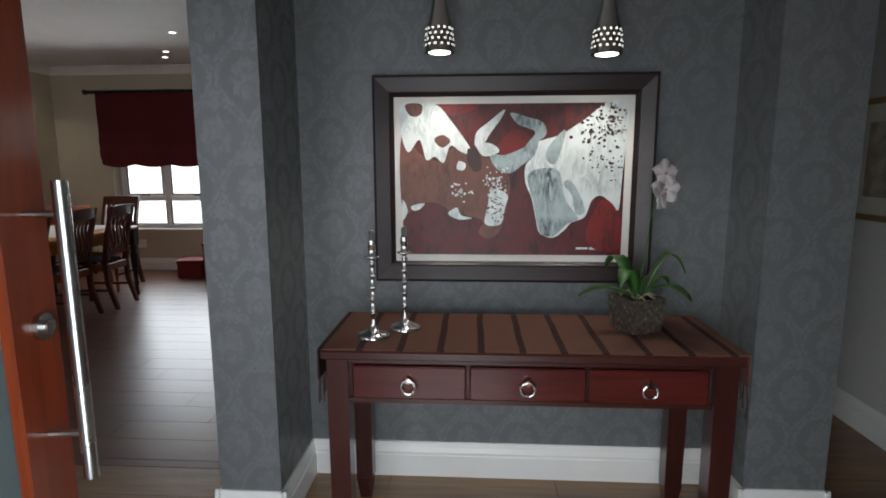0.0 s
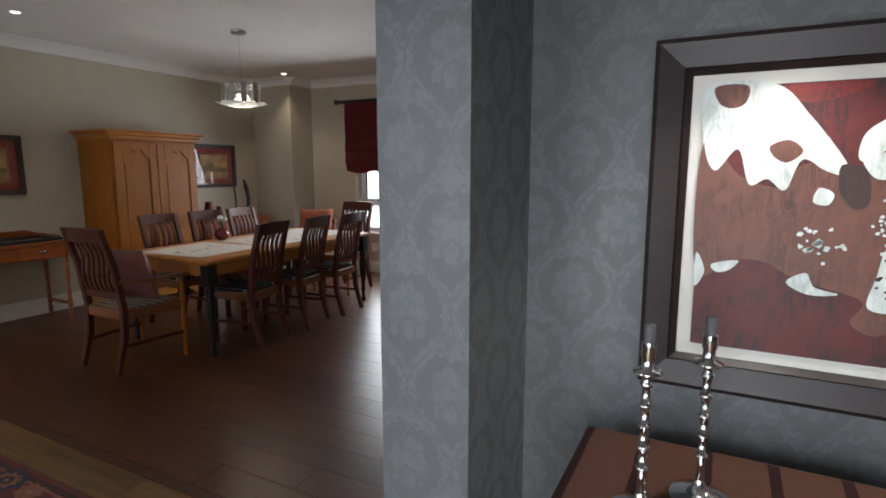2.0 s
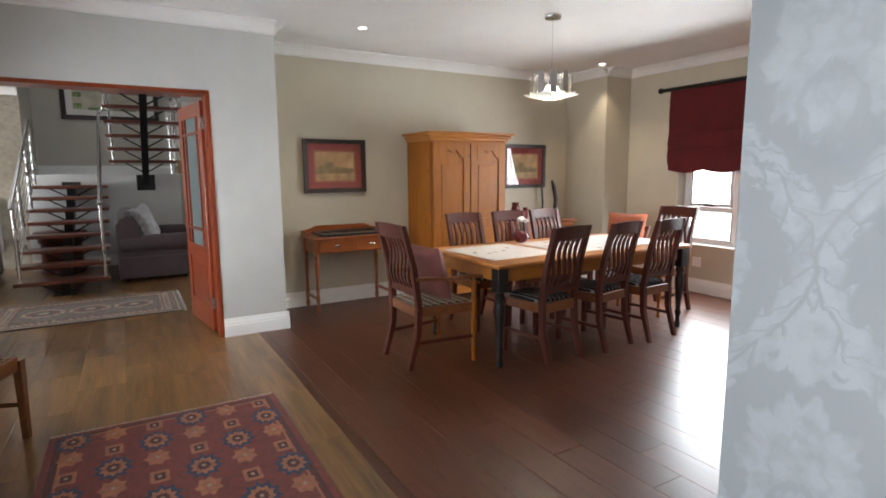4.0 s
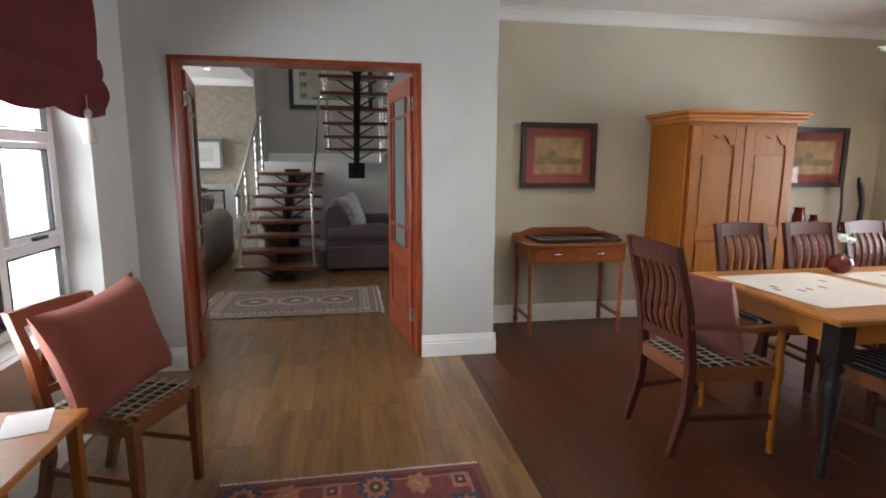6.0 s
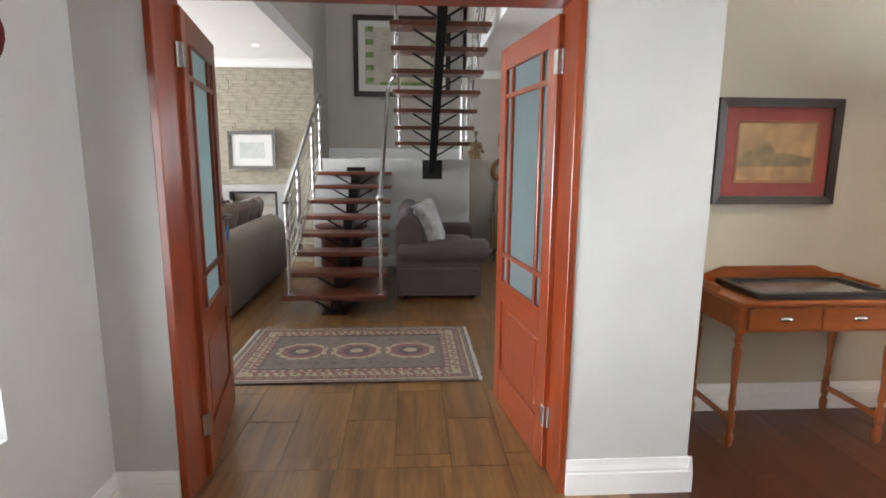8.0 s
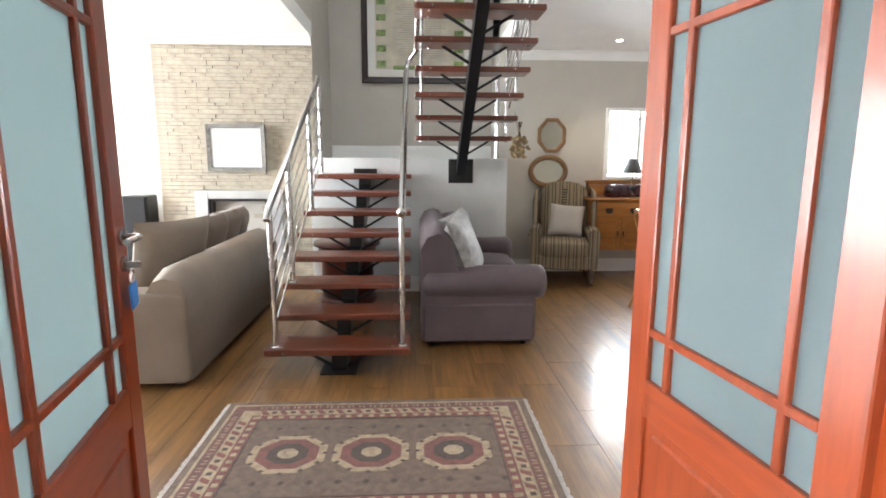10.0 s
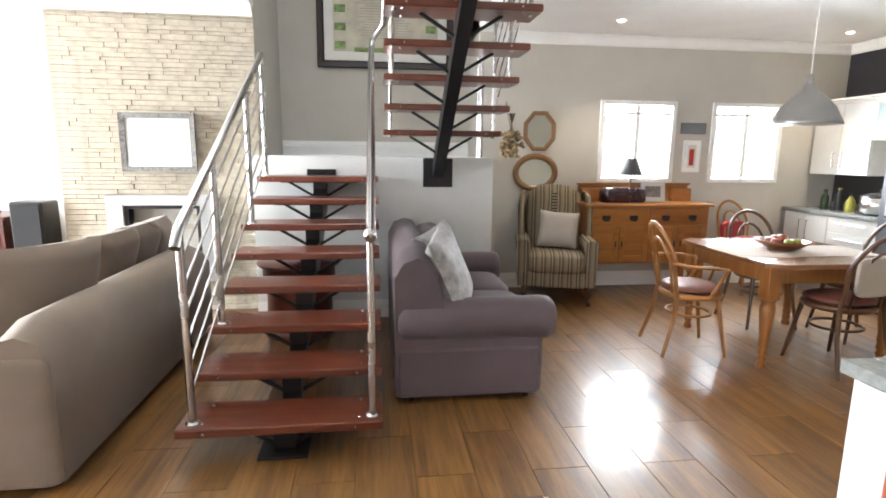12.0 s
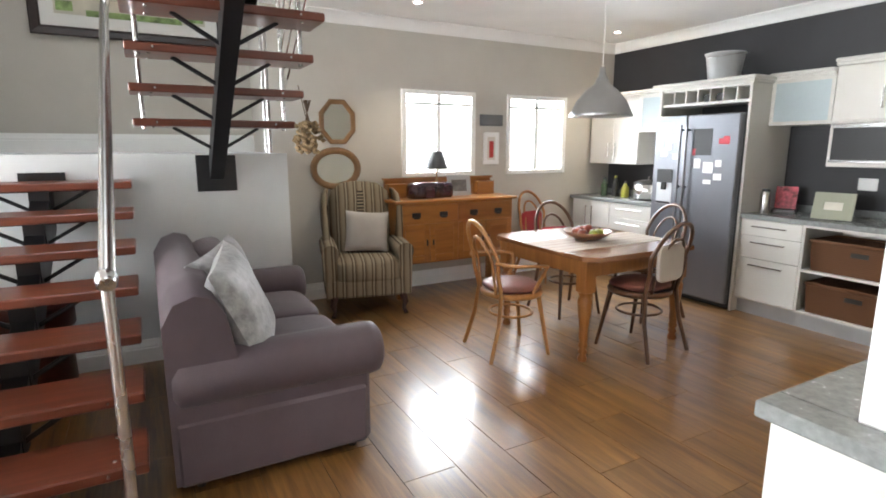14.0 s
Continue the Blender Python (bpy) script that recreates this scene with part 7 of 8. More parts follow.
part("shade", Solid().lathe([(0.115, 0.29), (0.05, 0.46), (0.047, 0.46), (0.112, 0.29)], n=24), plain("black_lamp_shade", (0.02, 0.02, 0.022), 0.8), lamp, "black tapered shade")
vi = thing("violin_case", "dark aubergine instrument case lying on the sideboard", "case", (LX + 0.27, 3.72, BZ + 0.001), 90)
pts = smooth_outline([(-0.24, 0.0), (-0.20, 0.10), (-0.08, 0.07), (0.02, 0.09), (0.10, 0.05), (0.24, 0.05), (0.25, 0.0), (0.24, -0.05), (0.10, -0.05), (0.02, -0.09), (-0.08, -0.07), (-0.20, -0.10)], 4)
part("shell", Solid().loft([[(x * s_, y * s_, z) for x, y in pts] for s_, z in ((0.92, 0), (1, 0.02), (1, 0.11), (0.93, 0.145), (0.7, 0.155))]), plain("aubergine_lacquer", (0.035, 0.010, 0.016), 0.25, coat=0.4), vi)
pf = thing("photo_frame", "silver photo frame standing on the sideboard", "photo frame", (LX + 0.24, 4.08, BZ + 0.001), 84)
part("frame", frame_bars(0.26, 0.21, 0.045, 0.014, False), M_GALV, pf, at=pose(0, 0, 0.11, -10, 0, 0))
part("photo", box(-0.09, 0.09, -0.006, 0.0, -0.065, 0.065), M_PHOTO, pf, at=pose(0, 0, 0.11, -10, 0, 0))
part("strut", box(-0.02, 0.02, 0.0, 0.006, 0, 0.16, 0, pose(0, 0.07, 0, 18, 0, 0)), M_BLACKLEG, pf)
sg = thing("wall_sign", "small grey slate sign on the kitchen wall", "sign", (LX + 0.001, 4.63, 1.765), 90)
part("board", box(-0.15, 0.15, -0.015, 0, -0.06, 0.06, 0.003), plain("grey_slate", (0.16, 0.165, 0.17), 0.7, vary=0.15), sg)
o = picture("picture", "small white framed print with a red figure shape", 0.20, 0.35, (LX + 0.001, 4.63, 1.46), 90, M_WHITE, M_WHITE, plain("cream_print", (0.66, 0.62, 0.55), 0.7), 0.03, 0.02, 0.02, False)
part("red_shape", box(-0.028, 0.028, -0.017, -0.0146, -0.10, 0.08, 0.0).box(-0.018, 0.018, -0.018, -0.017, 0.0, 0.05), plain("red_print", (0.45, 0.03, 0.02), 0.6), o)

# ---- kitchen ----
M_CAB = plain("cream_white_cabinet", (0.62, 0.60, 0.56), 0.35, vary=0.03, relief=0.008)
M_CABGLASS = translucent("frosted_cabinet_glass", (0.50, 0.58, 0.60), 0.2)
M_SPUN = plain("spun_steel_shade", (0.40, 0.395, 0.385), 0.36, 1.0, vary=0.08, relief=0)
M_GRAN = plain("grey_quartz_worktop", (0.22, 0.23, 0.225), 0.25, vary=0.15, scale=40)
M_WICKER = stripes("brown_wicker", [(0.0, (0.13, 0.058, 0.026)), (0.5, (0.092, 0.040, 0.018))], "Z", 0.014)
M_FRIDGE = plain("silver_fridge_steel", (0.19, 0.195, 0.215), 0.38, 0.8, vary=0.05, relief=0.004)
KY, KB = 5.83, 6.44


def bar_handle(s, x, y, z, w, upright=False):
    if upright:
        s.rod((x, y - 0.028, z - w / 2), (x, y - 0.028, z + w / 2), 0.006, n=8).rod((x, y, z - w / 2 + 0.01), (x, y - 0.028, z - w / 2 + 0.01), 0.005, n=6).rod((x, y, z + w / 2 - 0.01), (x, y - 0.028, z + w / 2 - 0.01), 0.005, n=6)
    else:
        s.rod((x - w / 2, y - 0.028, z), (x + w / 2, y - 0.028, z), 0.006, n=8).rod((x - w / 2 + 0.01, y, z), (x - w / 2 + 0.01, y - 0.028, z), 0.005, n=6).rod((x + w / 2 - 0.01, y, z), (x + w / 2 - 0.01, y - 0.028, z), 0.005, n=6)
    return s


def base_unit(label, x0, x1, fronts, kind_="door"):
    """A base cabinet from x0 to x1, its front at y = KY; fronts: heights of drawers, or the number of doors."""
    o = thing("base_cabinet", label, "cabinet", ((x0 + x1) / 2, KY, 0), 0, "kitchen base cabinets")
    w = (x1 - x0) / 2 - 0.001
    part("plinth", box(-w, w, 0.06, 0.08, 0, 0.13), M_GALV, o, "grey plinth")
    if kind_ == "basket":
        part("body", Solid().box(-w, -w + 0.02, 0, KB - KY, 0.13, 0.86).box(w - 0.02, w, 0, KB - KY, 0.13, 0.86).box(-w + 0.02, w - 0.02, 0, KB - KY, 0.13, 0.15).box(-w + 0.02, w - 0.02, 0, KB - KY, 0.48, 0.50).box(-w + 0.02, w - 0.02, 0, KB - KY, 0.84, 0.86).box(-w + 0.02, w - 0.02, KB - KY - 0.02, KB - KY, 0.15, 0.84), M_CAB, o)
        return o
    part("body", box(-w, w, 0.02, KB - KY, 0.13, 0.86), M_CAB, o)
    if kind_ == "drawer":
        z = 0.855
        for h in fronts:
            dr = part("drawer", box(-w + 0.002, w - 0.002, 0, 0.019, z - h + 0.003, z, 0.003), M_CAB, o)
            part("handle", bar_handle(Solid(), 0, 0, z - 0.055, min(0.5, w * 1.1)), M_STEEL, dr, "steel bar handle")
            z -= h
    else:
        for k in range(fronts):
            a = -w + k * 2 * w / fronts
            dr = part("door", box(a + 0.002, a + 2 * w / fronts - 0.002, 0, 0.019, 0.14, 0.855, 0.003), M_CAB, o)
            part("handle", bar_handle(Solid(), a + (2 * w / fronts - 0.05 if k == 0 else 0.05), 0, 0.68, 0.22, True), M_STEEL, dr, "steel bar handle")
    return o


base_unit("cream base cabinet with two doors in the kitchen corner", -11.45, -10.85, 2)
base_unit("cream base cabinet with three drawers beside the fridge", -10.85, -10.24, (0.16, 0.27, 0.29), "drawer")
base_unit("cream base cabinet with three deep drawers", -9.28, -8.76, (0.14, 0.20, 0.37), "drawer")
base_unit("open cream cabinet holding wicker baskets", -8.76, -7.95, None, "basket")
base_unit("cream base cabinet with two doors", -7.95, -7.0, 2)
for z in (0.151, 0.501):
    bk = thing("wicker_basket", "brown wicker basket in the open cabinet", "basket", (-8.355, 6.05, z), 0, "wicker baskets")
    part("body", Solid().loft([[(i * (0.33 + 0.02 * k), j * (0.19), 0.24 * k) for i, j in ((-1, -1), (1, -1), (1, 1), (-1, 1))] for k in (0, 1)], False), M_WICKER, bk)
    part("rim", Solid().tube([(0.35, -0.19, 0.24), (0.35, 0.19, 0.24), (-0.35, 0.19, 0.24), (-0.35, -0.19, 0.24)], 0.014, 8, True), M_WICKER, bk)
    # no opening is cut: a black patch gives the darkness of the hand hole
    part("handle_hole", box(-0.06, 0.06, -0.194, -0.190, 0.15, 0.185, 0.002), M_BLACKLEG, bk, "dark patch as a shaded hand hole")
for x0, x1 in ((-11.49, -10.24), (-9.28, -7.0)):
    wt = thing("worktop", "grey quartz worktop over the base cabinets", "worktop", ((x0 + x1) / 2, KY - 0.02, 0.86))
    part("slab", box((x0 - x1) / 2, (x1 - x0) / 2, 0, KB - KY + 0.01, 0, 0.04, 0.004).box((x0 - x1) / 2, (x1 - x0) / 2, KB - KY + 0.002, KB - KY + 0.018, 0.04, 0.10), M_GRAN, wt)

# tall surround, fridge, bottle rack
ts = thing("fridge_surround", "cream tall panels and bottle rack around the fridge", "cabinet", (-9.76, KY, 0))
part("panel", box(-0.475, -0.45, -0.02, KB - KY, 0, 2.02, 0.003), M_CAB, ts)
part("panel", box(0.45, 0.475, -0.02, KB - KY, 0, 2.02, 0.003), M_CAB, ts)
part("rack", Solid().box(-0.45, 0.45, 0.0, 0.30, 2.00, 2.02).box(-0.45, 0.45, 0.0, 0.30, 1.86, 1.885).box(-0.45, 0.45, 0.28, 0.30, 1.885, 2.00), M_CAB, ts)
for k in range(8):
    x = -0.45 + k * 0.9 / 7
    part("divider", box(x - 0.006, x + 0.006, 0.0, 0.28, 1.885, 2.0), M_CAB, ts)
part("cornice_top", Solid().box(-0.50, 0.50, -0.05, KB - KY, 2.02, 2.045, 0.004).box(-0.53, 0.53, -0.08, KB - KY, 2.045, 2.075, 0.010), M_CAB, ts)
for k in (3, 4):
    bt = thing("wine_bottle", "dark wine bottle lying in the rack", "bottle", (-9.76 - 0.45 + (k + 0.5) * 0.9 / 7, KY + 0.04, 1.93), 0, "bottles in the rack")
    part("glass", Solid().lathe([(0.036, 0), (0.036, 0.18), (0.014, 0.23), (0.014, 0.24)], (0, 0, 0), 14, Matrix.Rotation(-math.pi / 2, 3, "X")), M_BLACKLEG, bt, at=(0, 0, -0.008))
fr = thing("fridge", "silver side-by-side fridge with dispenser and magnets", "fridge", (-9.76, KY, 0))
part("body", box(-0.445, 0.445, -0.02, 0.58, 0.02, 1.77, 0.006), plain("charcoal_fridge_side", (0.035, 0.035, 0.04), 0.4), fr, "charcoal sides")
part("foot", box(-0.42, 0.42, 0.0, 0.5, 0, 0.02), M_BLACKLEG, fr)
for x0, x1 in ((-0.445, -0.085), (-0.080, 0.445)):
    part("door", box(x0, x1, -0.09, -0.022, 0.06, 1.77, 0.012), M_FRIDGE, fr, "silver steel door")
for x in (-0.115, -0.05):
    part("handle", Solid().rod((x, -0.135, 0.45), (x, -0.135, 1.68), 0.012, n=10).rod((x, -0.09, 0.50), (x, -0.135, 0.50), 0.01, n=8).rod((x, -0.09, 1.63), (x, -0.135, 1.63), 0.01, n=8).rod((x, -0.09, 1.10), (x, -0.135, 1.10), 0.01, n=8), plain("dark_steel_handle", (0.18, 0.18, 0.19), 0.3, 0.9), fr)
dsp = part("dispenser", box(-0.38, -0.20, -0.094, -0.089, 0.92, 1.26, 0.004), M_GALV, fr, "grey water dispenser recess")
part("display", box(-0.38, -0.20, -0.099, -0.094, 1.13, 1.26, 0.002), M_BLACKLEG, dsp, "black control panel")
part("nozzle", box(-0.32, -0.26, -0.110, -0.094, 1.06, 1.13, 0.004), M_BLACKLEG, dsp)
part("drip_tray", box(-0.37, -0.21, -0.105, -0.094, 0.925, 0.945, 0.002), M_BLACKLEG, dsp)
part("notice", box(0.0, 0.19, -0.093, -0.0905, 1.40, 1.64), M_BLACKLEG, fr, "black notice sheet")
for x, z, w, h in ((-0.30, 1.45, 0.06, 0.07), (-0.22, 1.36, 0.05, 0.05), (-0.36, 1.38, 0.08, 0.05), (-0.24, 1.52, 0.07, 0.05), (0.02, 1.28, 0.07, 0.09), (0.12, 1.24, 0.10, 0.10), (0.24, 1.30, 0.06, 0.06), (0.23, 1.18, 0.08, 0.06), (0.13, 1.14, 0.08, 0.04), (-0.37, 1.60, 0.11, 0.10), (-0.40, 1.48, 0.06, 0.09)):
    part("paper_note", box(x, x + w, -0.093, -0.0905, z, z + h), M_WHITE, fr, "small white paper note")
M_MAGNET = plain("pink_red_magnet", (0.55, 0.05, 0.07), 0.4)
for x0, x1, z0_, z1_ in ((0.26, 0.36, 1.50, 1.55), (0.30, 0.36, 1.55, 1.57), (0.0, 0.03, 1.40, 1.46)):
    part("magnet", box(x0, x1, -0.0945, -0.0905, z0_, z1_), M_MAGNET, fr, "pink magnet")
bk = thing("bucket", "dented galvanised bucket on top of the cabinet", "bucket", (-9.78, 6.12, 2.076))
part("pail", Solid().lathe([(0.13, 0), (0.135, 0.01), (0.17, 0.25), (0.18, 0.255), (0.18, 0.265), (0.165, 0.26), (0.128, 0.015)], n=26), M_GALV, bk)
part("bail", Solid().tube([(0.175 * math.cos(w), -0.06 * math.sin(w) - 0.12 * math.sin(w), 0.25 - 0.03 * math.sin(w)) for w in np.linspace(0, math.pi, 10)], 0.004, 6), M_STEEL, bk)


def wall_unit(label, x0, x1, z0, z1, kind_, depth=0.36, top=True):
    o = thing("wall_cabinet", label, "cabinet", ((x0 + x1) / 2, KB - depth, z0), 0, "kitchen wall cabinets")
    w, h = (x1 - x0) / 2 - 0.001, z1 - z0
    part("body", Solid().box(-w, w, 0.02, depth, 0, 0.02).box(-w, w, 0.02, depth, h - 0.02, h).box(-w, -w + 0.02, 0.02, depth, 0.02, h - 0.02).box(w - 0.02, w, 0.02, depth, 0.02, h - 0.02).box(-w + 0.02, w - 0.02, depth - 0.02, depth, 0.02, h - 0.02), M_CAB, o)
    if kind_ == "glass":
        part("door_frame", Solid().box(-w, w, 0, 0.02, 0, 0.03).box(-w, w, 0, 0.02, h - 0.03, h).box(-w, -w + 0.03, 0, 0.02, 0.03, h - 0.03).box(w - 0.03, w, 0, 0.02, 0.03, h - 0.03), M_CAB, o)
        part("pane", box(-w + 0.03, w - 0.03, 0.006, 0.012, 0.03, h - 0.03), M_CABGLASS, o, "frosted blue-grey glass")
    else:
        for k in range(kind_):
            a = -w + k * 2 * w / kind_
            dr = part("door", box(a + 0.002, a + 2 * w / kind_ - 0.002, 0, 0.019, 0.002, h - 0.002, 0.003), M_CAB, o)
            part("handle", bar_handle(Solid(), a + (2 * w / kind_ - 0.05 if k == 0 else 0.05), 0, 0.16, 0.16, True), M_STEEL, dr)
    if top:
        part("cornice_top", Solid().box(-w, w, -0.03, depth, h, h + 0.025, 0.004).box(-w, w, -0.06, depth, h + 0.025, h + 0.055, 0.010), M_CAB, o)
    return o


wall_unit("cream wall cabinet with two doors", -11.46, -10.72, 1.28, 2.03, 2)
wall_unit("cream wall cabinet with frosted glass flap", -10.72, -10.24, 1.64, 2.03, "glass")
wall_unit("cream wall cabinet with frosted glass flap", -9.28, -8.78, 1.66, 2.04, "glass")
wall_unit("cream wall cabinet above the microwave", -8.78, -8.0, 1.68, 2.10, 2)
mw = thing("microwave", "black and steel built-in microwave under the wall cabinet", "microwave", (-8.39, KB - 0.40, 1.32))
part("body", box(-0.38, 0.38, 0.02, 0.40, 0, 0.36, 0.004), M_CAB, mw)
part("door", box(-0.35, 0.35, 0, 0.02, 0.04, 0.33, 0.006), M_BLACKLEG, mw, "black glass door")
part("trim", box(-0.36, 0.36, -0.008, 0.0, 0.30, 0.335, 0.004).box(-0.36, 0.36, -0.004, 0.0, 0.035, 0.055, 0.002), M_STEEL, mw, "steel trim")

# small things on the worktop
def bottle(label, at, r, h, m_, cap):
    o = thing("bottle", label, "bottle", at, 0, "bottles on the worktop")
    part("body", Solid().lathe([(r * 0.95, 0), (r, 0.01), (r, h * 0.6), (r * 0.45, h * 0.8), (r * 0.45, h * 0.9)], n=14), m_, o)
    part("cap", Solid().lathe([(r * 0.5, h * 0.9), (r * 0.5, h)], n=12), cap, o)
M_YELLOW = plain("yellow_green_label", (0.33, 0.31, 0.04), 0.4)
bottle("yellow labelled jar on the worktop", (-10.88, 6.10, 0.901), 0.045, 0.18, M_YELLOW, M_BLACKLEG)
bottle("dark sauce bottle on the worktop", (-11.05, 6.12, 0.901), 0.04, 0.24, M_BLACKLEG, M_YELLOW)
bottle("dark green oil bottle on the worktop", (-11.16, 6.05, 0.901), 0.038, 0.22, plain("green_bottle", (0.03, 0.05, 0.02), 0.2), M_BLACKLEG)
sc = thing("slow_cooker", "steel slow cooker with black lid on the worktop", "slow cooker", (-10.52, 6.08, 0.901))
part("pot", Solid().lathe([(0.14, 0.015), (0.16, 0.03), (0.165, 0.17), (0.155, 0.175)], n=24), M_STEEL, sc)
part("base", Solid().lathe([(0.14, 0), (0.145, 0.018)], n=24), M_BLACKLEG, sc)
part("lid", Solid().lathe([(0.165, 0.175), (0.165, 0.19), (0.09, 0.215), (0.02, 0.225), (0.022, 0.25), (0.012, 0.255)], n=24), M_BLACKLEG, sc)
part("side_handle", Solid().box(-0.20, -0.16, -0.03, 0.03, 0.12, 0.14, 0.004).box(0.16, 0.20, -0.03, 0.03, 0.12, 0.14, 0.004), M_BLACKLEG, sc)
fk = thing("flask", "small steel flask on the worktop", "flask", (-9.20, 6.02, 0.901))
part("body", Solid().lathe([(0.04, 0), (0.042, 0.01), (0.042, 0.17), (0.034, 0.19)], n=18), M_STEEL, fk)
part("cap", Solid().lathe([(0.034, 0.19), (0.03, 0.21)], n=16), M_BLACKLEG, fk)
cb = thing("cookery_book", "red patterned book on a dark stand on worktop", "book", (-9.13, 6.20, 0.901), 20)
part("cover", box(-0.085, 0.085, -0.012, 0.012, 0.03, 0.23, 0.003, pose(0, 0.03, 0, -10, 0, 0)), plain("red_patterned_cover", (0.40, 0.06, 0.08), 0.5, vary=0.5, scale=30), cb)
part("stand", box(-0.09, 0.09, -0.05, 0.08, 0, 0.03, 0.003), M_BLACKLEG, cb)
gf = thing("photo_frame", "sage green framed picture leaning on the worktop", "photo frame", (-8.65, 6.02, 0.901), 8)
part("frame", frame_bars(0.28, 0.215, 0.075, 0.02, False), plain("sage_green_frame", (0.29, 0.295, 0.22), 0.6), gf, at=pose(0, 0, 0.108, -14, 0, 0))
part("photo", box(-0.068, 0.068, -0.006, 0, -0.036, 0.036), M_ARTPALE, gf, at=pose(0, 0, 0.108, -14, 0, 0))
part("strut", box(-0.02, 0.02, 0.0, 0.006, 0, 0.15, 0, pose(0, 0.09, 0, 20, 0, 0)), M_BLACKLEG, gf)
for x, z in ((-10.42, 1.14), (-8.62, 1.17)):
    so = thing("wall_socket", "white double wall socket above the worktop", "socket", (x, 6.449, z), 0, "kitchen sockets")
    part("plate", box(-0.07, 0.07, -0.012, 0, -0.05, 0.05, 0.004), M_WHITE, so)
    part("switch", box(-0.05, -0.03, -0.016, -0.012, -0.012, 0.012, 0.002).box(0.03, 0.05, -0.016, -0.012, -0.012, 0.012, 0.002), M_WHITE, so)

# peninsula in front of the pier
pe = thing("peninsula_cabinet", "cream peninsula cabinet end beside the white pier", "cabinet", (-6.72, 2.95, 0))
part("body", box(-0.295, 0.315, -0.485, 0.55, 0.0, 0.86, 0.003), M_CAB, pe)
part("end_panel", box(-0.30, 0.32, -0.505, -0.487, 0, 0.86, 0.003), M_CAB, pe)
part("front_panel", box(-0.318, -0.297, -0.505, 0.55, 0, 0.86, 0.003), M_CAB, pe)
wt = thing("worktop", "grey quartz worktop of the peninsula", "worktop", (-6.72, 2.95, 0.861))
part("slab", box(-0.345, 0.32, -0.53, -0.435, 0, 0.04, 0.004).box(-0.345, -0.185, -0.435, 0.6, 0, 0.04, 0.004), M_GRAN, wt)

# kitchen pendant
kp = thing("pendant_lamp", "brushed steel dome pendant lamp over the kitchen table", "lamp", (-9.5, 4.29, 1.70))
part("shade", Solid().lathe([(0.235, 0), (0.238, 0.006), (0.225, 0.03), (0.18, 0.12), (0.11, 0.20), (0.06, 0.235), (0.045, 0.27), (0.028, 0.30), (0.02, 0.36), (0.015, 0.36), (0.04, 0.25), (0.10, 0.195), (0.17, 0.115), (0.225, 0.005)], n=36), M_SPUN, kp)
part("bulb", Solid().lathe([(0.01, 0.06), (0.03, 0.08), (0.03, 0.11), (0.014, 0.15)], n=14), M_WHITE, kp)
part("cord", Solid().rod((0, 0, 0.35), (0, 0, H - 1.70), 0.004, n=6), M_WHITE, kp)

# kitchen table
M_KTABLE = wood("orange_pine_table", (0.19, 0.068, 0.015), (0.35, 0.145, 0.038), "Z", 0.3, 1.0, coat=0.3)
M_KTOP = wood("brown_polished_tabletop", (0.13, 0.05, 0.02), (0.25, 0.11, 0.045), "Y", 0.22, 1.0, coat=0.5)
kt = thing("kitchen_table", "square honey wood kitchen table with turned legs", "table", (-9.51, 4.265, 0))
n8 = [(-0.58, -0.47), (-0.50, -0.55), (0.50, -0.55), (0.58, -0.47), (0.58, 0.47), (0.50, 0.55), (-0.50, 0.55), (-0.58, 0.47)]
part("tabletop", Solid().prism(n8, "z", 0.728, 0.76), M_KTOP, kt)
part("apron", Solid().box(-0.46, 0.46, -0.49, -0.465, 0.61, 0.728).box(-0.46, 0.46, 0.465, 0.49, 0.61, 0.728).box(-0.49, -0.465, -0.46, 0.46, 0.61, 0.728).box(0.465, 0.49, -0.46, 0.46, 0.61, 0.728), M_KTABLE, kt)
KLEG = [(0.03, 0), (0.036, 0.02), (0.022, 0.05), (0.034, 0.07), (0.022, 0.09), (0.034, 0.115), (0.026, 0.14), (0.034, 0.17), (0.030, 0.22), (0.046, 0.36), (0.052, 0.44), (0.040, 0.47), (0.052, 0.49), (0.052, 0.50)]
for sx in (-1, 1):
    for sy in (-1, 1):
        part("leg", Solid().lathe(KLEG, (sx * 0.455, sy * 0.465, 0), 18).box(sx * 0.455 - 0.048, sx * 0.455 + 0.048, sy * 0.465 - 0.048, sy * 0.465 + 0.048, 0.498, 0.728, 0.004), M_KTABLE, kt)
rn = thing("table_runner", "pale striped cloth runner across the kitchen table", "table runner", (-9.42, 4.24, 0.7605), 0)
part("cloth", box(-0.22, 0.22, -0.555, 0.555, 0, 0.003, 0.001).box(-0.22, 0.22, 0.552, 0.556, -0.12, 0.002), stripes("cream_striped_cloth", [(0.0, (0.56, 0.49, 0.42)), (0.7, (0.40, 0.31, 0.25)), (0.85, (0.56, 0.49, 0.42))], "X", 0.09), rn)
fb = thing("fruit_bowl", "shallow wooden bowl of apples and pears", "bowl", (-9.50, 4.22, 0.764))
part("bowl", Solid().lathe([(0.07, 0), (0.10, 0.008), (0.16, 0.04), (0.19, 0.07), (0.182, 0.07), (0.15, 0.046), (0.05, 0.016)], n=28), M_CHAIRSEAT, fb)
F_RED, F_GRN = plain("red_apple_skin", (0.30, 0.06, 0.03), 0.3, vary=0.4, scale=20), plain("green_apple_skin", (0.30, 0.32, 0.04), 0.3, vary=0.25, scale=20)
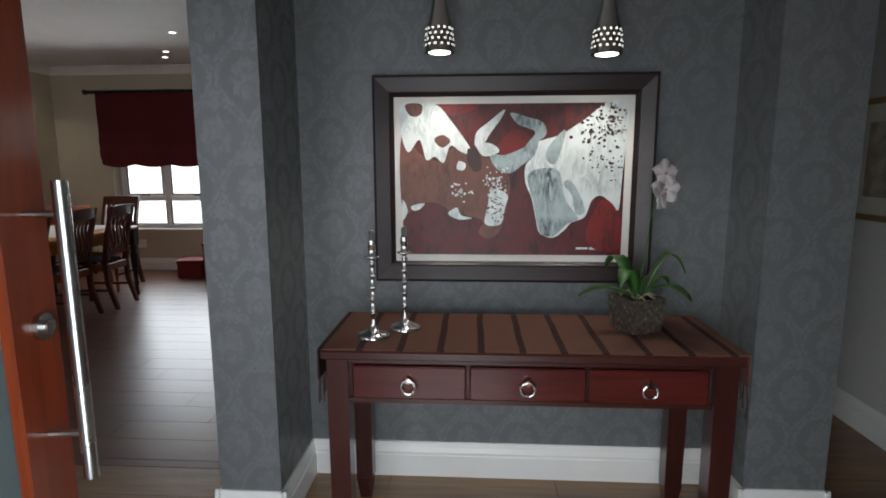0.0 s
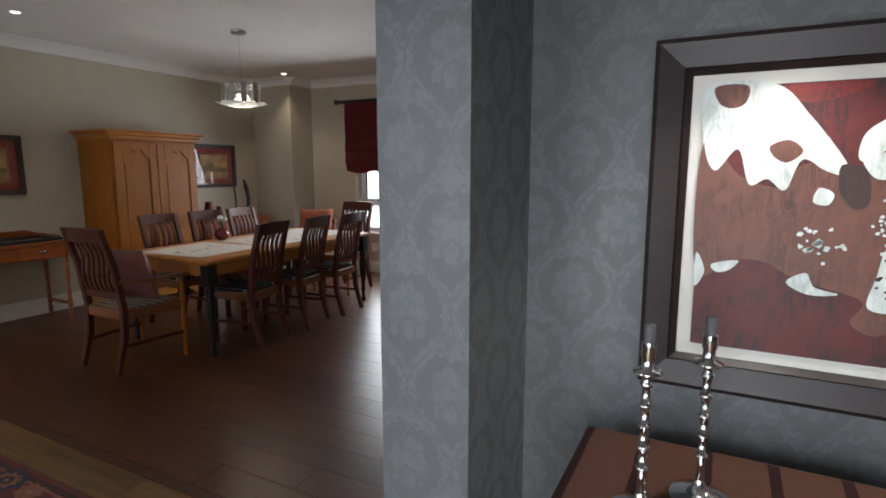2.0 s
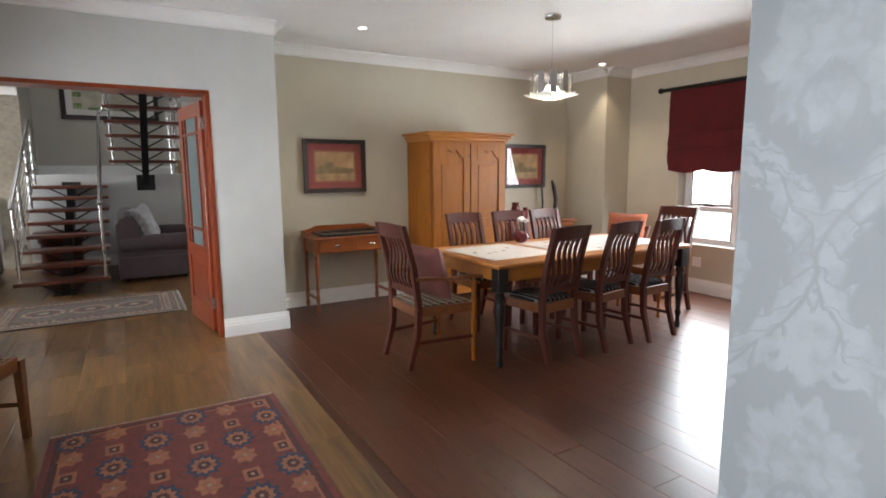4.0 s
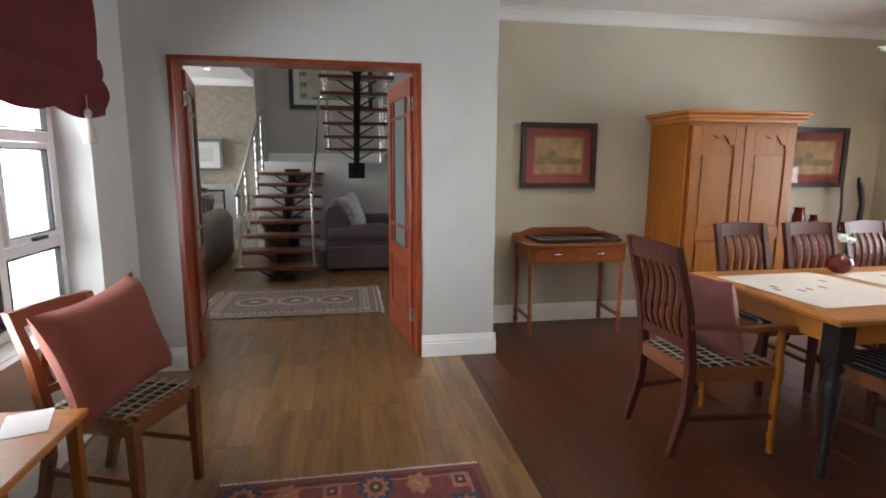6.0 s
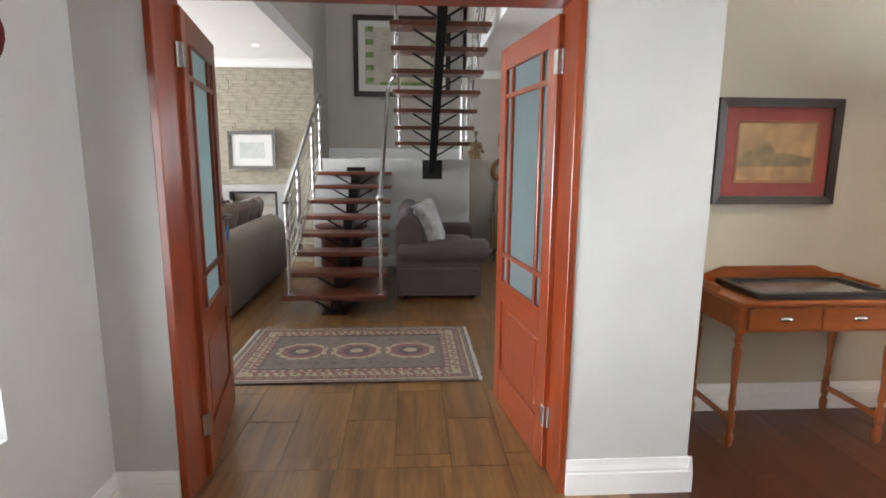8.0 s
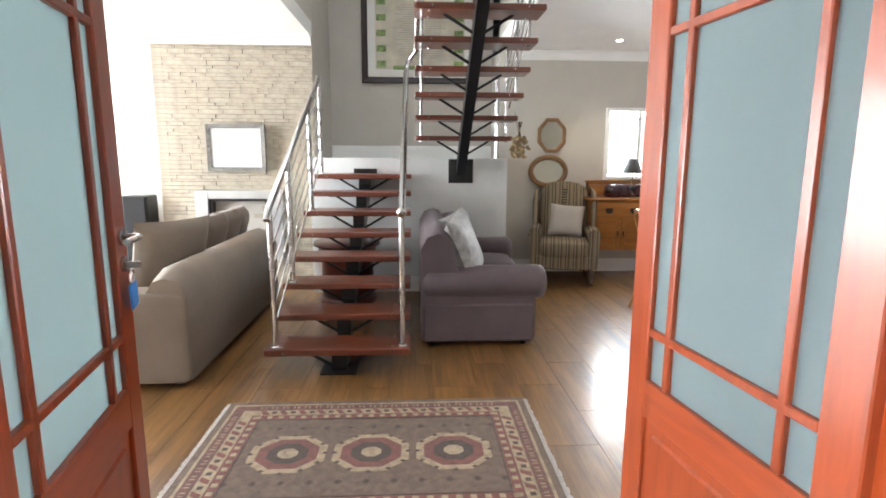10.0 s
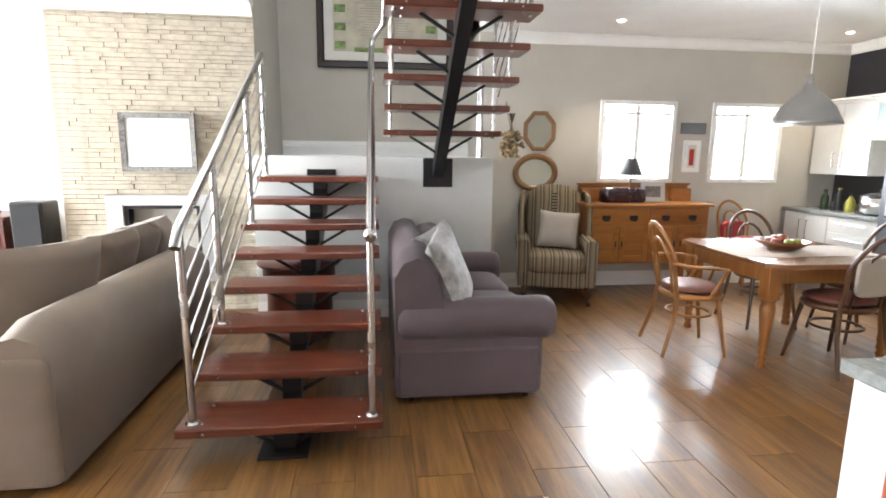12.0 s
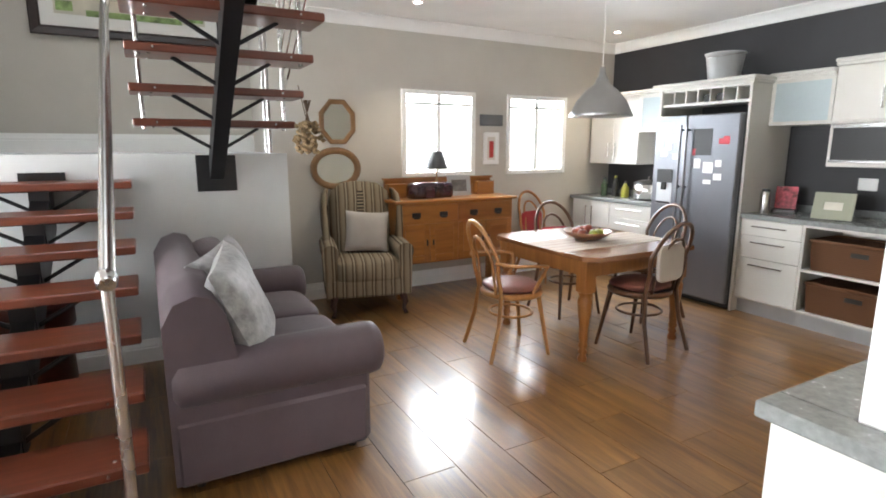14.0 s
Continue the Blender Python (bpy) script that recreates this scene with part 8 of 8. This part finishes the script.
for k, (x, y, z) in enumerate(((-0.07, -0.05, 0.055), (0.02, -0.07, 0.055), (0.09, -0.02, 0.06), (0.06, 0.06, 0.055), (-0.04, 0.06, 0.055), (-0.10, 0.02, 0.065), (0.0, 0.0, 0.085))):
    ft = thing("apple", "ripe apple in the wooden bowl", "fruit", (-9.50 + x, 4.22 + y, 0.764 + z - 0.036), 0, "fruit in the bowl")
    part("flesh", Solid().lathe([(0.006, 0.004), (0.022, 0.0), (0.036, 0.022), (0.038, 0.04), (0.028, 0.062), (0.012, 0.066), (0.003, 0.058)], n=14), F_GRN if k in (2, 3) else F_RED, ft)
    part("stalk", Solid().rod((0, 0, 0.056), (0.004, 0, 0.078), 0.002, n=5), M_BLACKLEG, ft)


# bentwood chairs
M_BENT = wood("honey_bentwood", (0.27, 0.105, 0.026), (0.43, 0.20, 0.058), "Z", 0.3, 1.2, coat=0.3)
M_BENTDK = wood("brown_bentwood", (0.055, 0.022, 0.010), (0.12, 0.052, 0.022), "Z", 0.3, 1.2, coat=0.3)
M_PAD = plain("russet_leather_pad", (0.17, 0.06, 0.045), 0.5, vary=0.15, scale=10, relief=0.05)


def bentwood(label, at, turn, m_, arms):
    """A bentwood chair that faces local +y."""
    o = thing("bentwood_chair", label, "chair", at, turn, "bentwood chairs")
    part("seat_ring", Solid().tube([(0.215 * math.cos(w), 0.205 * math.sin(w), 0.445) for w in np.linspace(0, 2 * math.pi, 29)[:-1]], 0.022, 8, True), m_, o)
    part("seat_board", Solid().lathe([(0.205, 0.44), (0.205, 0.452)], n=24), m_, o)
    part("seat_pad", Solid().cushion(-0.21, 0.21, -0.20, 0.20, 0.455, 0.525, 0.012, 2.6, 28, 10), M_PAD, o, "russet buttoned seat pad")
    for sx in (-1, 1):
        part("front_leg", Solid().tube([(sx * 0.165, 0.13, 0.44), (sx * 0.185, 0.16, 0.25), (sx * 0.215, 0.20, 0.0)], [0.018, 0.016, 0.012], 10), m_, o)
    bow = [(-0.235, -0.27, 0.0), (-0.205, -0.20, 0.25), (-0.185, -0.175, 0.46)]
    bow += [(-0.20, -0.21, 0.62)] + [(0.205 * math.cos(w), -0.215 - 0.10 * math.sin(w), 0.72 + 0.25 * math.sin(w)) for w in np.linspace(math.pi, 0, 13)]
    bow += [(0.20, -0.21, 0.62), (0.185, -0.175, 0.46), (0.205, -0.20, 0.25), (0.235, -0.27, 0.0)]
    part("back_bow", Solid().tube(bow, 0.0155, 10), m_, o)
    part("inner_bow", Solid().tube([(-0.125, -0.185, 0.46), (-0.12, -0.205, 0.60)] + [(0.12 * math.cos(w), -0.215 - 0.07 * math.sin(w), 0.69 + 0.17 * math.sin(w)) for w in np.linspace(math.pi, 0, 9)] + [(0.12, -0.205, 0.60), (0.125, -0.185, 0.46)], 0.011, 8), m_, o)
    part("leg_ring", Solid().tube([(0.165 * math.cos(w), 0.155 * math.sin(w) - 0.005, 0.29) for w in np.linspace(0, 2 * math.pi, 25)[:-1]], 0.010, 8, True), m_, o)
    if arms:
        for sx in (-1, 1):
            part("arm", Solid().tube([(sx * 0.20, -0.235, 0.70), (sx * 0.27, -0.12, 0.685), (sx * 0.285, 0.04, 0.68), (sx * 0.26, 0.14, 0.665), (sx * 0.215, 0.12, 0.57), (sx * 0.20, 0.06, 0.46)], 0.013, 10), m_, o)
    return o


bentwood("honey bentwood armchair with russet pad at the kitchen table", (-9.50, 3.50, 0), -8, M_BENT, True)
bentwood("dark brown bentwood chair with cloth over its back", (-9.08, 4.36, 0), 96, M_BENTDK, False)
bentwood("dark brown bentwood chair at the kitchen table", (-10.02, 4.50, 0), -95, M_BENTDK, False)
bentwood("dark brown bentwood chair at the kitchen table", (-9.62, 5.02, 0), 175, M_BENTDK, False)
bentwood("bentwood chair with red cover against the wall", (-11.12, 5.15, 0), -80, M_BENT, False)
M_REDCLOTH = plain("red_chair_cloth", (0.36, 0.02, 0.03), 0.8, sheen=0.2)
for at, turn in (((-11.34, 5.11, 0.55), -80), ((-10.24, 4.52, 0.55), -95)):
    cl = thing("chair_cover", "red cloth hung over a bentwood chair back", "cloth", at, turn)
    part("cloth", Solid().cushion(-0.17, 0.17, -0.02, 0.02, -0.04, 0.20, 0.002, 5, 20, 10), M_REDCLOTH, cl)
cl = thing("folded_cloth", "pale grey cloth draped over a chair back", "cloth", (-8.84, 4.35, 0.60), 96)
part("cloth", Solid().cushion(-0.15, 0.15, -0.03, 0.0, -0.04, 0.22, 0.002, 5, 20, 10), M_LINEN, cl)

# ---- downlights ----
M_SPOTGLOW = glow("lit_downlight", (1.0, 0.94, 0.86), 9.0)
DOWN = [(-5.22, 3.32), (-5.36, 6.45), (-3.57, 6.55), (-2.82, 5.40), (-3.38, 6.25), (-10.82, 3.41), (-10.9, 5.85), (-9.87, -0.38), (-7.8, 3.4)]
for x, y in DOWN:
    d = thing("downlight", "small round recessed ceiling downlight, lit", "lamp", (x, y, H), 0, "ceiling downlights")
    part("rim", Solid().lathe([(0.046, -0.004), (0.046, 0.0)], n=20), M_WHITE, d)
    part("lens", Solid().lathe([(0.032, -0.006), (0.032, -0.004)], n=18), M_SPOTGLOW, d, "glowing lens")

# ---- pieces: cladding stones, floor planks, floor tiles ----
stone = tagged(new("stone_cladding"), "sand-coloured split stone cladding of the chimney breast", "cladding", kind="structure")
z, srng = 0.0, random.Random(7)
blocks = Solid()
count = 0
SHAPES = {}
for r in range(200):
    if z > H - 0.03:
        break
    h = srng.choice((0.038, 0.045, 0.052, 0.030))
    y = -1.60
    while y < 0.088:
        w = srng.choice((0.18, 0.26, 0.34, 0.46, 0.12))
        w = min(w, 0.09 - y)
        if 0.09 - (y + w) < 0.06:
            w = 0.09 - y
        inside = -1.065 < y + w / 2 < -0.425 and 0.33 < z + h / 2 < 1.0
        if not inside:
            d = srng.uniform(0.005, 0.017)
            if count < 300 and z > 0.95:
                key = (round(w, 2), h, round(d, 2))
                if key not in SHAPES:
                    SHAPES[key] = Solid().box(-0.08, d, 0.001, w - 0.001, 0.001, h - 0.001, 0.003).mesh("stone")
                part("stone", SHAPES[key], M_STONE, stone, at=(-10.87, y, z))
                count += 1
            else:
                blocks.box(-10.95, -10.87 + d, y + 0.001, y + w - 0.001, z + 0.001, z + h - 0.001, 0.003)
        y += w
    z += h
tagged(part("stone_rest", blocks, M_STONE, stone), kind="stuff")

planks = tagged(new("plank_floor"), "dark stained wooden plank floor of the dining room", "floor", kind="structure")
PW, PLEN = 0.192, 1.32
PL = {}
y, r = 2.395, 0
while y < 7.11:
    w = min(PW, 7.118 - y)
    x = -6.2 - (0.66 * (r % 2) + 0.21 * (r % 3))
    while x < -0.9:
        a, b = max(x, -6.198), min(x + PLEN, -0.902)
        if b - a > 0.02:
            key = (round(b - a, 3), round(w, 3))
            if key not in PL:
                PL[key] = Solid().box(0, b - a - 0.0012, 0, w - 0.0012, -0.012, 0, 0.0012).mesh("plank")
            part("plank", PL[key], M_DARKFLOOR, planks, at=(a, y, 0))
        x += PLEN
    y += PW
    r += 1
setting("floor_threshold", box(-6.2, -0.89, 2.33, 2.393, -0.012, 0.001, 0.003), M_DARKFLOOR, "dark wooden edge strip between plank and tile floor", "floor")

tiles = tagged(new("tile_floor"), "glossy wood-look tile floor of passage, living room and kitchen", "floor", kind="structure")
TWD, TLN = 0.2745, 0.74
TL_ = {}
rest = Solid()
n_t = 0


def lay(x0, x1, y0, y1, near, gap=0.0014):
    global n_t
    k0 = math.floor((y0 - 2.39) / TWD)
    k1 = math.ceil((y1 - 2.39) / TWD)
    for k in range(k0, k1):
        ya, yb = max(2.39 + k * TWD, y0), min(2.39 + (k + 1) * TWD, y1)
        if yb - ya < 0.01:
            continue
        x = -8.75 - 40 * TLN + (TLN / 2 if k % 2 else 0)
        while x < x1:
            a, b = max(x, x0), min(x + TLN, x1)
            if b - a > 0.01:
                if near(a, ya) and n_t < 300:
                    key = (round(b - a, 3), round(yb - ya, 3), gap)
                    if key not in TL_:
                        TL_[key] = Solid().box(gap, b - a - gap, gap, yb - ya - gap, -0.010, 0, 0.0005).mesh("tile")
                    part("tile", TL_[key], M_TILE, tiles, at=(a, ya, 0))
                    n_t += 1
                else:
                    rest.box(a + gap, b - gap, ya + gap, yb - gap, -0.010, 0, 0.0005)
            x += TLN


lay(-11.49, -6.42, 2.39, 6.44, lambda a, y: -10.0 < a < -6.6 and y < 4.4)
lay(-11.49, -5.68, -4.99, 2.39, lambda a, y: -10.0 < a < -6.0 and 0.0 < y < 4.4)
lay(-5.68, -0.92, 0.15, 2.33, lambda a, y: a < -3.0, 0.0005)
lay(-0.92, 2.2, -0.55, 2.345, lambda a, y: False)
lay(1.5, 2.2, 2.345, 4.2, lambda a, y: False)
tagged(part("tile_rest", rest, M_TILE, tiles), kind="stuff")
